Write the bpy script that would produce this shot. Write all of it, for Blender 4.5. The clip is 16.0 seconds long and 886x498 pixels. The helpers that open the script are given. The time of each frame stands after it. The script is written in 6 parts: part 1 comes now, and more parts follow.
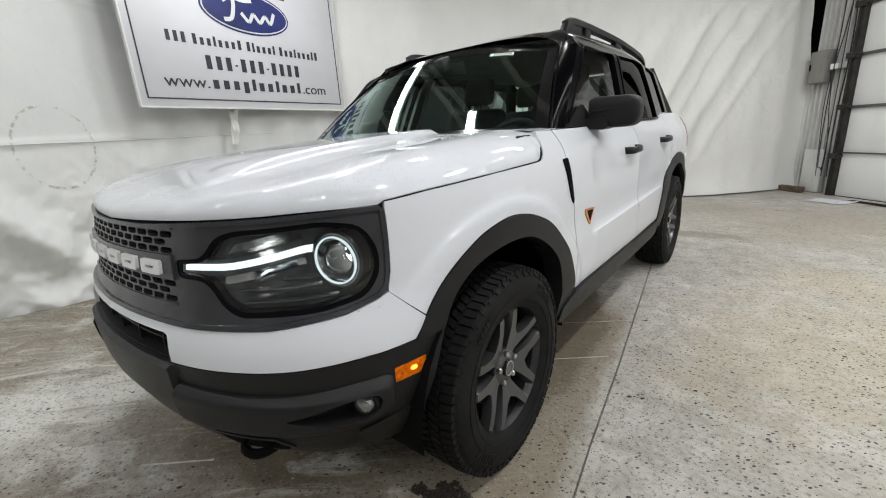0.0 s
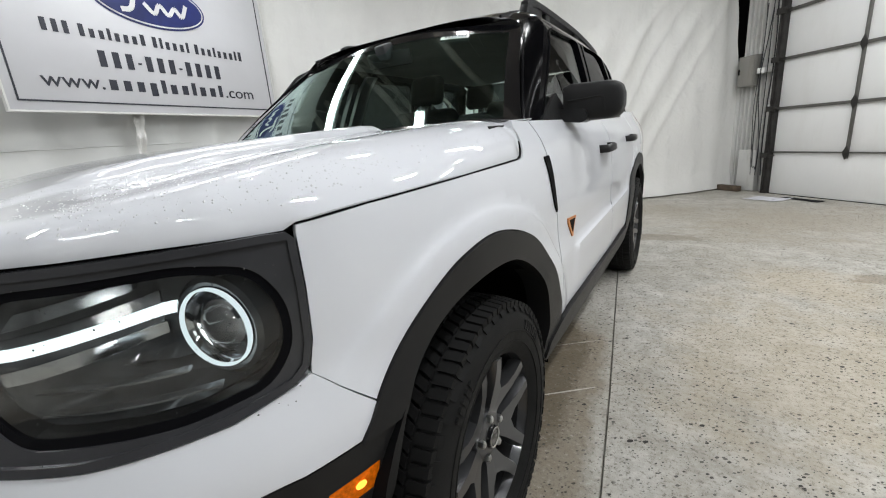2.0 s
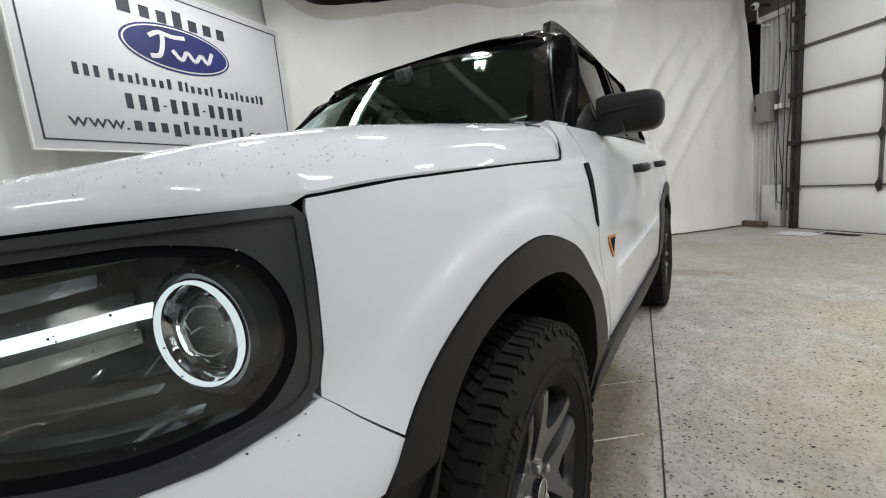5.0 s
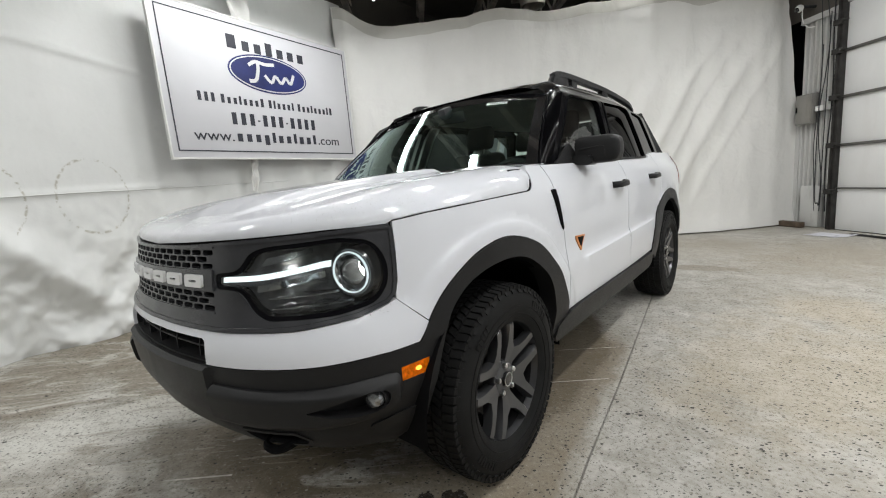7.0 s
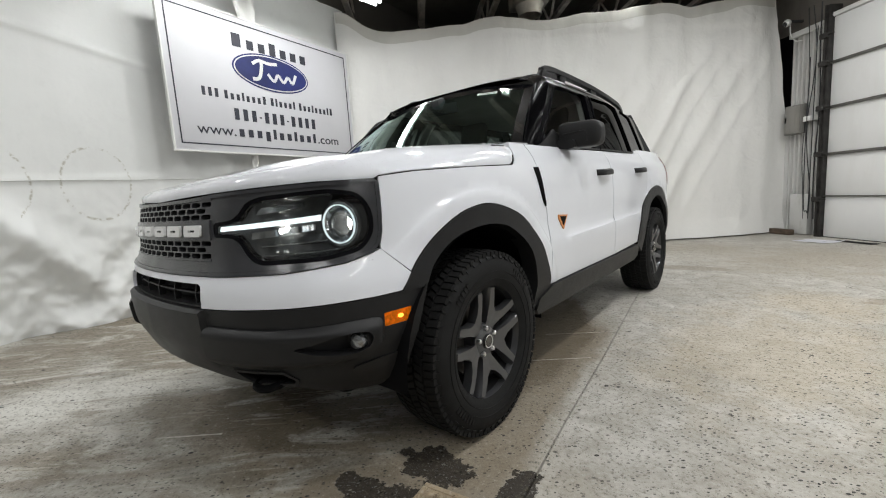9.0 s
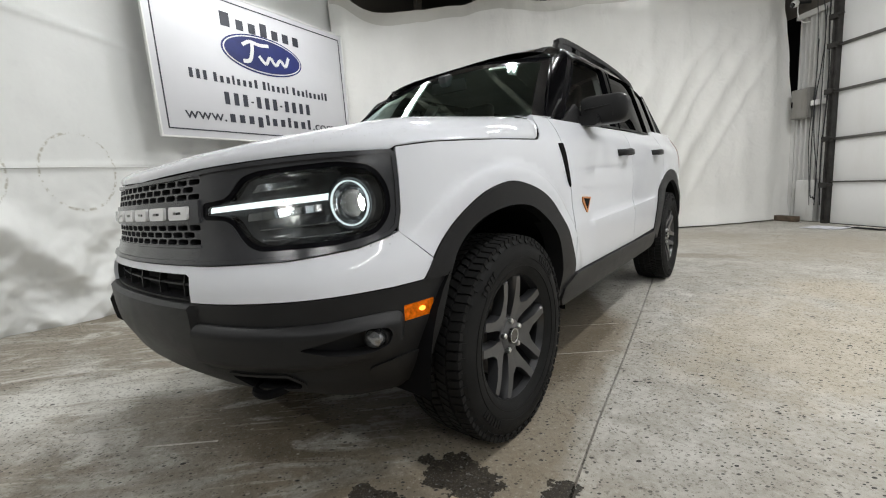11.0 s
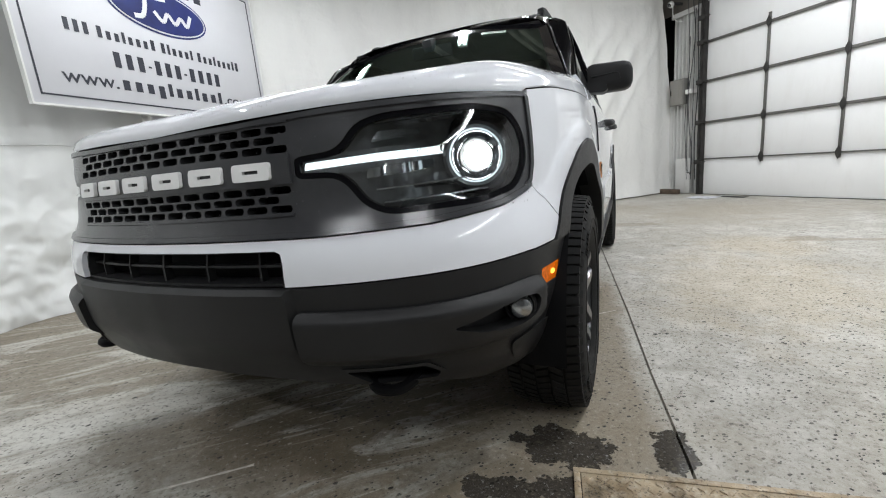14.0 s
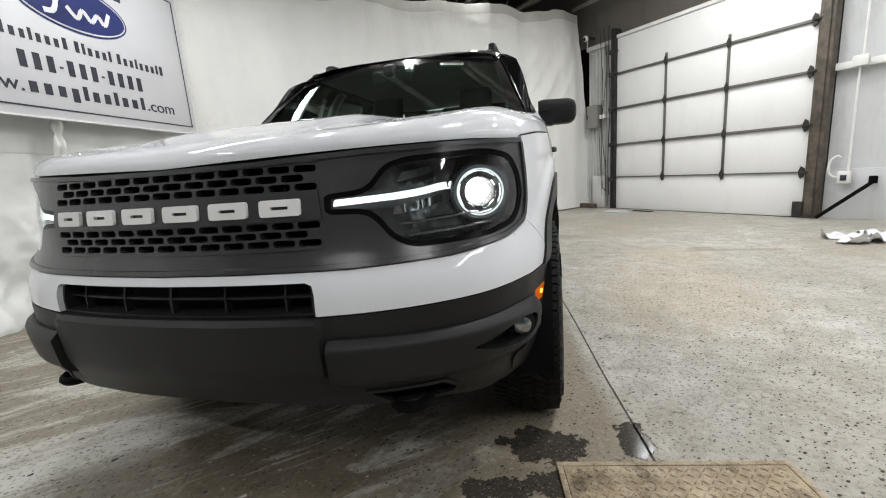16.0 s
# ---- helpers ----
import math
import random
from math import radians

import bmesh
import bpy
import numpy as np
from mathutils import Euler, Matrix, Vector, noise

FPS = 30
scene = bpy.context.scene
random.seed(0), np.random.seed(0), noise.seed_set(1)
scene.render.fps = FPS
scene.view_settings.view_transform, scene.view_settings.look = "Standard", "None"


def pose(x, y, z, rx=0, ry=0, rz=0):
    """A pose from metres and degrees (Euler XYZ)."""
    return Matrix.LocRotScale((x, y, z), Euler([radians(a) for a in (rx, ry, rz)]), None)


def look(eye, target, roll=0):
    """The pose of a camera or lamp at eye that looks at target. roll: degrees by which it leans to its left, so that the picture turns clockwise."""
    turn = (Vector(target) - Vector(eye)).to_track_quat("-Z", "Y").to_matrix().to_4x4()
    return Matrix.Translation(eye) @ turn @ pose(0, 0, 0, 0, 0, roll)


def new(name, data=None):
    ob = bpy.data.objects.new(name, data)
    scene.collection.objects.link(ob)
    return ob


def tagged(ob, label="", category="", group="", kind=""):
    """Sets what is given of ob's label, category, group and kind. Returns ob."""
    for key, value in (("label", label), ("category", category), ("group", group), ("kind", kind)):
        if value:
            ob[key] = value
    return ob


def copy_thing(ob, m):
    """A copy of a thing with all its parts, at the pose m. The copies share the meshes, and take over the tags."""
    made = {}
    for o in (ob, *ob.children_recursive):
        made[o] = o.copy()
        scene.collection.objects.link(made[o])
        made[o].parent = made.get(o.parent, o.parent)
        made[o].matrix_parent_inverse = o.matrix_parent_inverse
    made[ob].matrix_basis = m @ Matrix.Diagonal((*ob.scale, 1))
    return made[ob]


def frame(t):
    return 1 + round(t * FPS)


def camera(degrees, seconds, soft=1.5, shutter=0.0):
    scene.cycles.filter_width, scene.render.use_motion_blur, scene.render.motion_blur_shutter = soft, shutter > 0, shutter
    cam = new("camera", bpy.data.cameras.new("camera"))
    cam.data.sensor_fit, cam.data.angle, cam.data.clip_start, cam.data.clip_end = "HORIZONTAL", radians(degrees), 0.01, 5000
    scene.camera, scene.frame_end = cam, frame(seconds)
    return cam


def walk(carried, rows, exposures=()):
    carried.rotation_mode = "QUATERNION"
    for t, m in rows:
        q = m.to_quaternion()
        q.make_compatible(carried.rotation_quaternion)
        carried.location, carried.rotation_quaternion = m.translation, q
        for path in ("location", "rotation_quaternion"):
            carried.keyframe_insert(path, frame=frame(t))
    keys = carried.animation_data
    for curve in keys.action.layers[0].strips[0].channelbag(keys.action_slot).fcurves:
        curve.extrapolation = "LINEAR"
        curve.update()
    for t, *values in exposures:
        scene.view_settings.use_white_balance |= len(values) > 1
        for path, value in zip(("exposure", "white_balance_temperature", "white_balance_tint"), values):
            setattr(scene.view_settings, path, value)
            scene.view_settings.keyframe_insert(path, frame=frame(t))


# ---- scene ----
cam = camera(94.8, 16.0, soft=1.1)
PATH = [
    (0, (1.555, -1.109, 1.176), (0.323, 0.371, 0.637), -3.8),
    (0.5, (1.499, -1.06, 1.168), (0.305, 0.443, 0.608), -3.9),
    (1, (1.434, -1.004, 1.162), (0.29, 0.535, 0.592), -4.2),
    (1.5, (1.367, -0.948, 1.164), (0.281, 0.636, 0.606), -4.5),
    (2, (1.309, -0.815, 1.128), (0.269, 0.816, 0.617), -4.8),
    (2.5, (1.218, -0.629, 1.083), (0.204, 1.041, 0.653), -5.0),
    (3, (1.126, -0.506, 1.017), (0.117, 1.187, 0.675), -5.1),
    (3.5, (1.076, -0.475, 0.979), (0.061, 1.225, 0.699), -5.1),
    (3.7, (1.075, -0.478, 0.981), (0.054, 1.222, 0.721), -5.2),
    (5.8, (1.388, -0.97, 1.06), (0.212, 0.614, 0.734), -5.3),
    (6, (1.445, -1.019, 1.067), (0.248, 0.549, 0.737), -5.3),
    (6.5, (1.589, -1.137, 1.089), (0.34, 0.39, 0.761), -5.1),
    (7, (1.691, -1.238, 1.123), (0.405, 0.261, 0.807), -4.9),
    (7.5, (1.813, -1.357, 1.124), (0.513, 0.134, 0.826), -4.5),
    (8, (1.862, -1.389, 1.106), (0.565, 0.108, 0.829), -4.1),
    (8.5, (1.838, -1.352, 1.053), (0.55, 0.155, 0.791), -3.8),
    (9, (1.796, -1.299, 0.956), (0.512, 0.212, 0.698), -3.8),
    (9.5, (1.753, -1.254, 0.926), (0.464, 0.252, 0.657), -4.1),
    (9.7, (1.733, -1.227, 0.923), (0.439, 0.274, 0.648), -4.2),
    (11.8, (1.521, -1.244, 0.913), (0.339, 0.336, 0.589), -4.3),
    (12, (1.49, -1.285, 0.912), (0.339, 0.318, 0.585), -4.3),
    (12.5, (1.403, -1.382, 0.899), (0.339, 0.28, 0.57), -4.2),
    (13, (1.298, -1.455, 0.888), (0.319, 0.256, 0.554), -4.0),
    (13.5, (1.164, -1.471, 0.864), (0.257, 0.274, 0.502), -4.8),
    (14, (1.041, -1.45, 0.872), (0.216, 0.328, 0.475), -5.3),
    (14.5, (0.99, -1.459, 0.893), (0.232, 0.348, 0.492), -4.8),
    (15, (0.947, -1.5, 0.909), (0.291, 0.347, 0.512), -4.2),
    (15.5, (0.928, -1.551, 0.923), (0.359, 0.327, 0.535), -4.1),
    (16, (0.882, -1.604, 0.953), (0.396, 0.298, 0.573), -4.1),
]
walk(cam, [(t, look(eye, target, roll)) for t, eye, target, roll in PATH], exposures=((0.0, 0.0, 6400, 10), (2.0, 0.0, 6320, 10), (2.8, -0.19, 6400, 10), (4.2, -0.19, 6430, 10), (6.0, 0.0, 6450, 10), (10.5, 0.0, 6450, 10), (12.0, 0.13, 6420, 10), (13.4, 0.17, 6300, 10), (14.6, 0.20, 6150, 10), (14.9, 0.02, 6350, 10), (15.6, 0.03, 6500, 10), (16.0, 0.14, 6450, 10)))

# ---- light: fluorescent battens under the roof and added fill lamps, no daylight ----
world = bpy.data.worlds.new("world")
world.use_nodes = True
scene.world = world
world.node_tree.nodes["Background"].inputs[0].default_value = (0.9, 0.95, 1.0, 1)
world.node_tree.nodes["Background"].inputs[1].default_value = 0.02
# x, y, z, turn, length, watts
BATTENS = [(-2.28, 1.30, 3.42, 86, 2.4, 17), (-1.9, -2.2, 3.6, 90, 1.2, 26), (2.4, -0.4, 3.72, 88, 0.5, 43), (2.35, 2.1, 3.72, 88, 0.5, 33), (-0.9, 0.6, 3.72, 88, 0.4, 26), (-0.5, 2.1, 3.72, 88, 0.4, 26)]
# mostly unseen fill lamps, added to brighten the curtain, door and near floor
BATTENS += [(1.1, 3.4, 3.85, 45, 1.2, 13), (3.35, 3.85, 3.85, 135, 1.2, 34), (4.3, 1.3, 3.80, 88, 1.2, 27), (-0.42, 5.22, 3.74, 46, 1.3, 2), (2.2, 4.4, 3.85, 45, 1.2, 30), (0.4, -4.2, 3.72, 2, 1.2, 36), (2.6, -3.2, 3.72, 2, 1.2, 36)]
BATTENS += [(6.4, -3.5 + 1.6 * k, 3.45, 90, 1.5, 24) for k in range(5)]


def tube_lamp(x, y, z, turn, length, watts):
    data = bpy.data.lights.new("batten_light", "AREA")
    data.shape, data.size, data.size_y, data.energy, data.color = "RECTANGLE", length - 0.1, 0.10, watts, (1.0, 1.0, 0.985)
    ob = new("batten_light", data)
    ob.matrix_world = pose(x, y, z - 0.075, 0, 0, turn)
    return ob


for row in BATTENS:
    tube_lamp(*row)

# ---- materials ----
class Nodes:
    def __init__(self, name):
        self.m = bpy.data.materials.new(name)
        self.m.use_nodes = True
        self.t = self.m.node_tree
        self.t.nodes.clear()
        self.pos = None

    def add(self, kind, **inputs):
        n = self.t.nodes.new(kind)
        for k, v in inputs.items():
            self.put(n, k.replace("_", " "), v)
        return n

    def put(self, n, key, v):
        sock = n.inputs[key if not key.isdigit() else int(key)]
        if hasattr(v, "is_linked"):
            self.t.links.new(v, sock)
        else:
            sock.default_value = v

    def where(self):
        if self.pos is None:
            self.pos = self.add("ShaderNodeNewGeometry").outputs["Position"]
        return self.pos

    def noise(self, scale, detail=4.0, rough=0.6, vec=None, distortion=0.0):
        return self.add("ShaderNodeTexNoise", Vector=vec or self.where(), Scale=scale, Detail=detail, Roughness=rough, Distortion=distortion).outputs["Fac"]

    def math(self, op, a, b=0.0, c=None):
        n = self.t.nodes.new("ShaderNodeMath")
        n.operation = op
        self.put(n, "0", a)
        self.put(n, "1", b)
        if c is not None:
            self.put(n, "2", c)
        return n.outputs[0]

    def ramp(self, fac, *stops):
        n = self.add("ShaderNodeValToRGB", Fac=fac)
        e = n.color_ramp.elements
        while len(e) < len(stops):
            e.new(0.5)
        for el, (p, c) in zip(e, stops):
            el.position, el.color = p, (c if len(c) == 4 else (*c, 1)) if isinstance(c, tuple) else (c, c, c, 1)
        return n.outputs["Color"]

    def mix(self, fac, a, b, blend="MIX"):
        n = self.t.nodes.new("ShaderNodeMix")
        n.data_type, n.blend_type = "RGBA", blend
        self.put(n, "0", fac)
        for k, v in ((6, a), (7, b)):
            if isinstance(v, tuple) and len(v) == 3:
                v = (*v, 1)
            self.put(n, str(k), v)
        return n.outputs[2]

    def bump(self, height, strength, distance, normal=None):
        n = self.add("ShaderNodeBump", Height=height, Strength=strength, Distance=distance)
        if normal is not None:
            self.put(n, "Normal", normal)
        return n.outputs["Normal"]

    def out(self, shader):
        o = self.add("ShaderNodeOutputMaterial")
        self.t.links.new(shader, o.inputs["Surface"])
        return self.m

    def solid(self, color, rough, metal=0.0, normal=None, coat=0.0, ior=1.45, coat_rough=0.03):
        b = self.add("ShaderNodeBsdfPrincipled")
        if isinstance(color, tuple) and len(color) == 3:
            color = (*color, 1)
        self.put(b, "Base Color", color)
        self.put(b, "Roughness", rough)
        self.put(b, "Metallic", metal)
        self.put(b, "IOR", ior)
        self.put(b, "Coat Weight", coat)
        self.put(b, "Coat Roughness", coat_rough)
        if normal is not None:
            self.put(b, "Normal", normal)
        return self.out(b.outputs["BSDF"])


def simple(name, color, rough, metal=0.0, coat=0.0, grain=0.0, grain_scale=300.0, vary=0.12, scale=6.0, rough_vary=0.0, ior=1.45):
    n = Nodes(name)
    dark = tuple(c * (1 - vary) for c in color)
    lite = tuple(min(1, c * (1 + vary)) for c in color)
    col = n.mix(n.ramp(n.noise(scale), (0.3, 0.0), (0.7, 1.0)), dark, lite)
    nor = n.bump(n.noise(grain_scale, 2.0), grain, 0.001) if grain else None
    r = n.math("MULTIPLY_ADD", n.noise(scale * 4, 3.0), rough_vary, rough - rough_vary / 2) if rough_vary else rough
    return n.solid(col, r, metal, nor, coat, ior)


def thin_glass(name, tint, gloss=1.0, sheen=(1.0, 1.0, 1.0)):
    n = Nodes(name)
    clear = n.add("ShaderNodeBsdfTransparent", Color=(*tint, 1)).outputs[0]
    shine = n.add("ShaderNodeBsdfGlossy", Color=(*sheen, 1), Roughness=0.01).outputs[0]
    fac = n.math("MULTIPLY", n.add("ShaderNodeFresnel", IOR=1.5).outputs[0], gloss)
    mix = n.add("ShaderNodeMixShader", Fac=fac)
    n.t.links.new(clear, mix.inputs[1])
    n.t.links.new(shine, mix.inputs[2])
    return n.out(mix.outputs[0])


def glow(name, color, power):
    n = Nodes(name)
    return n.out(n.add("ShaderNodeEmission", Color=(*color, 1), Strength=power).outputs[0])


PAINT = simple("white_paint", (0.700, 0.716, 0.756), 0.5, coat=1.0, vary=0.015, scale=3, ior=1.15)
PLASTIC = simple("moulded_black_plastic", (0.0138, 0.0138, 0.0144), 0.42, grain=0.25, grain_scale=900, vary=0.2, scale=5, rough_vary=0.14, ior=1.31)
LAMP_DARK = simple("smoked_lamp_housing", (0.066, 0.068, 0.072), 0.18, coat=0.6, vary=0.3, scale=25, rough_vary=0.1)
LAMP_GREY = simple("smoked_grey_reflector", (0.30, 0.31, 0.325), 0.22, metal=0.85, vary=0.35, scale=60, rough_vary=0.2)
DROP = simple("water_drop", (0.05, 0.052, 0.055), 0.03, coat=1.0, vary=0.1)
GRILLE = simple("charcoal_grille_paint", (0.036, 0.0365, 0.040), 0.20, grain=0.08, grain_scale=900, vary=0.15, rough_vary=0.08, ior=1.5)
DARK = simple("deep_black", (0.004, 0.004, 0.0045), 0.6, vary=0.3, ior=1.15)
GLOSSY = simple("gloss_black_paint", (0.006, 0.006, 0.007), 0.12, coat=1.0, vary=0.2)
RUBBER = simple("tyre_rubber", (0.010, 0.010, 0.010), 0.66, grain=0.35, grain_scale=500, vary=0.35, scale=9, rough_vary=0.2, ior=1.25)
ALLOY = simple("dark_grey_alloy", (0.074, 0.075, 0.079), 0.30, metal=0.6, coat=0.5, vary=0.06, scale=14, rough_vary=0.04)
STEEL = simple("bright_steel", (0.55, 0.55, 0.54), 0.28, metal=1.0, vary=0.15, scale=20)
# rim metal darkened for the shade inside the wheel
BARREL = simple("shaded_barrel_metal", (0.018, 0.018, 0.019), 0.45, metal=0.3, vary=0.4, scale=18)
BRAKE = simple("cast_iron", (0.12, 0.11, 0.10), 0.5, metal=0.8, vary=0.3, scale=30)
AMBER = simple("amber_lens", (0.72, 0.15, 0.003), 0.25, vary=0.4, scale=90, ior=1.2)
AMBER_LIT = glow("amber_bulb", (1.0, 0.42, 0.05), 2.5)
TAIL = simple("dark_red_lens", (0.12, 0.006, 0.006), 0.15, coat=1.0)
COPPER = simple("orange_badge", (0.62, 0.24, 0.07), 0.35, metal=0.3, vary=0.1)
LETTER = simple("silver_white_block", (0.72, 0.72, 0.72), 0.35, coat=0.6, vary=0.05)
TRIM = simple("interior_charcoal", (0.030, 0.031, 0.033), 0.62, grain=0.2, vary=0.25)
CLOTH = simple("grey_seat_cloth", (0.055, 0.056, 0.06), 0.85, grain=0.4, grain_scale=1200, vary=0.2)
HEADLINER = simple("pale_headliner", (0.30, 0.30, 0.29), 0.9, grain=0.3, vary=0.1)
GLASS = thin_glass("windscreen_glass", (0.66, 0.86, 0.79), 1.7, (0.80, 1.0, 0.93))
PRIVACY = thin_glass("privacy_glass", (0.065, 0.068, 0.07), 0.5)
LENS = thin_glass("clear_lamp_lens", (0.93, 0.95, 0.95), 1.5)
DRL = glow("daylight_lamp", (0.88, 0.98, 0.97), 1.5)
DRL_RING = glow("ring_light", (0.84, 0.96, 0.97), 0.95)
PILLAR = simple("deep_gloss_black", (0.003, 0.003, 0.0035), 0.18, vary=0.2, ior=1.06)
SATIN = simple("satin_black_paint", (0.005, 0.005, 0.006), 0.15, vary=0.2, ior=1.13)
SIDE_GLASS = thin_glass("side_glass", (0.62, 0.68, 0.65), 1.0)
BEAM_GLOW = glow("low_beam_source", (1.0, 0.99, 0.93), 28.0)
CHROME = simple("lamp_chrome", (0.55, 0.56, 0.58), 0.09, metal=1.0, vary=0.1, scale=40)
TUBE = glow("fluorescent_tube", (0.96, 1.0, 0.98), 12.0)
ENAMEL = simple("white_enamel", (0.75, 0.75, 0.73), 0.4, vary=0.08)
PAPER = simple("paper", (0.72, 0.72, 0.74), 0.8, vary=0.15, scale=25)
INK = simple("dark_ink", (0.030, 0.032, 0.045), 0.5, vary=0.1)
BLUE = simple("blue_print", (0.017, 0.026, 0.125), 0.35, vary=0.35, scale=3)
SIGN = simple("white_board", (0.62, 0.62, 0.645), 0.35, vary=0.03, scale=2)
TAG = simple("pale_green_tag", (0.62, 0.72, 0.66), 0.5, vary=0.06)
TIMBER = simple("dark_timber", (0.09, 0.065, 0.045), 0.8, grain=0.6, grain_scale=60, vary=0.4, scale=12)
BEAM = simple("dusty_roof_steel", (0.48, 0.44, 0.39), 0.7, vary=0.4, scale=4)
RUSTED = simple("brown_steel_post", (0.032, 0.030, 0.028), 0.6, metal=0.2, vary=0.5, scale=9, rough_vary=0.2)
POST_BROWN = simple("weathered_brown_post", (0.095, 0.078, 0.062), 0.65, vary=0.5, scale=9, rough_vary=0.2)
DUCT = simple("beige_duct", (0.46, 0.43, 0.38), 0.5, metal=0.4, vary=0.2)


def cloth(name, color, rough, fine, spots):
    n = Nodes(name)
    big = n.noise(0.9, 5.0, 0.6)
    mid = n.noise(7.0, 5.0, 0.65)
    col = n.mix(n.ramp(big, (0.3, 0.0), (0.75, 1.0)), tuple(c * 0.90 for c in color), color)
    col = n.mix(n.math("MULTIPLY", n.ramp(mid, (0.58, 0.0), (0.8, 1.0)), spots), col, tuple(c * 0.72 for c in color))
    if spots > 0.2:
        # faint round stain of adhesive
        x = n.add("ShaderNodeSeparateXYZ", Vector=n.where())
        ey = n.math("DIVIDE", n.math("SUBTRACT", x.outputs[1], -0.41), 0.255)
        ez = n.math("DIVIDE", n.math("SUBTRACT", x.outputs[2], 1.275), 0.33)
        d = n.math("SQRT", n.math("ADD", n.math("MULTIPLY", ey, ey), n.math("MULTIPLY", ez, ez)))
        fy = n.math("ADD", ey, 2.75)
        far = n.math("SQRT", n.math("ADD", n.math("MULTIPLY", fy, fy), n.math("MULTIPLY", ez, ez)))
        ring = n.ramp(n.math("MINIMUM", n.math("ABSOLUTE", n.math("SUBTRACT", d, 1.0)), n.math("MULTIPLY_ADD", n.math("LESS_THAN", fy, 0.62), 1.0, n.math("ABSOLUTE", n.math("SUBTRACT", far, 1.0)))), (0.01, 1.0), (0.05, 0.0))
        col = n.mix(n.math("MULTIPLY", n.math("MULTIPLY", ring, n.ramp(n.noise(26.0, 2.0), (0.45, 0.0), (0.58, 1.0))), 0.6), col, (0.30, 0.27, 0.18))

    def crease(scale, vec=None, twist=0.6):
        return n.math("ABSOLUTE", n.math("SUBTRACT", n.noise(scale, 3.0, 0.5, vec, twist), 0.5))
    slant = n.add("ShaderNodeMapping", Vector=n.where())
    slant.inputs["Rotation"].default_value = (0.5, 0.45, 0.3)
    slant.inputs["Scale"].default_value = (1.0, 1.0, 0.4)
    h = n.math("MULTIPLY_ADD", crease(2.4), -1.6, n.math("MULTIPLY", crease(1.5, slant.outputs[0]), -2.0))
    h = n.math("ADD", h, n.math("MULTIPLY_ADD", crease(7.0), -0.5, n.math("MULTIPLY", n.noise(22.0, 4.0), 0.16)))
    return n.solid(col, rough, 0, n.bump(h, fine, 0.02), ior=1.4)


TARP = cloth("white_vinyl_tarp", (0.80, 0.81, 0.795), 0.30, 0.16, 0.25)
CURTAIN = cloth("white_curtain", (0.80, 0.795, 0.77), 0.70, 0.7, 0.14)
HEM = cloth("curtain_hem", (0.60, 0.59, 0.55), 0.75, 0.5, 0.18)


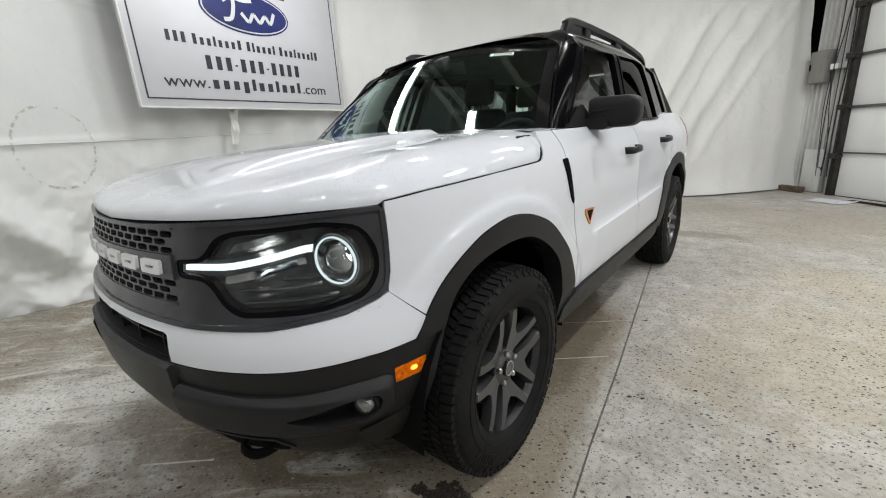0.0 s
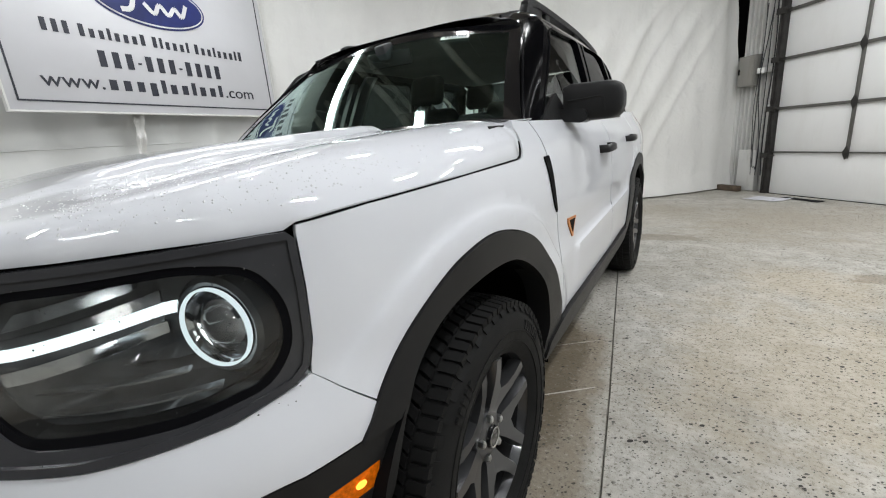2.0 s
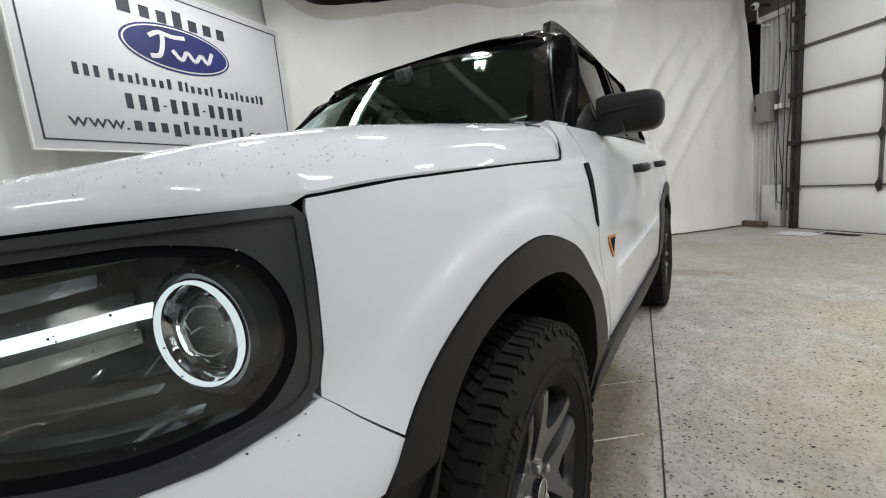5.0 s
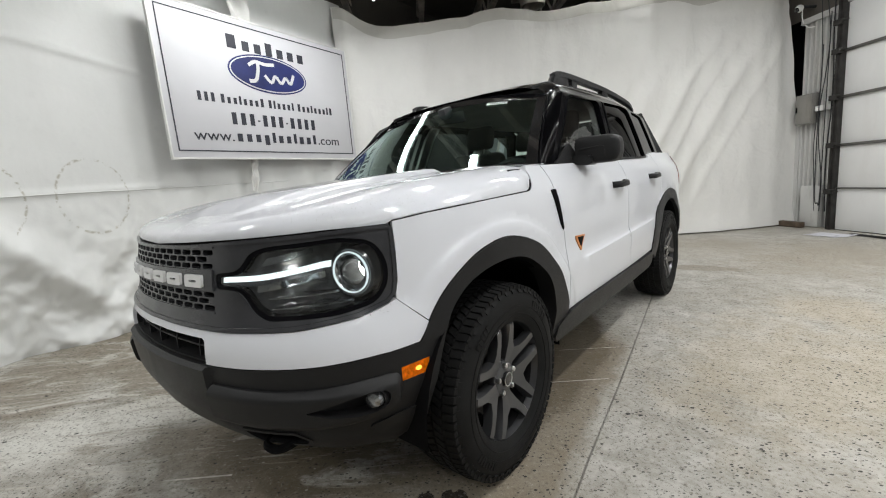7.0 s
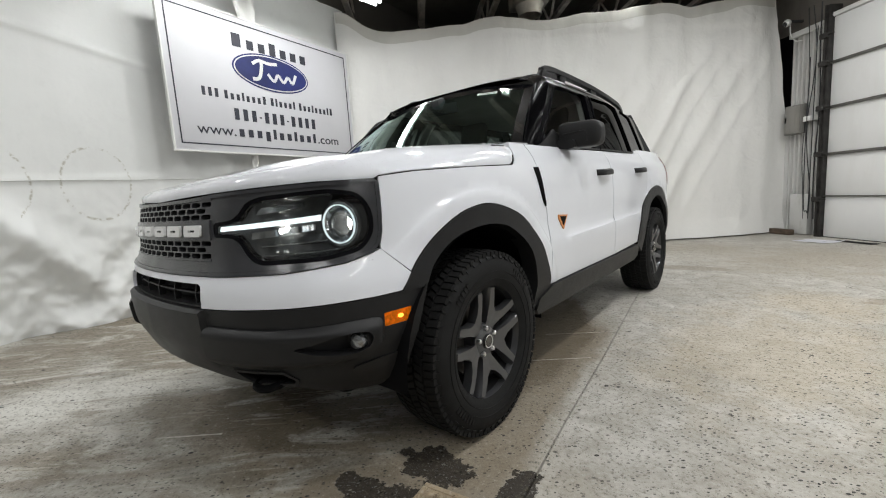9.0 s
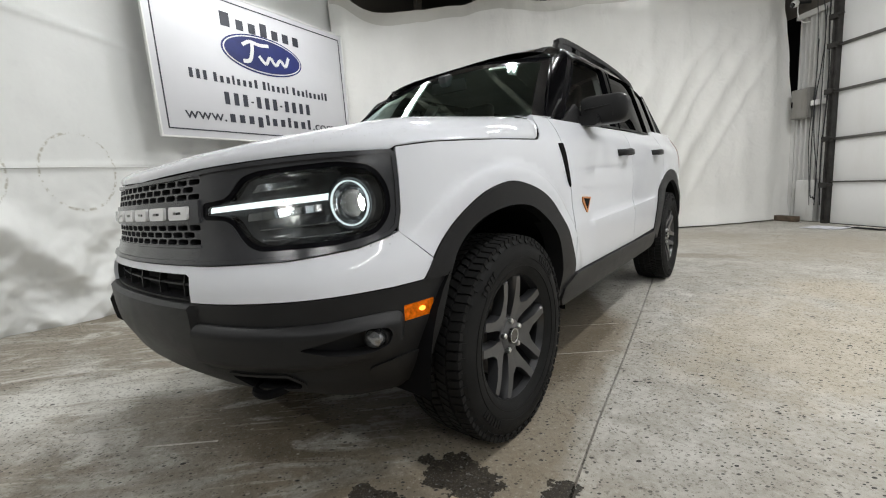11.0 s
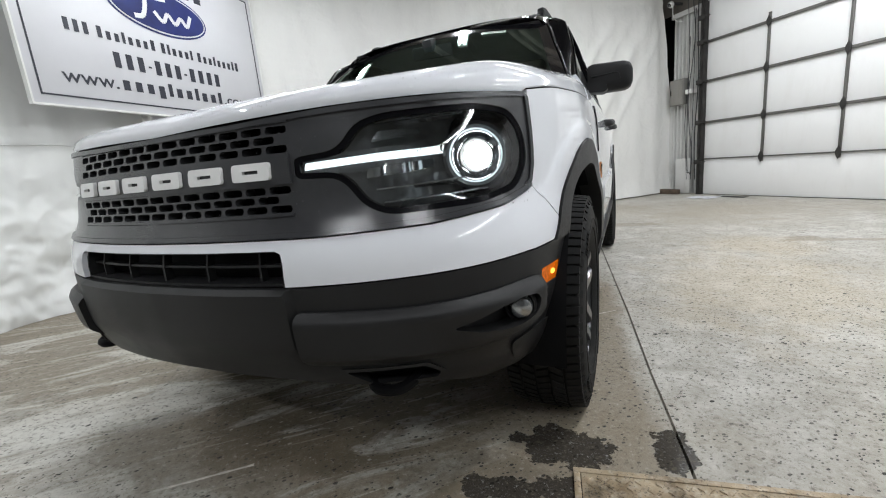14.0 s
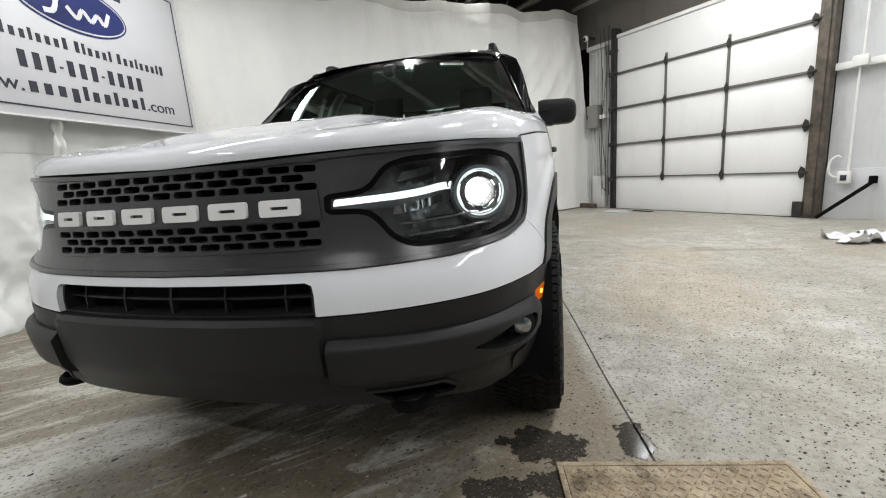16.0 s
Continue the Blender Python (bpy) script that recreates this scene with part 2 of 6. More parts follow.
def concrete():
    n = Nodes("worn_concrete")
    p = n.where()
    x = n.add("ShaderNodeSeparateXYZ", Vector=p)
    px, py = x.outputs[0], x.outputs[1]
    big = n.noise(0.8, 5.0, 0.6)
    mid = n.noise(3.6, 9.0, 0.72)
    mott = n.noise(9.0, 8.0, 0.75)
    fine = n.noise(48.0, 7.0, 0.8)
    edge = n.math("MULTIPLY_ADD", n.noise(3.0, 8.0, 0.7), 2.0, -1.0)

    def blot(cx, cy, rx, ry, wobble=0.9, turn=0.0, e=None):
        dx, dy = n.math("SUBTRACT", px, cx), n.math("SUBTRACT", py, cy)
        c, s = math.cos(turn), math.sin(turn)
        ex = n.math("DIVIDE", n.math("ADD", n.math("MULTIPLY", dx, c), n.math("MULTIPLY", dy, s)), rx)
        ey = n.math("DIVIDE", n.math("SUBTRACT", n.math("MULTIPLY", dy, c), n.math("MULTIPLY", dx, s)), ry)
        d = n.math("SQRT", n.math("ADD", n.math("MULTIPLY", ex, ex), n.math("MULTIPLY", ey, ey)))
        return n.math("SUBTRACT", 1.0, n.math("MULTIPLY_ADD", e or edge, wobble, d))

    def top(items):
        out = items[0]
        for it in items[1:]:
            out = n.math("MAXIMUM", out, it)
        return out

    col = n.mix(n.ramp(mid, (0.32, 0.0), (0.68, 1.0)), (0.365, 0.347, 0.305), (0.575, 0.563, 0.525))
    col = n.mix(n.math("MULTIPLY", n.ramp(mott, (0.42, 1.0), (0.52, 0.0)), 0.45), col, (0.27, 0.25, 0.21))
    col = n.mix(n.math("MULTIPLY", n.ramp(mott, (0.56, 0.0), (0.68, 1.0)), 0.5), col, (0.66, 0.65, 0.61))
    col = n.mix(n.math("MULTIPLY", n.ramp(big, (0.42, 0.0), (0.60, 1.0)), 0.48), col, (0.31, 0.28, 0.228))
    tan = n.ramp(top([blot(1.75, 1.5, 0.75, 1.1, 1.0), blot(2.0, 2.6, 0.55, 0.5, 1.0), n.math("SUBTRACT", n.noise(1.2, 5.0, 0.6), 0.58)]), (0.0, 0.0), (0.6, 1.0))
    col = n.mix(n.math("MULTIPLY", tan, 0.46), col, (0.46, 0.385, 0.27))
    # trodden, browner ground towards the curtain and the door
    soil = n.ramp(top([blot(2.3, 4.7, 1.9, 1.2, 1.1), blot(3.7, 2.7, 0.9, 0.8, 1.1), blot(0.9, 5.2, 0.9, 0.9, 1.0)]), (0.0, 0.0), (0.7, 1.0))
    col = n.mix(n.math("MULTIPLY", soil, n.math("MULTIPLY_ADD", mott, 0.9, 0.05)), col, (0.33, 0.285, 0.215))
    # scraped streaks along the hall, where it is wet
    turn = n.add("ShaderNodeMapping", Vector=p)
    turn.inputs["Rotation"].default_value = (0, 0, -0.73)
    pull = n.add("ShaderNodeMapping", Vector=turn.outputs[0])
    pull.inputs["Scale"].default_value = (1.1, 17.0, 1.0)
    streak = n.noise(2.2, 3.0, 0.6, pull.outputs[0], 0.15)
    # damp, dirty ground beside and before the car, damp and painted shade under it
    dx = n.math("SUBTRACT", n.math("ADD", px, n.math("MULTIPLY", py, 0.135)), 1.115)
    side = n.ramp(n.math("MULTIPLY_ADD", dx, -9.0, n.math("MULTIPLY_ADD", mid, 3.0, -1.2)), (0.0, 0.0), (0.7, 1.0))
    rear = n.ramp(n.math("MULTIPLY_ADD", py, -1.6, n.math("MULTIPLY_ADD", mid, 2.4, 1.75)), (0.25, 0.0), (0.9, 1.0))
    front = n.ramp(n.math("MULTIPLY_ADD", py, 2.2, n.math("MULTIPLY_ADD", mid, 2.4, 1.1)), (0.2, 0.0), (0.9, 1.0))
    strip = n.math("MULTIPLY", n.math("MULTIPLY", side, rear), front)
    wide = top([blot(-2.2, -1.12, 0.80, 0.42, 0.35), blot(-0.42, -1.22, 0.62, 0.14, 0.5, 0.73), blot(0.35, -1.15, 0.7, 0.25, 0.9, 0.73), blot(0.95, 3.75, 0.45, 0.16, 0.8), blot(2.65, 2.80, 0.55, 0.06, 0.9), blot(2.4, 2.9, 0.13, 0.08, 0.6), blot(-1.6, 0.3, 0.9, 0.4, 0.9, 0.73)])
    wide = n.ramp(wide, (0.0, 0.0), (0.35, 1.0))
    # the car's shade, painted together with the wet ground under it
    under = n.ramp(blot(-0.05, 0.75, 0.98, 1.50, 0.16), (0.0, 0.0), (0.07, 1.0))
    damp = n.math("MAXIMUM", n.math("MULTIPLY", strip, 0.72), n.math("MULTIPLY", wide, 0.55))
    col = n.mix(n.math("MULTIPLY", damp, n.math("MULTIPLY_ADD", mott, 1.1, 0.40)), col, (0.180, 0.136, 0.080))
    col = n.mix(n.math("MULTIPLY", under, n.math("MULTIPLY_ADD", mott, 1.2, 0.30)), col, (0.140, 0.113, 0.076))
    pale = n.ramp(blot(-1.02, -1.02, 0.85, 0.30, 0.5, 0.95), (0.0, 0.0), (0.5, 1.0))
    col = n.mix(n.math("MULTIPLY", pale, n.math("MULTIPLY_ADD", mott, 1.0, 0.25)), col, (0.66, 0.65, 0.60))
    zone = n.ramp(n.math("MULTIPLY_ADD", px, -1.2, n.math("MULTIPLY_ADD", py, -0.6, 0.75)), (0.0, 0.0), (0.6, 1.0))
    lines = n.math("MULTIPLY", n.ramp(streak, (0.605, 0.0), (0.630, 1.0)), n.math("MULTIPLY_ADD", zone, 0.58, 0.06))
    col = n.mix(lines, col, (0.52, 0.49, 0.42))
    # smeared dirt dragged across the wet ground before the car
    drag = n.add("ShaderNodeMapping", Vector=turn.outputs[0])
    drag.inputs["Scale"].default_value = (0.75, 2.3, 1.0)
    smear = n.noise(1.9, 8.0, 0.70, drag.outputs[0], 0.9)
    col = n.mix(n.math("MULTIPLY", zone, n.ramp(smear, (0.38, 0.55), (0.46, 0.0))), col, (0.185, 0.150, 0.102))
    col = n.mix(n.math("MULTIPLY", zone, n.ramp(smear, (0.50, 0.0), (0.60, 0.70))), col, (0.64, 0.63, 0.58))
    # wet ground before the bumper, with the car's shade darkened in
    soak_shade = n.ramp(top([blot(0.22, -0.98, 0.80, 0.27, 0.7, 0.25), blot(0.80, -0.62, 0.42, 0.24, 0.9), blot(-0.30, -0.70, 0.55, 0.20, 0.8)]), (0.0, 0.0), (0.22, 1.0))
    col = n.mix(n.math("MULTIPLY", soak_shade, n.math("MULTIPLY_ADD", mott, 1.2, -0.20)), col, (0.115, 0.092, 0.062))
    # open puddles by the front wheel
    ragged = n.math("MULTIPLY_ADD", n.noise(13.0, 6.0, 0.65), 2.0, -1.0)
    wet = top([blot(cx, cy, rx, ry, 1.0, 0.0, ragged) for cx, cy, rx, ry in ((0.86, -0.32, 0.16, 0.095), (1.16, -0.26, 0.06, 0.12), (0.95, -0.50, 0.16, 0.06), (0.72, -0.55, 0.12, 0.06))])
    wet = n.ramp(wet, (0.06, 0.0), (0.12, 1.0))
    col = n.mix(n.math("MULTIPLY", wet, 0.94), col, (0.034, 0.030, 0.026))
    # grit, dark pits and exposed stones
    col = n.mix(n.math("MULTIPLY", n.ramp(fine, (0.38, 1.0), (0.47, 0.0)), 0.75), col, (0.13, 0.115, 0.088))
    col = n.mix(n.math("MULTIPLY", n.ramp(fine, (0.56, 0.0), (0.66, 1.0)), 0.35), col, (0.70, 0.69, 0.66))
    oblong = n.add("ShaderNodeMapping", Vector=turn.outputs[0])
    oblong.inputs["Scale"].default_value = (0.62, 1.0, 1.0)

    def specks(scale, keep, size):
        v = n.add("ShaderNodeTexVoronoi", Vector=oblong.outputs[0], Scale=scale)
        pick = n.add("ShaderNodeSeparateColor", Color=v.outputs["Color"])
        reach = n.math("MULTIPLY", n.math("MAXIMUM", n.math("SUBTRACT", pick.outputs[0], keep), 0.0), size)
        return n.ramp(n.math("SUBTRACT", reach, v.outputs["Distance"]), (0.0, 0.0), (0.025, 1.0))

    crowd = n.ramp(n.noise(1.7, 6.0, 0.7), (0.40, 0.55), (0.56, 1.0))
    pit = n.math("MAXIMUM", n.math("MULTIPLY", specks(78.0, 0.58, 0.95), crowd), specks(32.0, 0.90, 2.6))
    pit = n.math("MAXIMUM", pit, n.math("MULTIPLY", specks(130.0, 0.66, 1.15), crowd))
    col = n.mix(n.math("MULTIPLY", pit, 0.97), col, (0.022, 0.020, 0.017))
    chips = n.math("MULTIPLY", specks(46.0, 0.72, 0.9), n.math("MULTIPLY", n.math("MAXIMUM", damp, under), n.math("MULTIPLY_ADD", zone, 0.55, 0.12)))
    col = n.mix(chips, col, (0.55, 0.52, 0.46))
    rough = n.math("SUBTRACT", n.math("MULTIPLY_ADD", mid, 0.35, 0.40), n.math("MULTIPLY", wet, 0.44))
    rough = n.math("MAXIMUM", n.math("SUBTRACT", rough, n.math("MULTIPLY", damp, 0.16)), 0.05)
    h = n.math("SUBTRACT", n.math("MULTIPLY_ADD", fine, 0.7, mid), n.math("MULTIPLY", pit, 1.0))
    h = n.math("MULTIPLY", h, n.math("SUBTRACT", 1.0, wet))
    return n.solid(col, rough, 0, n.bump(h, 0.85, 0.006), ior=1.35)


CONCRETE = concrete()


def stained(name, color, stain, rough, scale=2.0, amount=0.5, metal=0.0):
    n = Nodes(name)
    tall = n.add("ShaderNodeMapping", Vector=n.where())
    tall.inputs["Scale"].default_value = (1.0, 1.0, 0.25)
    runs = n.noise(scale * 3, 6.0, 0.7, tall.outputs[0])
    col = n.mix(n.math("MULTIPLY", n.ramp(runs, (0.5, 0.0), (0.75, 1.0)), amount), color, stain)
    col = n.mix(n.math("MULTIPLY", n.noise(scale, 4.0), 0.25), col, tuple(c * 0.7 for c in color))
    return n.solid(col, rough, metal, n.bump(n.noise(12.0, 4.0), 0.15, 0.01))


PANEL = stained("white_door_panel", (0.82, 0.82, 0.815), (0.60, 0.58, 0.53), 0.45, 1.2, 0.22)
SIDING = stained("grey_metal_siding", (0.60, 0.60, 0.585), (0.25, 0.23, 0.20), 0.5, 2.0, 0.55)
BOARD = stained("white_wall_board", (0.62, 0.63, 0.64), (0.34, 0.34, 0.32), 0.55, 1.4, 0.5)
# dark colour stands in for the dim depth of the unseen hall
DARKENED_WALL = stained("darkened_hall_wall", (0.20, 0.20, 0.19), (0.12, 0.115, 0.105), 0.75, 0.8, 0.4)
RAIL_MAT = stained("dirty_grey_track", (0.15, 0.145, 0.135), (0.05, 0.045, 0.038), 0.5, 3.0, 0.7, 0.5)
CEILING_MAT = stained("dark_roof_deck", (0.16, 0.145, 0.128), (0.075, 0.066, 0.056), 0.9, 1.0, 0.5)


def tread_plate():
    n = Nodes("rusty_tread_plate")
    col = n.mix(n.ramp(n.noise(9.0, 6.0, 0.7), (0.35, 0.0), (0.65, 1.0)), (0.20, 0.145, 0.085), (0.46, 0.37, 0.25))
    col = n.mix(n.ramp(n.noise(60.0, 3.0), (0.45, 0.0), (0.7, 0.6)), col, (0.52, 0.46, 0.37))
    col = n.mix(n.ramp(n.noise(5.0, 7.0, 0.72), (0.54, 0.0), (0.64, 0.8)), col, (0.070, 0.055, 0.034))
    col = n.mix(n.ramp(n.noise(160.0, 2.0), (0.60, 0.0), (0.68, 0.8)), col, (0.040, 0.032, 0.022))
    return n.solid(col, n.math("MULTIPLY_ADD", n.noise(14.0), 0.4, 0.30), 0.15, n.bump(n.noise(80.0), 0.3, 0.002))


PLATE = tread_plate()
CHALK = simple("pale_scuff", (0.50, 0.47, 0.42), 0.8, vary=0.3, scale=30)
WATER = simple("water_bead", (0.66, 0.67, 0.69), 0.03, coat=1.0, vary=0.1)

# ---- building tools ----
def finish(name, bm, material, sharp=35.0, smooth=True):
    bmesh.ops.recalc_face_normals(bm, faces=bm.faces)
    me = bpy.data.meshes.new(name)
    bm.to_mesh(me)
    bm.free()
    if smooth:
        me.shade_smooth()
        me.set_sharp_from_angle(angle=radians(sharp))
    if material:
        me.materials.append(material)
    return me


def part(name, bm, material, parent, label="", sharp=35.0, smooth=True):
    ob = new(name, finish(name, bm, material, sharp, smooth))
    ob.parent = parent
    if label:
        tagged(ob, label)
    return ob


def thing(name, label, category, group="", kind="", at=(0, 0, 0)):
    ob = new(name)
    ob.location = at
    return tagged(ob, label, category, group, kind)


def whole(name, bm, material, label, category, group="", kind="", sharp=35.0, smooth=True):
    return tagged(new(name, finish(name, bm, material, sharp, smooth)), label, category, group, kind)


def ease(a, b, v):
    t = min(1.0, max(0.0, (v - a) / (b - a)))
    return t * t * (3 - 2 * t)


def lerp(a, b, t):
    return a + (b - a) * t


def spline(points, n=8):
    """Catmull-Rom through points of any dimension."""
    p = [np.array(q, float) for q in points]
    q = [2 * p[0] - p[1], *p, 2 * p[-1] - p[-2]]
    out = []
    for i in range(1, len(q) - 2):
        a, b, c, d = q[i - 1:i + 3]
        for k in range(n):
            t = k / n
            out.append(0.5 * (2 * b + (c - a) * t + (2 * a - 5 * b + 4 * c - d) * t * t + (3 * b - a - 3 * c + d) * t ** 3))
    out.append(p[-1])
    return [tuple(float(v) for v in r) for r in out]


def curve(knots):
    """A smooth function through (x, y) knots."""
    xs, ys = np.array([k[0] for k in knots], float), np.array([k[1] for k in knots], float)
    ms = np.gradient(ys, xs)

    def f(v):
        v = min(max(v, xs[0]), xs[-1])
        i = int(min(max(np.searchsorted(xs, v) - 1, 0), len(xs) - 2))
        h = xs[i + 1] - xs[i]
        t = (v - xs[i]) / h
        return float((2 * t ** 3 - 3 * t * t + 1) * ys[i] + (t ** 3 - 2 * t * t + t) * h * ms[i] + (3 * t * t - 2 * t ** 3) * ys[i + 1] + (t ** 3 - t * t) * h * ms[i + 1])
    return f


def rounded(points, radius, n=4):
    """The closed polygon with its corners rounded."""
    out = []
    m = len(points)
    for i in range(m):
        a, b, c = (np.array(points[(i + k) % m][:2], float) for k in (-1, 0, 1))
        r = points[i][2] if len(points[i]) > 2 else radius
        u, v = a - b, c - b
        lu, lv = np.hypot(*u), np.hypot(*v)
        r = min(r, 0.45 * lu, 0.45 * lv)
        if r < 1e-5:
            out.append(tuple(b))
            continue
        p, q = b + u / lu * r, b + v / lv * r
        for k in range(n + 1):
            t = k / n
            out.append(tuple((1 - t) ** 2 * p + 2 * t * (1 - t) * b + t * t * q))
    return out


def resample(points, step):
    out = []
    for i, a in enumerate(points):
        b = points[(i + 1) % len(points)]
        k = max(1, math.ceil(math.hypot(b[0] - a[0], b[1] - a[1]) / step))
        out += [(a[0] + (b[0] - a[0]) * j / k, a[1] + (b[1] - a[1]) * j / k) for j in range(k)]
    return out


def inside(polys, x, y):
    """Even-odd test of many points against many closed loops."""
    hit = np.zeros(x.shape, bool)
    for poly in polys:
        p = np.array(poly)
        for (x0, y0), (x1, y1) in zip(p, np.roll(p, -1, 0)):
            cross = (y0 > y) != (y1 > y)
            with np.errstate(divide="ignore", invalid="ignore"):
                hit ^= cross & (x < (x1 - x0) * (y - y0) / (y1 - y0) + x0)
    return hit


def patch(bm, outline, surface, step=0.03, holes=(), thick=0.012, lift=0.0, back=False, creases=()):
    """Fills the outline (less the holes) on a surface f(u, v, lift), with a turned-in rim; creases: open lines that the mesh follows."""
    from mathutils.geometry import delaunay_2d_cdt
    loops = [resample(list(outline), step)] + [resample(list(h), step) for h in holes]
    flat, edges = [], []
    for lp in loops:
        k = len(flat)
        flat += [Vector(p) for p in lp]
        edges += [(k + i, k + (i + 1) % len(lp)) for i in range(len(lp))]
    for line in creases:
        dense = [p for q, r in zip(line, line[1:]) for p in resample([q, r], step)[:max(1, math.ceil(math.hypot(r[0] - q[0], r[1] - q[1]) / step))]] + [line[-1]]
        ok = inside(loops, np.array([p[0] for p in dense]), np.array([p[1] for p in dense]))
        dense = [p for p, k in zip(dense, ok) if k]
        k = len(flat)
        flat += [Vector(p) for p in dense]
        edges += [(k + i, k + i + 1) for i in range(len(dense) - 1)]
    a = np.array([tuple(p) for p in flat])
    lo, hi = a.min(0), a.max(0)
    gx, gy = np.meshgrid(np.arange(lo[0], hi[0], step), np.arange(lo[1], hi[1], step * 0.9))
    gx = gx + (np.arange(gx.shape[0])[:, None] % 2) * step / 2
    gx, gy = gx.ravel(), gy.ravel()
    ok = inside(loops, gx, gy)
    gx, gy = gx[ok], gy[ok]
    if len(gx):
        near = np.full(len(gx), 9.0)
        for p in a:
            near = np.minimum(near, np.hypot(gx - p[0], gy - p[1]))
        ok = near > step * 0.45
        flat += [Vector((float(u), float(v))) for u, v in zip(gx[ok], gy[ok])]
    pts, _, faces, *_ = delaunay_2d_cdt(flat, edges, [], 0, 1e-6)
    cen = np.array([[sum(pts[i][k] for i in f) / len(f) for k in (0, 1)] for f in faces])
    keep = inside(loops, cen[:, 0], cen[:, 1])
    vs = [bm.verts.new(surface(p[0], p[1], lift)) for p in pts]
    made = []
    for f, k in zip(faces, keep):
        if k:
            made.append(bm.faces.new([vs[i] for i in f]))
    if thick:
        where = {v: p for v, p in zip(vs, pts)}
        rims = [e for f in made for e in f.edges if len(e.link_faces) == 1]
        down = {}
        for e in rims:
            for v in e.verts:
                if v not in down:
                    p = where[v]
                    down[v] = bm.verts.new(surface(p[0], p[1], lift - thick))
        for e in rims:
            u, v = e.verts
            bm.faces.new((u, v, down[v], down[u]))
        if back:
            low = {v: down[v] if v in down else bm.verts.new(surface(where[v][0], where[v][1], lift - thick)) for f in made for v in f.verts}
            for f in made:
                bm.faces.new([low[v] for v in reversed(f.verts)])
    loose = [v for v in bm.verts if not v.link_faces]
    for v in loose:
        bm.verts.remove(v)
    return bm


def grid(bm, nu, nv, f, close_u=False):
    vs = [[bm.verts.new(f(i / nu, j / nv)) for j in range(nv + 1)] for i in range(nu + (0 if close_u else 1))]
    for i in range(nu):
        for j in range(nv):
            k = (i + 1) % len(vs)
            bm.faces.new((vs[i][j], vs[k][j], vs[k][j + 1], vs[i][j + 1]))
    return vs


def box(bm, x0, x1, y0, y1, z0, z1, bevel=0.0, m=None, seg=2):
    got = bmesh.ops.create_cube(bm, size=1.0)["verts"]
    for v in got:
        v.co = (lerp(x0, x1, v.co.x + 0.5), lerp(y0, y1, v.co.y + 0.5), lerp(z0, z1, v.co.z + 0.5))
    if bevel:
        es = list({e for v in got for e in v.link_edges})
        got = list({v for f in bmesh.ops.bevel(bm, geom=es, offset=bevel, segments=seg, affect="EDGES", profile=0.5)["faces"] for v in f.verts} | {v for v in got if v.is_valid})
    if m is not None:
        bmesh.ops.transform(bm, matrix=m, verts=got)
    return got


def prism(bm, outline, f, z0, z1, taper=1.0):
    """Extrudes a flat outline from z0 to z1; f maps (u, v, w) to space."""
    c = np.mean(np.array(outline), 0)
    low = [bm.verts.new(f(p[0], p[1], z0)) for p in outline]
    top = [bm.verts.new(f(c[0] + (p[0] - c[0]) * taper, c[1] + (p[1] - c[1]) * taper, z1)) for p in outline]
    bm.faces.new(low[::-1])
    bm.faces.new(top)
    for i in range(len(low)):
        j = (i + 1) % len(low)
        bm.faces.new((low[i], low[j], top[j], top[i]))


def tube(bm, path, radius, n=8, ends=True):
    path = [Vector(p) for p in path]
    rings = []
    side = None
    for i, p in enumerate(path):
        d = (path[min(i + 1, len(path) - 1)] - path[max(i - 1, 0)]).normalized()
        ref = side if side is not None else (Vector((0, 0, 1)) if abs(d.z) < 0.9 else Vector((1, 0, 0)))
        a = (ref - d * ref.dot(d)).normalized()
        side = a
        b = d.cross(a)
        r = radius(i / (len(path) - 1)) if callable(radius) else radius
        rings.append([bm.verts.new(p + (a * math.cos(q) + b * math.sin(q)) * r) for q in (2 * math.pi * k / n for k in range(n))])
    for r0, r1 in zip(rings, rings[1:]):
        for k in range(n):
            bm.faces.new((r0[k], r0[(k + 1) % n], r1[(k + 1) % n], r1[k]))
    if ends:
        bm.faces.new(rings[0][::-1])
        bm.faces.new(rings[-1])


def lathe(bm, profile, n, f, closed=False):
    """Turns a profile of (radius, height) about an axis; f maps (x, y, h) to space."""
    m = len(profile)
    vs = [[bm.verts.new(f(r * math.cos(2 * math.pi * k / n), r * math.sin(2 * math.pi * k / n), h)) for r, h in profile] for k in range(n)]
    for k in range(n):
        a, b = vs[k], vs[(k + 1) % n]
        for j in range(m if closed else m - 1):
            bm.faces.new((a[j], b[j], b[(j + 1) % m], a[(j + 1) % m]))


# ---- the setting ----
def wall_frame(p0, p1):
    """u along the wall from p0 to p1, v into the room, z up."""
    d = (Vector((*p1, 0)) - Vector((*p0, 0))).normalized()
    nrm = Vector((d.y, -d.x, 0))
    return Matrix(((d.x, nrm.x, 0, p0[0]), (d.y, nrm.y, 0, p0[1]), (0, 0, 1, 0), (0, 0, 0, 1)))


DOOR = wall_frame((2.232, 6.711), (4.327, 4.562))
BACK = wall_frame((-3.30, 2.62), (1.78, 7.39))
LEFT = wall_frame((-2.80, -4.6), (-3.32, 2.75))


def slab(name, m, u0, u1, v0, v1, z0, z1, material, label, category, kind="structure", bevel=0.0):
    bm = bmesh.new()
    box(bm, u0, u1, v0, v1, z0, z1, bevel, m)
    return whole(name, bm, material, label, category, kind=kind, smooth=bevel > 0)


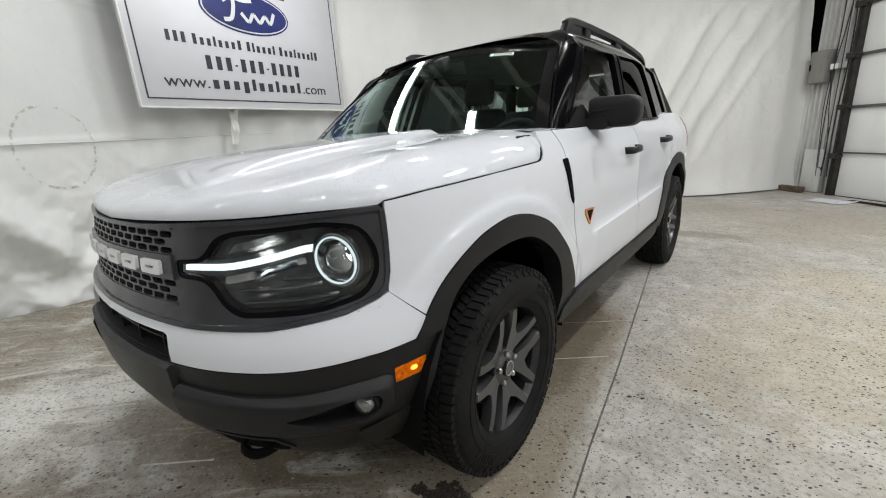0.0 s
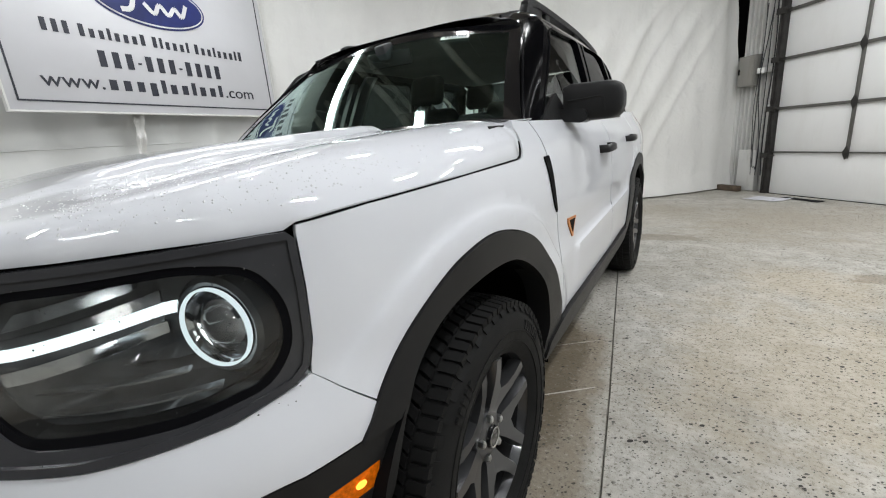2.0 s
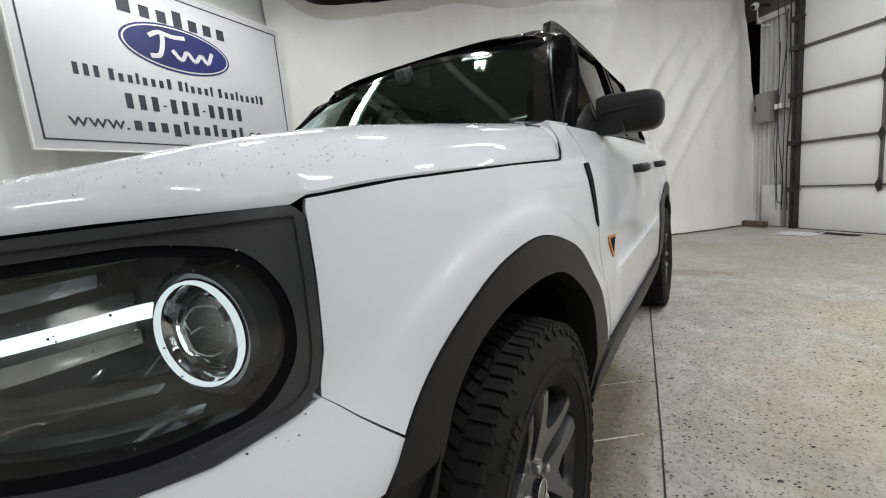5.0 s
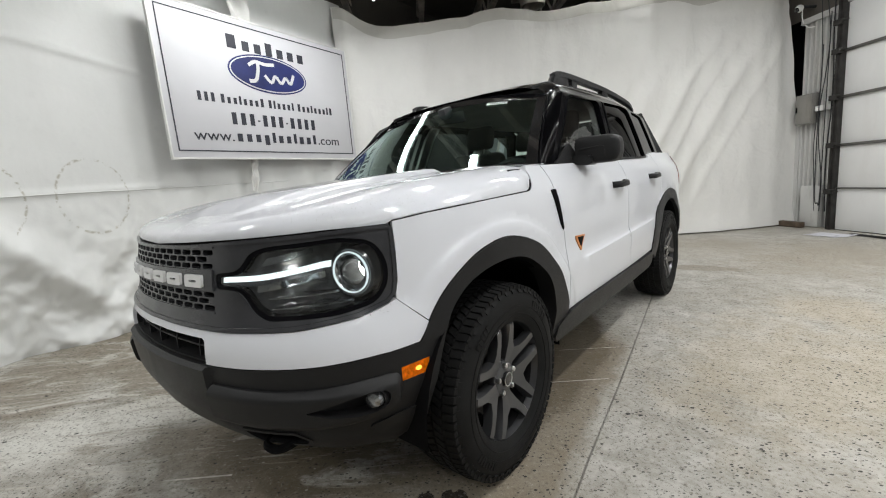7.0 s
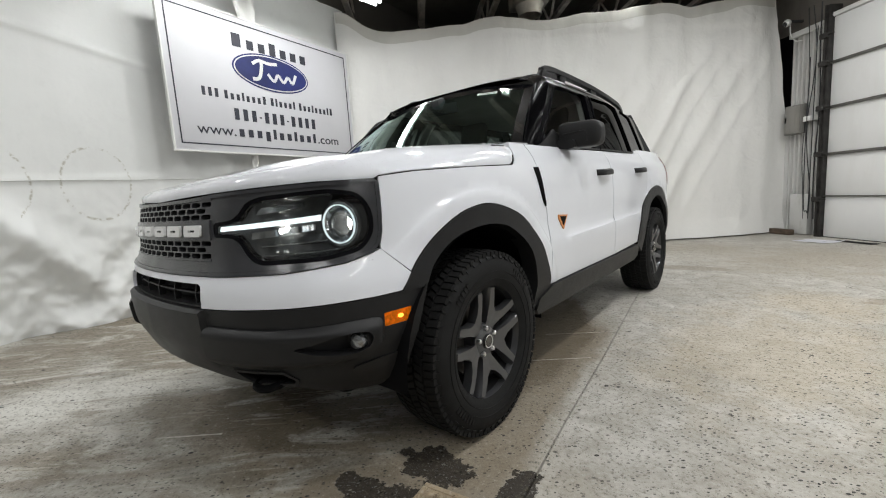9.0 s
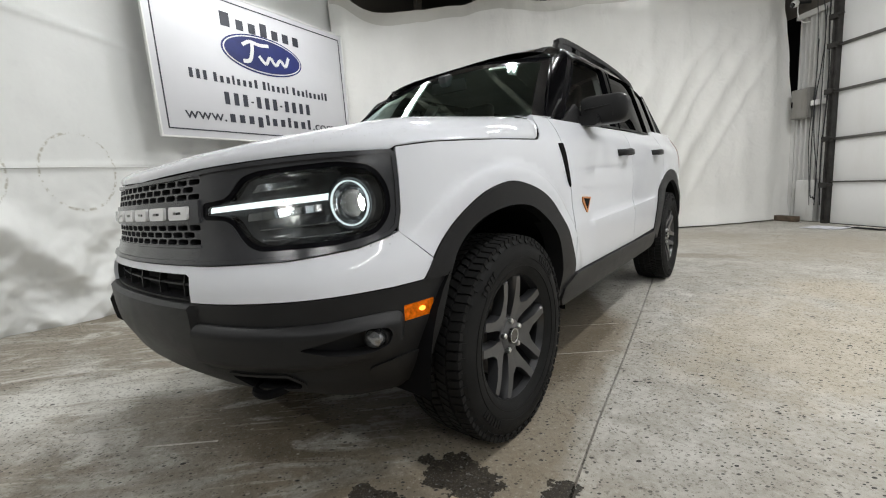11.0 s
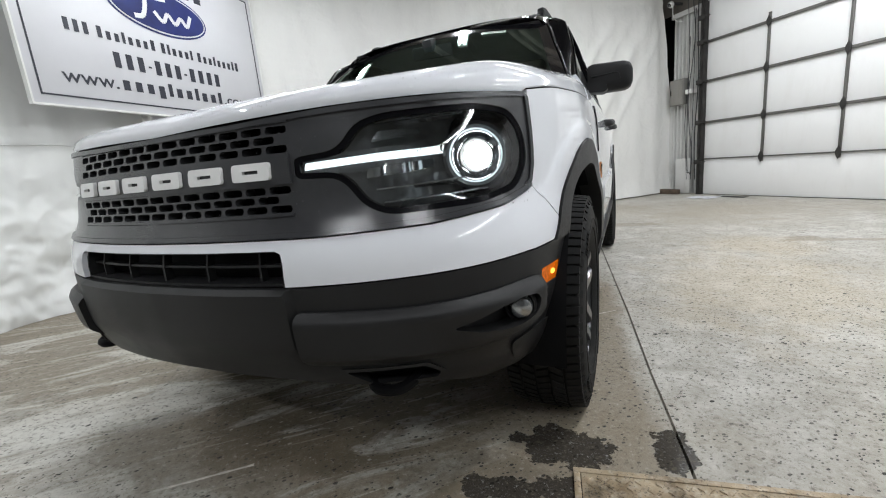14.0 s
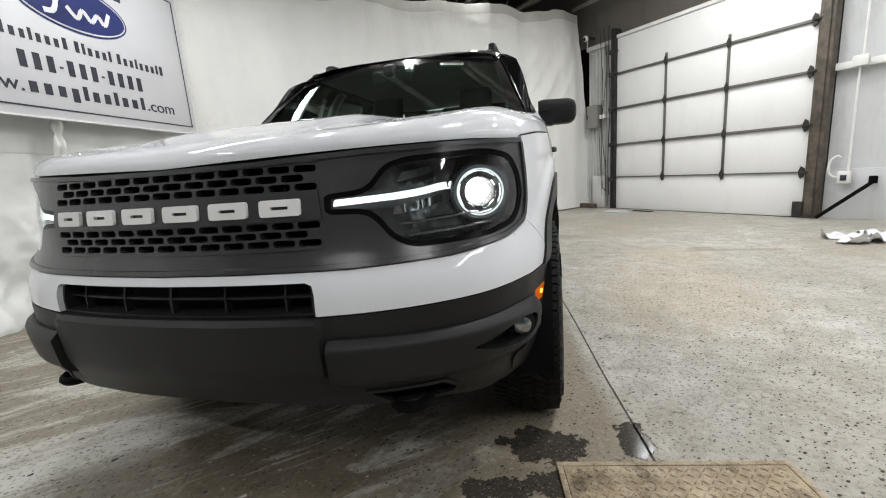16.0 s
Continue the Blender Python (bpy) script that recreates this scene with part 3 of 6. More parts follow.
# floor: two pours of concrete with an open joint between them
JOINT = [(2.20, -7.5), (1.36, -1.5), (1.195, -0.28), (1.125, 0.20), (1.045, 0.85), (0.83, 2.42), (0.32, 6.2), (0.05, 8.5), (-0.2, 10.5)]
bm = bmesh.new()
for side in (-1, 1):
    line = [bm.verts.new((x + side * 0.0045, y, 0)) for x, y in JOINT]
    deep = [bm.verts.new((x, y, -0.02)) for x, y in JOINT]
    far = [bm.verts.new((side * 10.5, y, 0)) for x, y in JOINT]
    for i in range(len(JOINT) - 1):
        bm.faces.new((line[i], line[i + 1], far[i + 1], far[i]))
        bm.faces.new((line[i], line[i + 1], deep[i + 1], deep[i]))
whole("floor", bm, CONCRETE, "worn speckled concrete floor with stains, painted car shade and an open joint", "floor", kind="structure", smooth=False)

# plain walls that close the hall behind the curtains and behind the camera
# dark colour stands for the unlit space beyond curtain and tarpaulin
slab("wall_back", BACK, -2.5, 9.5, -3.6, -3.4, 0, 4.6, CEILING_MAT, "far wall coloured dark for the unlit space behind the curtain", "wall")
slab("wall_left", LEFT, -1.5, 11.5, -0.75, -0.55, 0, 4.6, CEILING_MAT, "wall coloured dark for the unlit space behind the tarpaulin", "wall")
slab("wall_door_head", DOOR, -4.2, 10.7, -0.40, -0.20, 3.09, 4.6, CEILING_MAT, "brown stained lintel wall over the overhead door", "wall")
slab("wall_door_side", DOOR, 2.935, 10.7, -0.40, -0.20, 0, 3.09, BOARD, "white board wall beside the overhead door", "wall")
# near-black colour stands for the unlit gap between curtain and siding
slab("wall_corner", DOOR, -4.2, -0.18, -0.40, -0.20, 0, 3.09, DARK, "black wall standing in for the unlit gap behind the siding", "wall")
# unseen walls, coloured dark so that little light returns to the car
slab("wall_right", wall_frame((9.6, -0.85), (7.2, -7.4)), -0.3, 7.3, -0.2, 0.0, 0, 4.6, DARKENED_WALL, "unseen wall across the hall, coloured dark for the dim space", "wall")
slab("wall_front", wall_frame((7.6, -7.3), (-3.2, -4.9)), -0.3, 11.4, -0.2, 0.0, 0, 4.6, DARKENED_WALL, "unseen wall behind the walk, coloured dark for the dim space", "wall")

bm = bmesh.new()
box(bm, -10, 10.5, -8, 11, 4.55, 4.7)
whole("ceiling", bm, CEILING_MAT, "dark roof deck over the hall", "ceiling", kind="structure", smooth=False)


def fold_noise(a, b, c=0.0):
    return noise.noise(Vector((a, b, c)))


def hanging(name, m, u0, u1, top, shape, nu, nv, material, label, foot=0.02):
    """A hanging sheet; shape(u, z, k) gives its depth into the room, k running from 0 at the foot to 1 at the top."""
    bm = bmesh.new()

    def at(i, j):
        u = lerp(u0, u1(j) if callable(u1) else u1, i)
        z = lerp(foot, top(u), j)
        return m @ Vector((u, shape(u, z, j), z))
    grid(bm, nu, nv, at)
    back = bmesh.ops.duplicate(bm, geom=bm.faces[:])["geom"]
    bmesh.ops.translate(bm, vec=m.to_3x3() @ Vector((0, -0.006, 0)), verts=[g for g in back if isinstance(g, bmesh.types.BMVert)])
    ob = whole(name, bm, material, label, "curtain", sharp=75)
    return ob


def back_top(u):
    return 3.50 + 0.17 * ease(2.5, 6.8, u) + 0.035 * math.sin(u * 3.1) + 0.05 * fold_noise(u * 2.2, 3.0) + 0.16 * ease(0.5, 0.0, u) - 0.10 * math.exp(-((u - 1.0) / 0.45) ** 2) - 0.05 * abs(math.sin(u * 2.6))


def back_shape(u, z, k):
    v = 0.06 * fold_noise(u * 0.9, z * 0.25, 1.0) + 0.05 * fold_noise(u * 2.6, z * 0.3, 4.0) * (0.5 + k) + 0.012 * fold_noise(u * 6.0, z * 1.2, 2.0)
    v += 0.02 * abs(fold_noise(u * 3.1 - z * 0.5, z * 0.9, 6.0))
    # long folds pulled from the hung end down across the sheet
    for c, w, a in ((3.35, 0.10, 0.026), (3.75, 0.18, 0.045), (4.35, 0.10, 0.070), (4.72, 0.06, 0.032), (5.05, 0.12, 0.060), (5.45, 0.07, 0.026)):
        d = (u - c) - 0.55 * (z - 0.9) - 0.04 * (z - 0.9) ** 2 - 0.08 * fold_noise(z * 1.3, c)
        v += a * math.exp(-(d / w) ** 2) * ease(0.1, 0.8, z) * ease(3.35, 2.1, z)
    v += 0.03 * math.sin(u * 5.2 + 0.5 * z) * ease(2.6, 3.5, z) + 0.10 * ease(0.35, 0.0, z) * (0.5 + fold_noise(u * 1.7, 0.0, 9.0))
    v += 0.02 * ease(3.22, 3.28, z)
    return v


def left_top(u):
    return 3.75 + 0.04 * fold_noise(u * 2.0, 7.0)


def crease(u, z, cu, cz, angle, length, width):
    c, s = math.cos(angle), math.sin(angle)
    a, b = (u - cu) * c + (z - cz) * s, -(u - cu) * s + (z - cz) * c
    return math.exp(-(a / length) ** 2 - (b / width) ** 2)


def left_shape(u, z, k):
    v = 0.06 * fold_noise(u * 0.7, z * 0.5, 2.0) + 0.010 * fold_noise(u * 3.0, z * 2.2, 5.0)
    low = ease(1.5, 0.2, z)
    if low:
        # crumpled facets towards the floor
        q = Vector((u * 2.1 + z * 0.8 + 0.4 * fold_noise(u, z, 7.0), z * 2.4 - u * 0.7, 0.3))
        v += low * (0.060 * noise.voronoi(q)[0][0] + 0.030 * noise.voronoi(q * 2.7)[0][0] - 0.04)
    v += low * (0.06 - 0.06 * abs(fold_noise(u * 1.9 + z * 1.0, z * 1.5 - u * 0.6, 3.0)) - 0.05 * abs(fold_noise(u * 4.6 - z * 1.5, z * 3.6, 8.0)) - 0.03 * abs(fold_noise(u * 10.0, z * 8.0, 1.0)))
    v += 0.13 * crease(u, z, 3.78, 0.70, -0.85, 0.75, 0.13)
    v += 0.05 * crease(u, z, 3.2, 0.5, 0.6, 0.5, 0.07) - 0.05 * crease(u, z, 4.2, 0.45, 0.9, 0.4, 0.08)
    v += 0.012 * crease(u, z, 4.0, 1.32, 0.02, 1.4, 0.03) + 0.02 * crease(u, z, 3.9, 2.55, -0.15, 1.0, 0.03)
    v += 0.14 * ease(0.25, 0.0, z) * (0.6 + fold_noise(u * 2.1, 0.0, 6.0))
    if u > 4.6:
        v += 0.035 * math.sin(u * 13.0) * ease(2.0, 1.2, z) * ease(4.6, 5.2, u)
    return v


hall_curtain = hanging("hall_curtain", BACK, 0.0, lambda j: 7.13 - 0.41 * j + 0.02 * fold_noise(j * 9.0, 2.0), back_top, back_shape, 230, 90, CURTAIN, "white hanging curtain with soft diagonal folds and a ragged top")
bm = bmesh.new()


def hem_at(i, j):
    u = lerp(0.02, 6.70, i)
    z = back_top(u) - 0.004 - (0.15 + 0.02 * fold_noise(u * 0.8, 5.0)) * (1 - j)
    return BACK @ Vector((u, back_shape(u, z, (z - 0.02) / (back_top(u) - 0.02)) + 0.006, z))


grid(bm, 230, 5, hem_at)
part("hem", bm, HEM, hall_curtain, "darker doubled hem of the curtain")
tarpaulin = hanging("tarpaulin", LEFT, -0.6, 7.42, left_top, left_shape, 420, 200, TARP, "creased white vinyl tarpaulin hanging to the floor", 0.002)
# welded seams across the sheet
for u0, u1, z0, z1, h in ((1.8, 6.2, 1.30, 1.325, 0.012),):
    bm = bmesh.new()

    def weld(i, j):
        u = lerp(u0, u1, i)
        z = lerp(z0, z1, i) + (j - 0.5) * h + 0.006 * fold_noise(u * 3.0, z0)
        return LEFT @ Vector((u, left_shape(u, z, 0.0) + 0.002 + 0.005 * math.sin(math.pi * j), z))
    grid(bm, 120, 4, weld)
    part("seam", bm, TARP, tarpaulin, "raised welded seam of the tarpaulin")


# overhead door: five rows of white panels in dirty tracks
door = thing("overhead_door", "white sectional overhead door with dirty grey rails and stiles", "garage door", kind="structure")
ROWS_Z = [0.0, 0.593, 1.185, 1.83, 2.43, 3.03]
STILES = [0.86, 1.783]
for z0, z1 in zip(ROWS_Z, ROWS_Z[1:]):
    bm = bmesh.new()
    box(bm, -0.06, 2.78, -0.09, -0.04, z0 + 0.006, z1 - 0.006, 0.006, DOOR)
    part("panel", bm, PANEL, door)
for z in ROWS_Z[1:-1]:
    bm = bmesh.new()
    tall = 0.009 if z < 0.7 else 0.019
    box(bm, -0.06, 2.78, -0.04, -0.012, z - tall, z + tall, 0.004, DOOR)
    part("rail", bm, RAIL_MAT, door, "dirty grey horizontal rail")
for u in STILES:
    bm = bmesh.new()
    box(bm, u - 0.015, u + 0.015, -0.0385, -0.008, 0.52, 2.55, 0.004, DOOR)
    part("stile", bm, RAIL_MAT, door, "dirty grey upright stile")
    for z in ROWS_Z[1:-1]:
        bm = bmesh.new()
        prism(bm, [(u, z - 0.085), (u + 0.030, z - 0.02), (u + 0.030, z + 0.02), (u, z + 0.085), (u - 0.030, z + 0.02), (u - 0.030, z - 0.02)], lambda a, b, c: DOOR @ Vector((a, c, b)), -0.0075, 0.006)
        part("hinge", bm, RUSTED, door, "pointed dark hinge plate", smooth=False)
for z in ROWS_Z[1:-1]:
    bm = bmesh.new()
    prism(bm, [(2.735, z - 0.08), (2.77, z - 0.05), (2.775, z), (2.77, z + 0.05), (2.735, z + 0.08), (2.712, z + 0.025), (2.712, z - 0.025)], lambda a, b, c: DOOR @ Vector((a, c, b)), -0.0075, 0.014)
    tube(bm, [DOOR @ Vector((2.74, 0.012, z)), DOOR @ Vector((2.84, 0.045, z))], 0.016, 8)
    part("end_hinge", bm, RUSTED, door, "dark end hinge with a roller", smooth=False)
bm = bmesh.new()
box(bm, -0.06, 2.78, -0.095, -0.03, 0.0, 0.006, 0.0, DOOR)
part("bottom_seal", bm, DARK, door, smooth=False)
bm = bmesh.new()
box(bm, -0.10, 2.82, -0.10, -0.02, 3.034, 3.09, 0.006, DOOR)
part("top_angle", bm, ENAMEL, door, "pale angle over the door")

for name, u0, u1, v1, mat_ in (("door_track_left", -0.150, -0.065, 0.02, RUSTED), ("door_post_right", 2.785, 2.935, 0.02, POST_BROWN)):
    bm = bmesh.new()
    box(bm, u0, u1, -0.16, v1, 0, 3.2, 0.008, DOOR)
    box(bm, u0 + 0.035, u1 - 0.035, v1, v1 + 0.035, 0.05, 3.2, 0.004, DOOR)
    whole(name, bm, mat_, "tall dark steel door track with rust and grime", "door track", kind="structure")
slab("post_foot", DOOR, 2.70, 2.80, 0.045, 0.075, 0.02, 0.22, RUSTED, "short rusted plate at the foot of the post", "bracket", kind="", bevel=0.004)

# corrugated siding between curtain and door
siding = thing("metal_siding", "grey corrugated metal siding beside the overhead door", "siding", kind="structure")
for k in range(8):
    u = -0.76 + 0.075 * k
    bm = bmesh.new()
    prof = [(u, -0.16), (u + 0.012, -0.125), (u + 0.042, -0.125), (u + 0.054, -0.16), (u + 0.0745, -0.16), (u + 0.0745, -0.17), (u, -0.17)]
    prism(bm, prof, lambda a, b, c: DOOR @ Vector((a, b, c)), 0.0, 3.0)
    part("rib", bm, SIDING, siding, smooth=False)
for z in (1.70, 2.98):
    bm = bmesh.new()
    box(bm, -0.76, -0.155, -0.12, -0.06, z, z + 0.075, 0.004, DOOR)
    part("girt", bm, SIDING, siding, "pale horizontal steel girt")
bm = bmesh.new()
box(bm, -1.10, -0.765, -0.17, -0.13, 0.0, 1.78, 0.004, DOOR)
part("lower_sheet", bm, SIDING, siding, "flat pale sheet beside the ribs")

# ---- the car: front axle at y = 0, nose towards -y, wheelbase 2.67 ----
PLAN = spline([(0, -.822), (.2, -.812), (.4, -.782), (.55, -.735), (.68, -.66), (.78, -.55), (.84, -.44), (.875, -.33), (.9, -.17), (.915, 0), (.923, .4), (.925, 1.0), (.925, 1.7), (.92, 2.3), (.91, 2.9), (.875, 3.3), (.80, 3.43), (.62, 3.49), (.3, 3.505), (0, 3.51)], 24)
PLAN_XY = np.array(PLAN)
PLAN_S = np.concatenate([[0], np.cumsum(np.hypot(*np.diff(PLAN_XY, axis=0).T))])
PLAN_T = np.gradient(PLAN_XY, PLAN_S, axis=0)
S_AXLE = float(np.interp(0.0, PLAN_XY[:, 1], PLAN_S))

front_off = curve([(0.33, -0.06), (0.38, -0.012), (0.43, 0.022), (0.50, 0.040), (0.58, 0.050), (0.65, 0.052), (0.70, 0.050), (0.75, 0.034), (0.80, 0.012), (0.90, 0.0), (1.0, -0.018), (1.04, -0.024), (1.2, -0.03)])
side_off = curve([(0.33, -0.05), (0.40, -0.02), (0.50, 0.0), (0.62, 0.006), (0.70, 0.008), (0.78, 0.0), (0.86, 0.001), (0.95, 0.0), (1.02, -0.004), (1.07, -0.013), (1.12, -0.03), (1.165, -0.058), (1.22, -0.085), (1.26, -0.10)])


ARCH_OUT, ARCH_IN = 0.618, 0.598


def door_line(a):
    """Height of the pressed line along the doors."""
    return 0.705 + 0.022 * (a - 2.06)


def arch_rings(centre):
    return [[(centre + r * math.cos(q), 0.365 + r * math.sin(q)) for q in (math.pi * (0.05 + 0.9 * k / 40) for k in range(41))] for r in (ARCH_OUT, lerp(ARCH_OUT, ARCH_IN, 0.5), ARCH_IN)]


def door_rules(a0, a1):
    return [[(lerp(a0, a1, k / 30), door_line(lerp(a0, a1, k / 30)) + d) for k in range(31)] for d in (0.006, 0.0, -0.006)]


def body(s, z, lift=0.0):
    """A place on the body's wrap: s runs round the plan from the middle of the nose, z up; lift is outwards."""
    a = abs(s)
    x, y = np.interp(a, PLAN_S, PLAN_XY[:, 0]), np.interp(a, PLAN_S, PLAN_XY[:, 1])
    tx, ty = np.interp(a, PLAN_S, PLAN_T[:, 0]), np.interp(a, PLAN_S, PLAN_T[:, 1])
    ln = math.hypot(tx, ty)
    nx, ny = ty / ln, -tx / ln
    w = ease(1.16, 0.72, a)
    o = w * front_off(z) + (1 - w) * side_off(z) + lift
    # swollen wheel arches
    for c in (S_AXLE, S_AXLE + 2.67):
        r = math.hypot(a - c, z - 0.365)
        o += (0.009 if c < 2 else 0.006) * ease(ARCH_OUT, ARCH_IN, r) * (1 - w) * ease(0.45, 0.55, z)
    # pressed line along the doors
    if 2.0 < a < 3.6 and z > 0.5:
        line = door_line(a)
        k = ease(2.11, 2.20, a) * ease(3.62, 3.45, a)
        o += k * (0.005 * ease(line + 0.005, line - 0.005, z) * ease(0.48, 0.66, z) - 0.004 * ease(line + 0.13, line + 0.004, z) * ease(line - 0.006, line + 0.004, z))
    px, py = x + nx * o, y + ny * o
    return Vector((math.copysign(px, s) if s else px, py, z))


def mirror_loop(points):
    """Closes a half outline, from s = 0 and back to s = 0, over the middle."""
    return points + [(-a, b) for a, b in points[::-1] if abs(a) > 1e-6]


FLARE_OUT = [(a - 0.010, b) for a, b in spline([(1.022, .667), (1.082, .750), (1.183, .835), (1.32, .899), (1.48, .914), (1.68, .857), (1.825, .745), (1.915, .600), (1.945, .49)], 6)]
FLARE_IN = [(a - 0.010, b) for a, b in spline([(1.110, .667), (1.150, .735), (1.235, .797), (1.34, .830), (1.46, .838), (1.58, .818), (1.70, .750), (1.775, .655), (1.80, .54), (1.80, .41)], 6)]
REAR_OUT = spline([(3.47, .49), (3.50, .58), (3.58, .72), (3.70, .82), (3.86, .89), (4.10, .922), (4.34, .88), (4.48, .78), (4.57, .64), (4.60, .49)], 6)
REAR_IN = spline([(3.64, .41), (3.66, .55), (3.74, .68), (3.86, .78), (4.02, .832), (4.18, .832), (4.34, .78), (4.46, .68), (4.53, .55), (4.55, .41)], 6)
HOOD_CUT = [(0.978, 1.036), (1.10, 1.048), (1.39, 1.062), (1.655, 1.072)]

car = thing("suv", "white compact off-road SUV with black roof, wet paint and lit headlamps", "car")

# --- front end ---
BEZEL = [(0, 0.997), (0.25, 1.000), (0.5, 1.011), (0.75, 1.019), (0.93, 1.024), (0.962, 1.023), (0.972, 1.012), (0.972, 0.94), (0.968, 0.86), (0.958, 0.822), (0.935, 0.801), (0.85, 0.778), (0.68, 0.761), (0.45, 0.754), (0, 0.753)]
LAMP = rounded([(0.505, 0.925), (0.545, 0.975), (0.60, 0.990), (0.82, 1.000), (0.91, 0.985), (0.945, 0.93), (0.945, 0.86), (0.905, 0.808), (0.80, 0.788), (0.60, 0.784), (0.552, 0.806), (0.508, 0.868), (0.42, 0.872), (0.408, 0.88), (0.408, 0.912), (0.42, 0.918)], 0.03, 4)


def inset(loop, d):
    """The outline moved inwards by d."""
    area = sum(a[0] * b[1] - b[0] * a[1] for a, b in zip(loop, loop[1:] + loop[:1]))
    k = d if area > 0 else -d
    out = []
    for p, q, r in zip(loop[-1:] + loop[:-1], loop, loop[1:] + loop[:1]):
        tx, ty = r[0] - p[0], r[1] - p[1]
        ln = math.hypot(tx, ty) or 1.0
        out.append((q[0] - k * ty / ln, q[1] + k * tx / ln))
    return out


def slot(s, z, w, h):
    return rounded([(s - w, z - h), (s + w, z - h), (s + w, z + h), (s - w, z + h)], h * 0.95, 2)


slots = []
for rows, shift in (((0.978, 0.958, 0.938), 0.0), ((0.853, 0.833, 0.813), 0.0)):
    for r, z in enumerate(rows):
        for k in range(-6, 7):
            s = k * 0.0615 + (0.0 if r % 2 == 0 else 0.031)
            if abs(s) < 0.385:
                slots.append(slot(s, z, 0.0262, 0.0078))
lamp_holes = [LAMP, [(-a, b) for a, b in LAMP]]
bm = bmesh.new()
patch(bm, mirror_loop(BEZEL), body, 0.03, slots + lamp_holes, 0.03)
part("grille", bm, GRILLE, car, "charcoal grille panel with rows of rounded slots")
rim_loop = mirror_loop(BEZEL)
bm = bmesh.new()
patch(bm, rim_loop, body, 0.02, [inset(rim_loop, 0.011)], 0.012, 0.005)
part("grille_rim", bm, GRILLE, car, "raised charcoal rim of the grille panel")
bm = bmesh.new()
patch(bm, mirror_loop([(0, 1.0), (0.48, 1.0), (0.48, 0.76), (0, 0.76)]), body, 0.06, (), 0, -0.045)
part("grille_backing", bm, DARK, car)
bm = bmesh.new()
patch(bm, mirror_loop(rounded([(0, 0.926), (0.398, 0.929), (0.402, 0.866), (0, 0.866)], 0.0)), body, 0.03, (), 0.008, 0.007)
part("grille_bar", bm, GRILLE, car, "raised grille crossbar")
for k in range(6):
    s = -0.311 + 0.1245 * k
    bm = bmesh.new()
    patch(bm, rounded([(s - 0.047, 0.8765), (s + 0.047, 0.8765), (s + 0.047, 0.9135), (s - 0.047, 0.9135)], 0.008), body, 0.02, [rounded([(s - 0.020, 0.8915), (s + 0.020, 0.8915), (s + 0.020, 0.8985), (s - 0.020, 0.8985)], 0.001)], 0.009, 0.015)
    part("badge_block", bm, LETTER, car, "raised silver-white block with a slot on the grille")
# black strip added for the shadow line under the bonnet lip
bm = bmesh.new()
patch(bm, mirror_loop([(0, 1.020), (0.25, 1.020), (0.5, 1.026), (0.75, 1.032), (0.965, 1.036), (0.965, 1.008), (0.75, 1.006), (0.5, 0.998), (0.25, 0.990), (0, 0.985)]), body, 0.05, (), 0, -0.014)
part("hood_lip_shade", bm, DARK, car, "black strip for the shade under the bonnet lip")
bm = bmesh.new()
patch(bm, mirror_loop([(0, 0.764), (0.45, 0.765), (0.68, 0.772), (0.85, 0.789), (0.925, 0.808), (0.937, 0.802), (0.85, 0.7785), (0.68, 0.7615), (0.45, 0.7545), (0, 0.7535)]), body, 0.03, (), 0.012, 0.006)
part("grille_sill", bm, GRILLE, car, "projecting lower lip of the grille")
# lips above and below the slots
for z in (0.992, 0.7985):
    bm = bmesh.new()
    patch(bm, mirror_loop([(0, z + 0.004), (0.40, z + 0.006), (0.40, z), (0, z - 0.002)]), body, 0.04, (), 0.004, 0.004)
    part("grille_lip", bm, GRILLE, car)

BAND = [(0, 0.749), (0.45, 0.750), (0.68, 0.757), (0.85, 0.774), (0.935, 0.797), (0.9600, 0.8062), (1.0495, 0.7200), (1.030, 0.694), (1.011, 0.670), (0.92, 0.666), (0.75, 0.662), (0.54, 0.656), (0.376, 0.652), (0.377, 0.70), (0.372, 0.722), (0.358, 0.7285), (0, 0.729)]
bm = bmesh.new()
patch(bm, mirror_loop(BAND), body, 0.03, (), 0.03)
part("front_bumper", bm, PAINT, car, "glossy white upper bumper")

POCKET = rounded([(0.695, 0.540), (0.80, 0.566), (0.86, 0.574), (0.895, 0.570), (0.906, 0.550), (0.896, 0.524), (0.865, 0.510), (0.82, 0.507), (0.75, 0.519)], 0.01)
POD = rounded([(0.394, 0.597), (0.62, 0.594), (0.80, 0.600), (0.905, 0.604), (0.936, 0.598), (0.944, 0.566), (0.934, 0.530), (0.89, 0.500), (0.80, 0.480), (0.70, 0.469), (0.60, 0.465), (0.394, 0.467)], 0.010)
TOW = rounded([(0.472, 0.447), (0.640, 0.450), (0.674, 0.426), (0.666, 0.410), (0.520, 0.409)], 0.006)
LOWER = [(0, 0.650), (0.38, 0.648), (0.54, 0.652), (0.75, 0.658), (0.92, 0.662), (1.016, 0.666), (1.106, 0.664), (1.075, 0.57), (1.04, 0.46), (1.005, 0.39), (0.93, 0.350), (0.80, 0.352), (0.66, 0.392), (0.45, 0.405), (0.31, 0.418), (0, 0.425)]
MARKER = rounded([(0.946, 0.609), (1.040, 0.613), (1.030, 0.568), (0.946, 0.565)], 0.004)


def flip(loop):
    return [(-a, b) for a, b in loop]


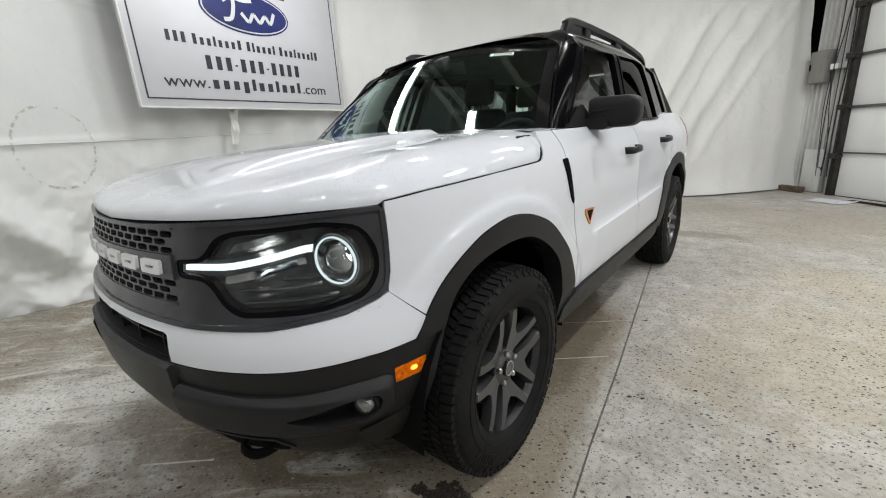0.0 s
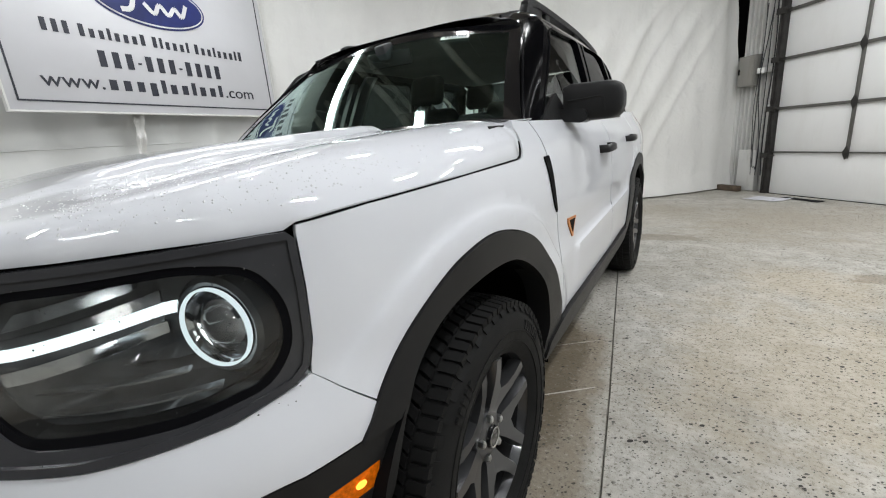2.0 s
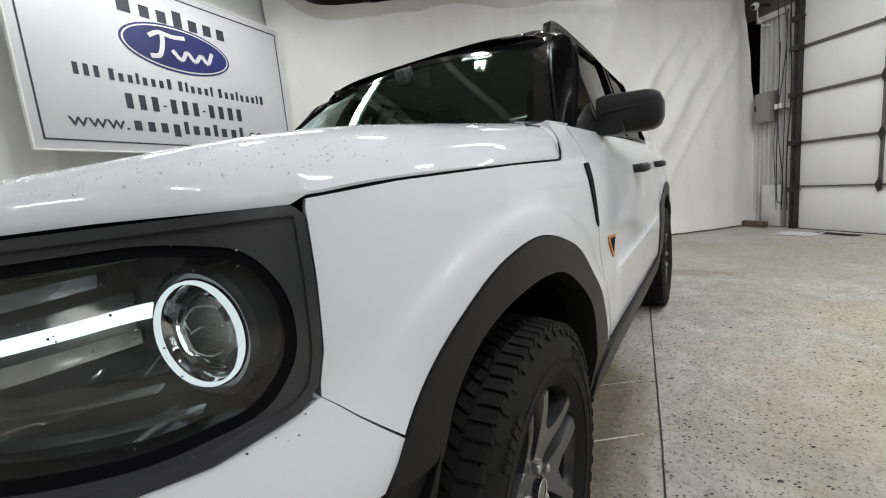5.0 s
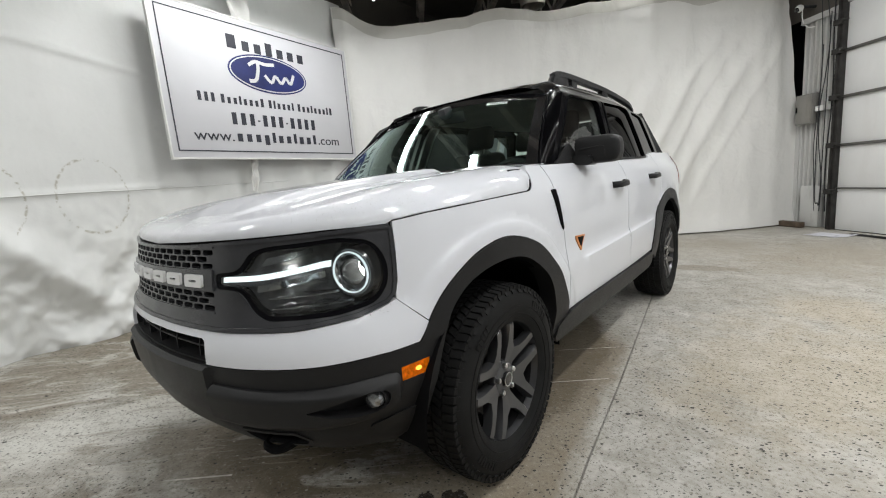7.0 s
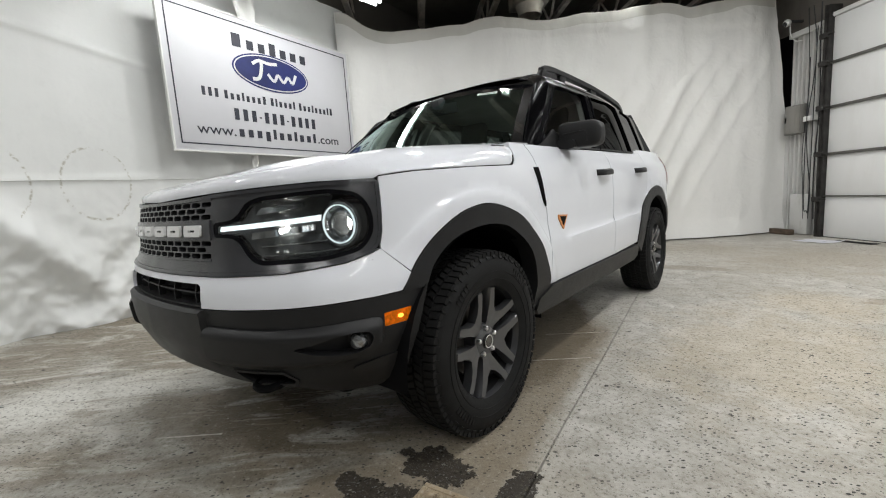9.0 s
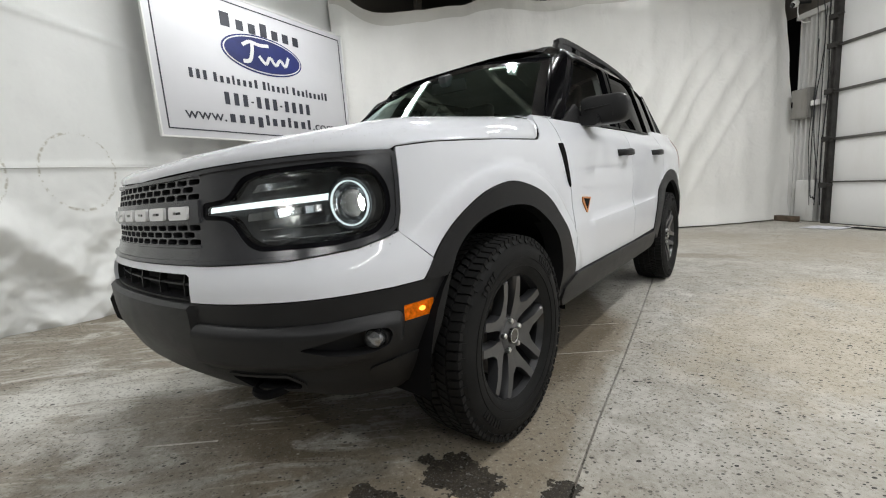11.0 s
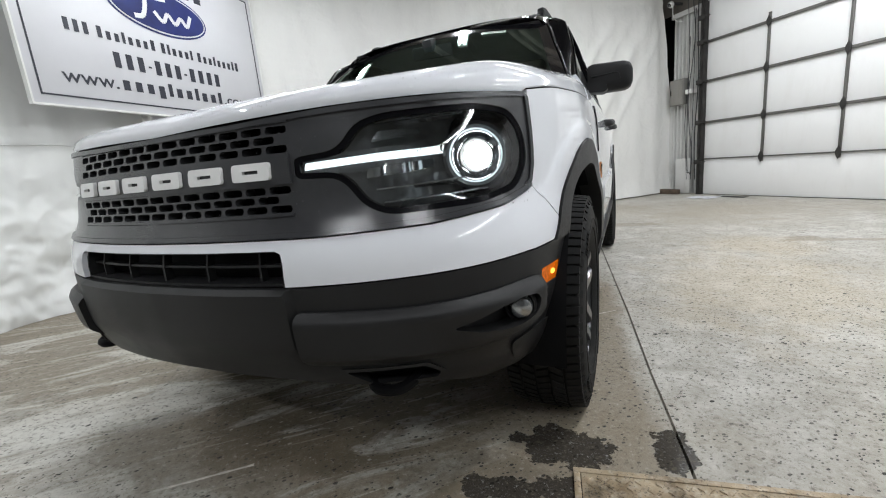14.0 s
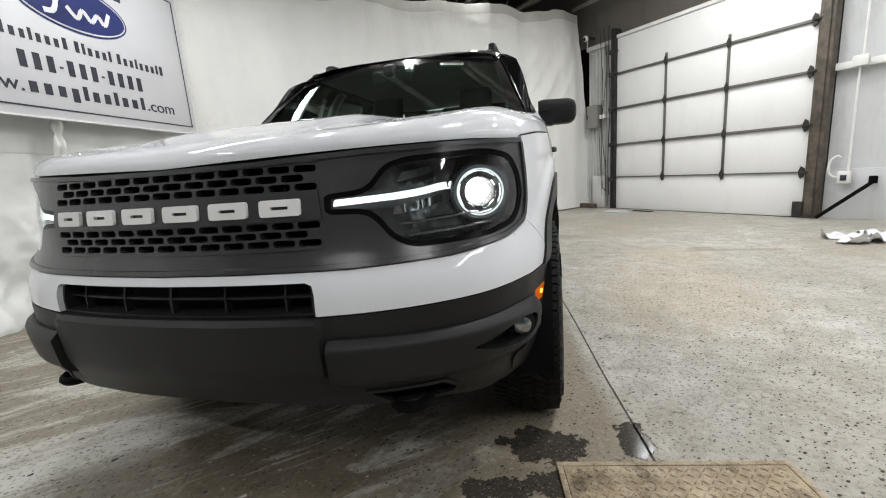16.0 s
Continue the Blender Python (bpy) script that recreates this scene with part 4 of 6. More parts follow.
def pad(s, z, lift=0.0):
    """The lower bumper stands proud under the intake."""
    return body(s, z, lift + 0.016 * ease(0.391, 0.379, abs(s)) * ease(0.651, 0.640, z) * ease(0.44, 0.52, z))


bm = bmesh.new()
rules = [[(a, 0.425), (a, 0.646)] for a in (-0.391, -0.379, 0.379, 0.391)]
patch(bm, mirror_loop(LOWER), pad, 0.02, [POCKET, TOW, MARKER, flip(POCKET), flip(TOW), flip(MARKER)], 0.032, creases=rules)
part("lower_bumper", bm, PLASTIC, car, "moulded black plastic lower bumper")
for sg in (1, -1):
    loop = POCKET if sg > 0 else flip(POCKET)
    bm = bmesh.new()
    patch(bm, loop, lambda s, z, l: body(s, z, -0.001 - 0.026 * ease(0.69, 0.84, abs(s))), 0.02, (), 0)
    part("bumper_recess", bm, PLASTIC, car)
    bm = bmesh.new()
    patch(bm, POD if sg > 0 else flip(POD), lambda s, z, l: body(s, z, l + 0.004 + 0.026 * ease(0.603, 0.576, z) * ease(0.462, 0.498, z) * ease(0.948, 0.925, abs(s))), 0.011, [loop], 0.04)
    part("fog_pod", bm, PLASTIC, car, "raised moulding round the fog lamp")
    foot = rounded([(0.84, 0.452), (0.93, 0.468), (1.035, 0.472), (1.02, 0.40), (0.985, 0.372), (0.90, 0.376), (0.86, 0.405)], 0.02)
    bm = bmesh.new()
    patch(bm, foot if sg > 0 else flip(foot), body, 0.02, (), 0.02, 0.007)
    part("bumper_foot", bm, PLASTIC, car)
    loop = TOW if sg > 0 else flip(TOW)
    bm = bmesh.new()
    patch(bm, loop, body, 0.03, (), 0, -0.03)
    part("tow_recess", bm, DARK, car)
    edge = rounded([(0.456, 0.455), (0.646, 0.458), (0.686, 0.428), (0.676, 0.402), (0.512, 0.401)], 0.01)
    bm = bmesh.new()
    patch(bm, edge if sg > 0 else flip(edge), body, 0.02, [loop], 0.012, 0.005)
    part("tow_surround", bm, PLASTIC, car)
    bm = bmesh.new()
    tube(bm, spline([(sg * 0.50, -0.60, 0.425), (sg * 0.505, -0.735, 0.402), (sg * 0.55, -0.765, 0.398), (sg * 0.595, -0.73, 0.402), (sg * 0.60, -0.60, 0.425)], 5), 0.013, 8)
    part("tow_hook", bm, DARK, car, "black steel tow hook")
    bm = bmesh.new()
    patch(bm, MARKER if sg > 0 else flip(MARKER), body, 0.015, (), 0.02, -0.002)
    marker = part("side_marker", bm, AMBER, car, "amber side marker lamp")
    bm = bmesh.new()
    patch(bm, [(sg * (1.0 + 0.010 * math.cos(q)), 0.590 + 0.007 * math.sin(q)) for q in (2 * math.pi * k / 12 for k in range(12))], body, 0.01, (), 0.002, 0.001)
    part("bulb", bm, AMBER_LIT, marker, "lit amber bulb")
    bm = bmesh.new()
    c = body(sg * 0.878, 0.540, -0.016)
    d = (body(sg * 0.876, 0.536, 0.1) - c).normalized().lerp(Vector((0, -1, 0)), 0.6).normalized()
    q = d.to_track_quat("Z", "Y").to_matrix().to_4x4()
    m = Matrix.Translation(c) @ q
    lathe(bm, [(0.0, 0.044), (0.014, 0.043), (0.023, 0.038), (0.028, 0.026), (0.030, 0.0)], 20, lambda x, y, h: m @ Vector((x, y, h)))
    part("fog_lamp", bm, LAMP_GREY, car, "small clear fog lamp")
    bm = bmesh.new()
    lathe(bm, [(0.031, -0.01), (0.031, 0.022), (0.036, 0.024), (0.040, 0.015), (0.040, -0.01)], 20, lambda x, y, h: m @ Vector((x, y, h)))
    part("fog_bezel", bm, PLASTIC, car)

# lower intake
bm = bmesh.new()
patch(bm, mirror_loop([(0, 0.735), (0.385, 0.735), (0.385, 0.64), (0, 0.64)]), body, 0.05, (), 0, -0.07)
part("intake_backing", bm, DARK, car)
bm = bmesh.new()
patch(bm, mirror_loop([(0, 0.695), (0.376, 0.694), (0.376, 0.689), (0, 0.690)]), body, 0.04, (), 0.02, -0.03)
part("intake_bar", bm, PLASTIC, car)
for k in range(-2, 3):
    s = 0.150 * k
    bm = bmesh.new()
    patch(bm, [(s - 0.0025, 0.652), (s + 0.0025, 0.652), (s + 0.0025, 0.728), (s - 0.0025, 0.728)], body, 0.04, (), 0.02, -0.0275)
    part("intake_rib", bm, PLASTIC, car)
bm = bmesh.new()
patch(bm, mirror_loop([(0, 0.7285), (0.37, 0.7285), (0.374, 0.71), (0.374, 0.651), (0, 0.651)]), body, 0.03, [mirror_loop([(0, 0.724), (0.360, 0.724), (0.366, 0.71), (0.366, 0.657), (0, 0.657)])], 0.06, -0.012)
part("intake_frame", bm, PLASTIC, car)


def headlight(sg):
    ob = new("headlight")
    ob.parent = car
    tagged(ob, "clear headlamp with lit ring and light bar")
    loop = LAMP if sg > 0 else flip(LAMP)
    bm = bmesh.new()
    patch(bm, loop, body, 0.03, (), 0.0, -0.006)
    part("lens", bm, LENS, ob, "clear plastic lens")
    bm = bmesh.new()
    patch(bm, loop, body, 0.015, [inset(loop, 0.012)], 0.03, -0.003)
    part("lamp_border", bm, SATIN, ob, "gloss black border of the lamp")

    def bowl(s, z, lift=0.0):
        """A stepped dark housing: shelves above and below the light bar, deepest behind the ring."""
        p = body(s, z, lift)
        deep = 0.030 + 0.125 * ease(0.55, 0.64, abs(s)) * ease(0.786, 0.806, z) * ease(1.0, 0.985, z) * ease(0.946, 0.915, abs(s))
        deep += 0.19 * ease(0.135, 0.105, math.hypot(abs(s) - 0.81, z - 0.89))
        deep -= 0.030 * ease(0.852, 0.846, z) * ease(0.828, 0.834, z) * ease(0.60, 0.63, abs(s))
        return p + Vector((-0.10 * sg * deep, deep, 0))
    bm = bmesh.new()
    patch(bm, loop, bowl, 0.012, (), 0)
    part("reflector", bm, LAMP_DARK, ob, "dark glossy lamp housing")
    c = Vector((sg * 0.718, -0.524, 0.890))
    m = look(c, c + Vector((sg * 0.28, -1, 0.0)))

    def face(x, y, h):
        return m @ Vector((0.88 * x, 0.88 * y, -h))
    bm = bmesh.new()
    lathe(bm, [(0.0664, 0.002), (0.0664, 0.008), (0.0684, 0.011), (0.0704, 0.008), (0.0704, 0.002)], 48, face, True)
    part("ring_lamp", bm, DRL_RING, ob, "lit white ring")
    bm = bmesh.new()
    lathe(bm, [(0.0655, -0.03), (0.0655, 0.004), (0.060, 0.000), (0.056, -0.010), (0.050, -0.004), (0.047, -0.012), (0.044, -0.010)], 40, face)
    part("projector_ring", bm, CHROME, ob, "bright stepped projector ring")
    bm = bmesh.new()
    lathe(bm, [(0.0445, -0.0095), (0.042, -0.02), (0.042, -0.106), (0.0, -0.107)], 36, face)
    part("projector_tube", bm, DARK, ob)
    bm = bmesh.new()
    lathe(bm, [(0.0, 0.014), (0.018, 0.011), (0.034, 0.003), (0.043, -0.010)], 30, face)
    part("projector_lens", bm, LENS, ob)
    for q in (0.6, 2.6, 3.9, 5.4):
        bm = bmesh.new()
        cut = [(r * math.cos(q + d), r * math.sin(q + d)) for r, d in ((0.0475, -0.22), (0.0640, -0.16), (0.0640, 0.16), (0.0475, 0.22))]
        prism(bm, cut, face, -0.003, 0.003, 0.9)
        part("ring_clip", bm, LAMP_GREY, ob, smooth=False)
    bm = bmesh.new()
    lathe(bm, [(0.0, -0.085), (0.040, -0.085)], 30, face)
    part("beam_source", bm, BEAM_GLOW, ob, "lit low beam")
    bm = bmesh.new()
    lathe(bm, [(0.072, -0.03), (0.073, 0.001), (0.080, 0.004), (0.089, -0.002), (0.092, -0.05)], 48, face)
    part("ring_bezel", bm, LAMP_DARK, ob)

    def inner(s, z, lift):
        """The plane of the light bar, which sinks towards the ring."""
        return body(s, z, lift - 0.115 * ease(0.56, 0.755, abs(s)))
    bm = bmesh.new()
    bar = rounded([(0.424, 0.8885), (0.428, 0.9035), (0.54, 0.9085), (0.660, 0.9155), (0.795, 0.9225), (0.795, 0.9035), (0.660, 0.8985), (0.54, 0.8935)], 0.003, 3)
    patch(bm, bar if sg > 0 else flip(bar), inner, 0.02, (), 0.012, -0.014)
    part("light_bar", bm, DRL, ob, "lit white light bar")
    # grey carrier round the bar, plates and fins in the housing
    carrier = rounded([(0.412, 0.8805), (0.416, 0.9125), (0.54, 0.9185), (0.655, 0.9290), (0.735, 0.940), (0.735, 0.8830), (0.655, 0.8780), (0.54, 0.8760)], 0.004, 3)
    bm = bmesh.new()
    patch(bm, carrier if sg > 0 else flip(carrier), inner, 0.02, [bar if sg > 0 else flip(bar)], 0.02, -0.018)
    part("bar_carrier", bm, LAMP_DARK, ob, "smoked dark carrier of the light bar")
    for lp, surface, lift, mt, label in (([(0.560, 0.862), (0.640, 0.866), (0.745, 0.874), (0.745, 0.892), (0.640, 0.887), (0.565, 0.881)], inner, -0.010, CHROME, "bright reflector plate under the light bar"),
                                         ([(0.575, 0.934), (0.700, 0.950), (0.700, 0.966), (0.590, 0.955)], inner, -0.012, LAMP_GREY, "grey upper reflector plate"),
                                         ([(0.585, 0.9700), (0.80, 0.9835), (0.80, 0.9865), (0.585, 0.9730)], body, -0.030, LAMP_GREY, ""),
                                         ([(0.560, 0.8330), (0.80, 0.8430), (0.80, 0.8465), (0.560, 0.8365)], body, -0.036, LAMP_GREY, ""),
                                         ([(0.590, 0.8060), (0.84, 0.8140), (0.84, 0.8172), (0.590, 0.8092)], body, -0.030, LAMP_GREY, "")):
        bm = bmesh.new()
        lp = rounded(lp, 0.002, 2)
        patch(bm, lp if sg > 0 else flip(lp), surface, 0.015, (), 0.016, lift)
        part("reflector_strip", bm, mt, ob, label)
    return ob


headlight(1)
headlight(-1)

# --- bonnet ---
EDGE = [tuple(body(s, z)[:2]) + (z,) for s, z in [(k * 0.0975, lerp(1.012, 1.036, min(1, k / 8))) for k in range(0, 10)] + [(0.963, 1.0365)] + [tuple(p) for p in spline(HOOD_CUT, 8)][1:]]
EDGE += [(0.898, 0.248, 1.086), (0.890, 0.264, 1.112), (0.878, 0.271, 1.142), (0.862, 0.274, 1.168)]
EDGE_A = np.array(EDGE)
hood_spine = curve([(-0.85, 1.02), (-0.80, 1.042), (-0.72, 1.062), (-0.55, 1.094), (-0.30, 1.134), (0.0, 1.161), (0.25, 1.178), (0.42, 1.190)])


def hood_top(x, y):
    a = abs(x)
    z = hood_spine(y)
    back = ease(-0.75, -0.35, y)
    z += back * (0.021 * ease(0.325, 0.27, a) - 0.006 * math.exp(-((a - 0.45) / 0.10) ** 2) + 0.004 * math.exp(-((a - 0.70) / 0.08) ** 2))
    return z - 0.006 * (a / 0.8) ** 2 - lerp(0.045, 0.018, ease(-0.25, 0.22, y)) * ease(0.72, 0.92, a)


bm = bmesh.new()
N_E = 90
lens_ = np.concatenate([[0], np.cumsum(np.linalg.norm(np.diff(EDGE_A, axis=0), axis=1))])


def hood_at(i, j, sg):
    """i along the edge from the nose's middle to the rear corner, j from the spine out to the edge."""
    d = i * lens_[-1]
    e = np.array([np.interp(d, lens_, EDGE_A[:, k]) for k in range(3)])
    spine_y = lerp(-0.56, 0.36, ease(0.0, 1.0, max(0.0, (i - 0.30) / 0.70))) if i > 0.30 else -0.56
    cut = j ** 0.62
    x, y = lerp(0.0, e[0], cut), lerp(spine_y, e[1], cut)
    near = math.hypot(e[0] - x, e[1] - y)
    reach = 0.095
    top = hood_top(x, y)
    k = max(0.0, 1 - near / reach)
    z = lerp(top, e[2], 1 - math.sqrt(max(0.0, 1 - k ** 2.3)))
    return Vector((sg * x, y, z))


for sg in (1, -1):
    grid(bm, N_E, 44, lambda i, j: hood_at(i, j, sg))
# rear of the bonnet, up to the cowl
for sg in (1, -1):
    def rear(i, j):
        a = hood_at(1.0, i, 1)
        y = 0.385 + 0.075 * (a.x / 0.87) ** 2
        return Vector((sg * a.x, lerp(a.y, y, j), a.z + 0.006 * j * ease(0.80, 0.86, a.x)))
    grid(bm, 44, 6, rear)
bmesh.ops.remove_doubles(bm, verts=bm.verts, dist=0.0025)
rim = [e for e in bm.edges if len(e.link_faces) == 1]
down = bmesh.ops.extrude_edge_only(bm, edges=rim)["geom"]
for g in down:
    if isinstance(g, bmesh.types.BMVert):
        g.co = (g.co.x * 0.9985, g.co.y + (0.0015 if g.co.y < 0 else -0.0015), g.co.z - (0.012 if abs(g.co.x) < 0.82 and g.co.y < -0.4 else 0.003))
hood = part("hood", bm, PAINT, car, "glossy white bonnet beaded with water", sharp=50)

# black strip added in the bonnet gap to give its shade
cut = [(a, b) for a, b in spline(HOOD_CUT, 8)] + [(1.675, 1.076), (1.695, 1.092), (1.705, 1.115), (1.708, 1.150)]
for sg in (1, -1):
    bm = bmesh.new()
    strip = [(a, b + 0.001) for a, b in cut] + [(a + (0.004 if a > 1.66 else 0), b - 0.0075) for a, b in cut[::-1]]
    patch(bm, strip if sg > 0 else flip(strip), body, 0.03, (), 0.02, -0.0045)
    part("hood_edge_shade", bm, DARK, car, "black strip for the shade in the gap under the bonnet edge")
    bm = bmesh.new()

    def shelf(i, j):
        p = body(sg * lerp(1.708, 2.06, i), 1.166)
        return Vector((lerp(p.x, sg * 0.775, j), p.y, 1.166 + 0.012 * j))
    grid(bm, 10, 4, shelf)
    part("cowl_side", bm, PAINT, car)

# --- sides ---
DOOR_FRONT = [(1.846, 1.166), (1.876, 1.06), (1.912, 0.94), (1.938, 0.858), (1.954, 0.76), (1.957, 0.694), (1.950, 0.60), (1.944, 0.50)]


def gap(loop, dx):
    return [(a + dx, b) for a, b in loop]


def both(name, loop, surface, material, label="", step=0.03, holes=(), thick=0.015, lift=0.0, owner=None, creases=()):
    out = []
    for sg in (1, -1):
        bm = bmesh.new()
        patch(bm, loop if sg > 0 else flip(loop), surface, step, holes if sg > 0 else [flip(h) for h in holes], thick, lift, creases=creases if sg > 0 else [flip(h) for h in creases])
        out.append(part(name, bm, material, owner[0 if sg > 0 else 1] if owner else car, label))
    return out


VENT = rounded([(1.838, 1.058), (1.884, 1.060), (1.932, 0.885), (1.926, 0.872), (1.902, 0.900)], 0.006)
fender = [(0.9605, 0.807)] + [(a, b + 0.003) for a, b in FLARE_OUT if b > 0.719 or a > 1.2] + gap(DOOR_FRONT, -0.003)[::-1] + [(1.722, 1.166), (1.705, 1.150), (1.703, 1.11), (1.695, 1.086), (1.675, 1.068), (1.655, 1.064)] + [(a, b - 0.0065) for a, b in HOOD_CUT[::-1][1:]] + [(0.976, 1.02), (0.9755, 0.94), (0.971, 0.86), (0.962, 0.822)]
fenders = both("front_fender", fender, body, PAINT, "glossy white front wing", 0.026, creases=arch_rings(S_AXLE))
both("fender_vent", VENT, body, PILLAR, "black slot trim behind the wheel", 0.02, (), 0.006, 0.004, fenders)
both("fender_flare", FLARE_OUT + FLARE_IN[::-1], body, PLASTIC, "matt black wheel arch moulding", 0.03, (), 0.075, 0.007)
both("fender_flare", REAR_OUT + REAR_IN[::-1], body, PLASTIC, "matt black wheel arch moulding", 0.03, (), 0.075, 0.007)
both("side_cladding", rounded([(1.955, 0.492), (3.465, 0.492), (3.50, 0.40), (3.46, 0.372), (2.1, 0.362), (1.86, 0.362), (1.815, 0.40), (1.83, 0.45), (1.94, 0.488)], 0.006), body, PLASTIC, "black plastic sill cladding", 0.035, (), 0.05, 0.016)
front_door = [(1.949, 0.497)] + gap(DOOR_FRONT, 0.003)[::-1] + [(2.90, 1.176), (2.905, 1.10), (2.912, 0.90), (2.915, 0.497)]
BADGE = rounded([(2.060, 0.826), (2.172, 0.818), (2.160, 0.800), (2.118, 0.748), (2.108, 0.750), (2.062, 0.806)], 0.004)
doors = both("front_door", front_door, body, PAINT, "glossy white front door", 0.028, creases=door_rules(1.965, 2.905))
rear_door = [(2.921, 0.497), (2.918, 0.90), (2.911, 1.10), (2.906, 1.176), (3.70, 1.190), (3.72, 1.215), (3.80, 1.217), (3.83, 1.10), (3.82, 0.98), (3.79, 0.885)] + [(a, b + 0.004) for a, b in REAR_OUT[::-1] if a < 3.72 and b > 0.5]
rdoors = both("rear_door", rear_door, body, PAINT, "glossy white rear door", 0.028, creases=door_rules(2.925, 3.70))
quarter = [(a, b + 0.004) for a, b in REAR_OUT if a > 3.74] + [(4.62, 0.49), (4.74, 0.48), (4.80, 0.80), (4.80, 1.235), (3.806, 1.225), (3.836, 1.10), (3.826, 0.98), (3.797, 0.885)]
both("rear_quarter", quarter, body, PAINT, "glossy white rear wing", 0.035)
both("door_badge", BADGE, body, COPPER, "small orange shield badge", 0.02, (), 0.004, 0.004, doors)
both("badge_inlay", rounded([(2.078, 0.817), (2.155, 0.811), (2.116, 0.765)], 0.003), body, DARK, "", 0.02, (), 0.002, 0.0055, doors)
both("tail_lamp", rounded([(4.70, 1.20), (4.80, 1.20), (4.80, 0.93), (4.73, 0.93)], 0.02), body, TAIL, "red tail lamp", 0.03, (), 0.02, 0.004)
for sg, fd, rd in ((1, doors[0], rdoors[0]), (-1, doors[1], rdoors[1])):
    for s0, s1, z, own in ((2.635, 2.835, 1.034, fd), (3.455, 3.655, 1.050, rd)):
        bm = bmesh.new()
        path = spline([(s0, z, -0.005), (s0 + 0.03, z, 0.03), (lerp(s0, s1, 0.5), z + 0.004, 0.042), (s1 - 0.03, z + 0.004, 0.034), (s1, z + 0.004, -0.005)], 5)
        rings = []
        for s, zz, l in path:
            rings.append([body(sg * s, zz + dz, l + dl) for dz, dl in ((-0.016, -0.006), (-0.018, 0.004), (-0.010, 0.012), (0.010, 0.012), (0.018, 0.004), (0.016, -0.006))])
        vs = [[bm.verts.new(p) for p in r] for r in rings]
        for a, b in zip(vs, vs[1:]):
            for k in range(6):
                bm.faces.new((a[k], a[(k + 1) % 6], b[(k + 1) % 6], b[k]))
        bm.faces.new(vs[0])
        bm.faces.new(vs[-1][::-1])
        part("door_handle", bm, PLASTIC, own, "black pull handle")
        bm = bmesh.new()
        cs = lerp(s0, s1, 0.45)
        patch(bm, [(sg * (cs + 0.06 * math.cos(q)), z + 0.032 * math.sin(q)) for q in (2 * math.pi * k / 20 for k in range(20))], body, 0.02, (), 0.0, 0.0015)
        part("handle_cup", bm, PAINT, own)

# dark body shell behind the gaps, wheel housings and floor pan
bm = bmesh.new()
for sg in (1, -1):
    loop = [(1.60, 1.155), (4.85, 1.20), (4.85, 0.42)] + [(4.60, 0.42)] + [(a, b) for a, b in REAR_OUT[::-1]] + [(3.45, 0.40), (1.96, 0.40)] + FLARE_OUT[::-1] + [(0.99, 0.72), (0.99, 1.02), (1.6, 1.05)]
    patch(bm, loop if sg > 0 else flip(loop), body, 0.08, (), 0, -0.022)
part("body_shell", bm, DARK, car)
for sg in (1, -1):
    for cy in (0.0, 2.67):
        bm = bmesh.new()
        arcs = [(cy + 0.46 * math.cos(q), 0.365 + 0.465 * math.sin(q)) for q in (math.pi * (-0.02 + 1.04 * k / 24) for k in range(25))]

        def lin(i, j):
            y, z = arcs[int(round(i * 24))]
            return Vector((sg * lerp(0.90, 0.50, j), y, z))
        grid(bm, 24, 4, lin)
        part("wheel_liner", bm, DARK, car)
        bm = bmesh.new()
        prism(bm, [(y, z) for y, z in arcs], lambda a, b, c: Vector((sg * c, a, b)), 0.49, 0.50)
        part("inner_liner", bm, DARK, car)
bm = bmesh.new()
box(bm, -0.62, 0.62, -0.50, 3.35, 0.27, 0.36, 0.03)
part("floor_pan", bm, DARK, car)
bm = bmesh.new()
grid(bm, 12, 8, lambda i, j: body(lerp(4.78, 5.62, i), lerp(0.45, 1.23, j), -0.003))
grid(bm, 12, 8, lambda i, j: body(-lerp(4.78, 5.62, i), lerp(0.45, 1.23, j), -0.003))
part("tailgate", bm, PAINT, car, "white tailgate")

# --- greenhouse ---
def half_width(y, z):
    h = z - 1.165
    w = 0.866 - 0.27 * h - 0.10 * h * h - 0.8 * max(0.0, z - 1.55) - 0.10 * ease(1.9, 3.2, y) - 0.035 * ease(0.95, 0.55, y)
    return w


def side_glass(y, z, lift=0.0):
    sg = 1
    return Vector((half_width(y, z) + lift, y, z))


def far_glass(y, z, lift=0.0):
    p = side_glass(y, z, lift)
    return Vector((-p.x, p.y, p.z))


WINDOWS = [("front_window", rounded([(0.655, 1.186), (0.975, 1.512), (1.04, 1.540), (1.47, 1.553), (1.365, 1.190)], 0.03), SIDE_GLASS),
           ("rear_window", rounded([(1.465, 1.196), (1.585, 1.558), (2.03, 1.572), (2.12, 1.54), (2.16, 1.40), (2.20, 1.200)], 0.02), PRIVACY),
           ("quarter_window", rounded([(2.32, 1.236), (2.235, 1.53), (2.30, 1.553), (2.73, 1.545), (2.875, 1.240)], 0.02), PRIVACY)]
FRAME = [(0.60, 1.168), (0.70, 1.28), (0.86, 1.46), (0.96, 1.565), (1.04, 1.606), (2.0, 1.622), (2.70, 1.61), (2.87, 1.565), (2.99, 1.232), (2.42, 1.222), (2.32, 1.194), (1.60, 1.180), (1.0, 1.168)]
frames = []
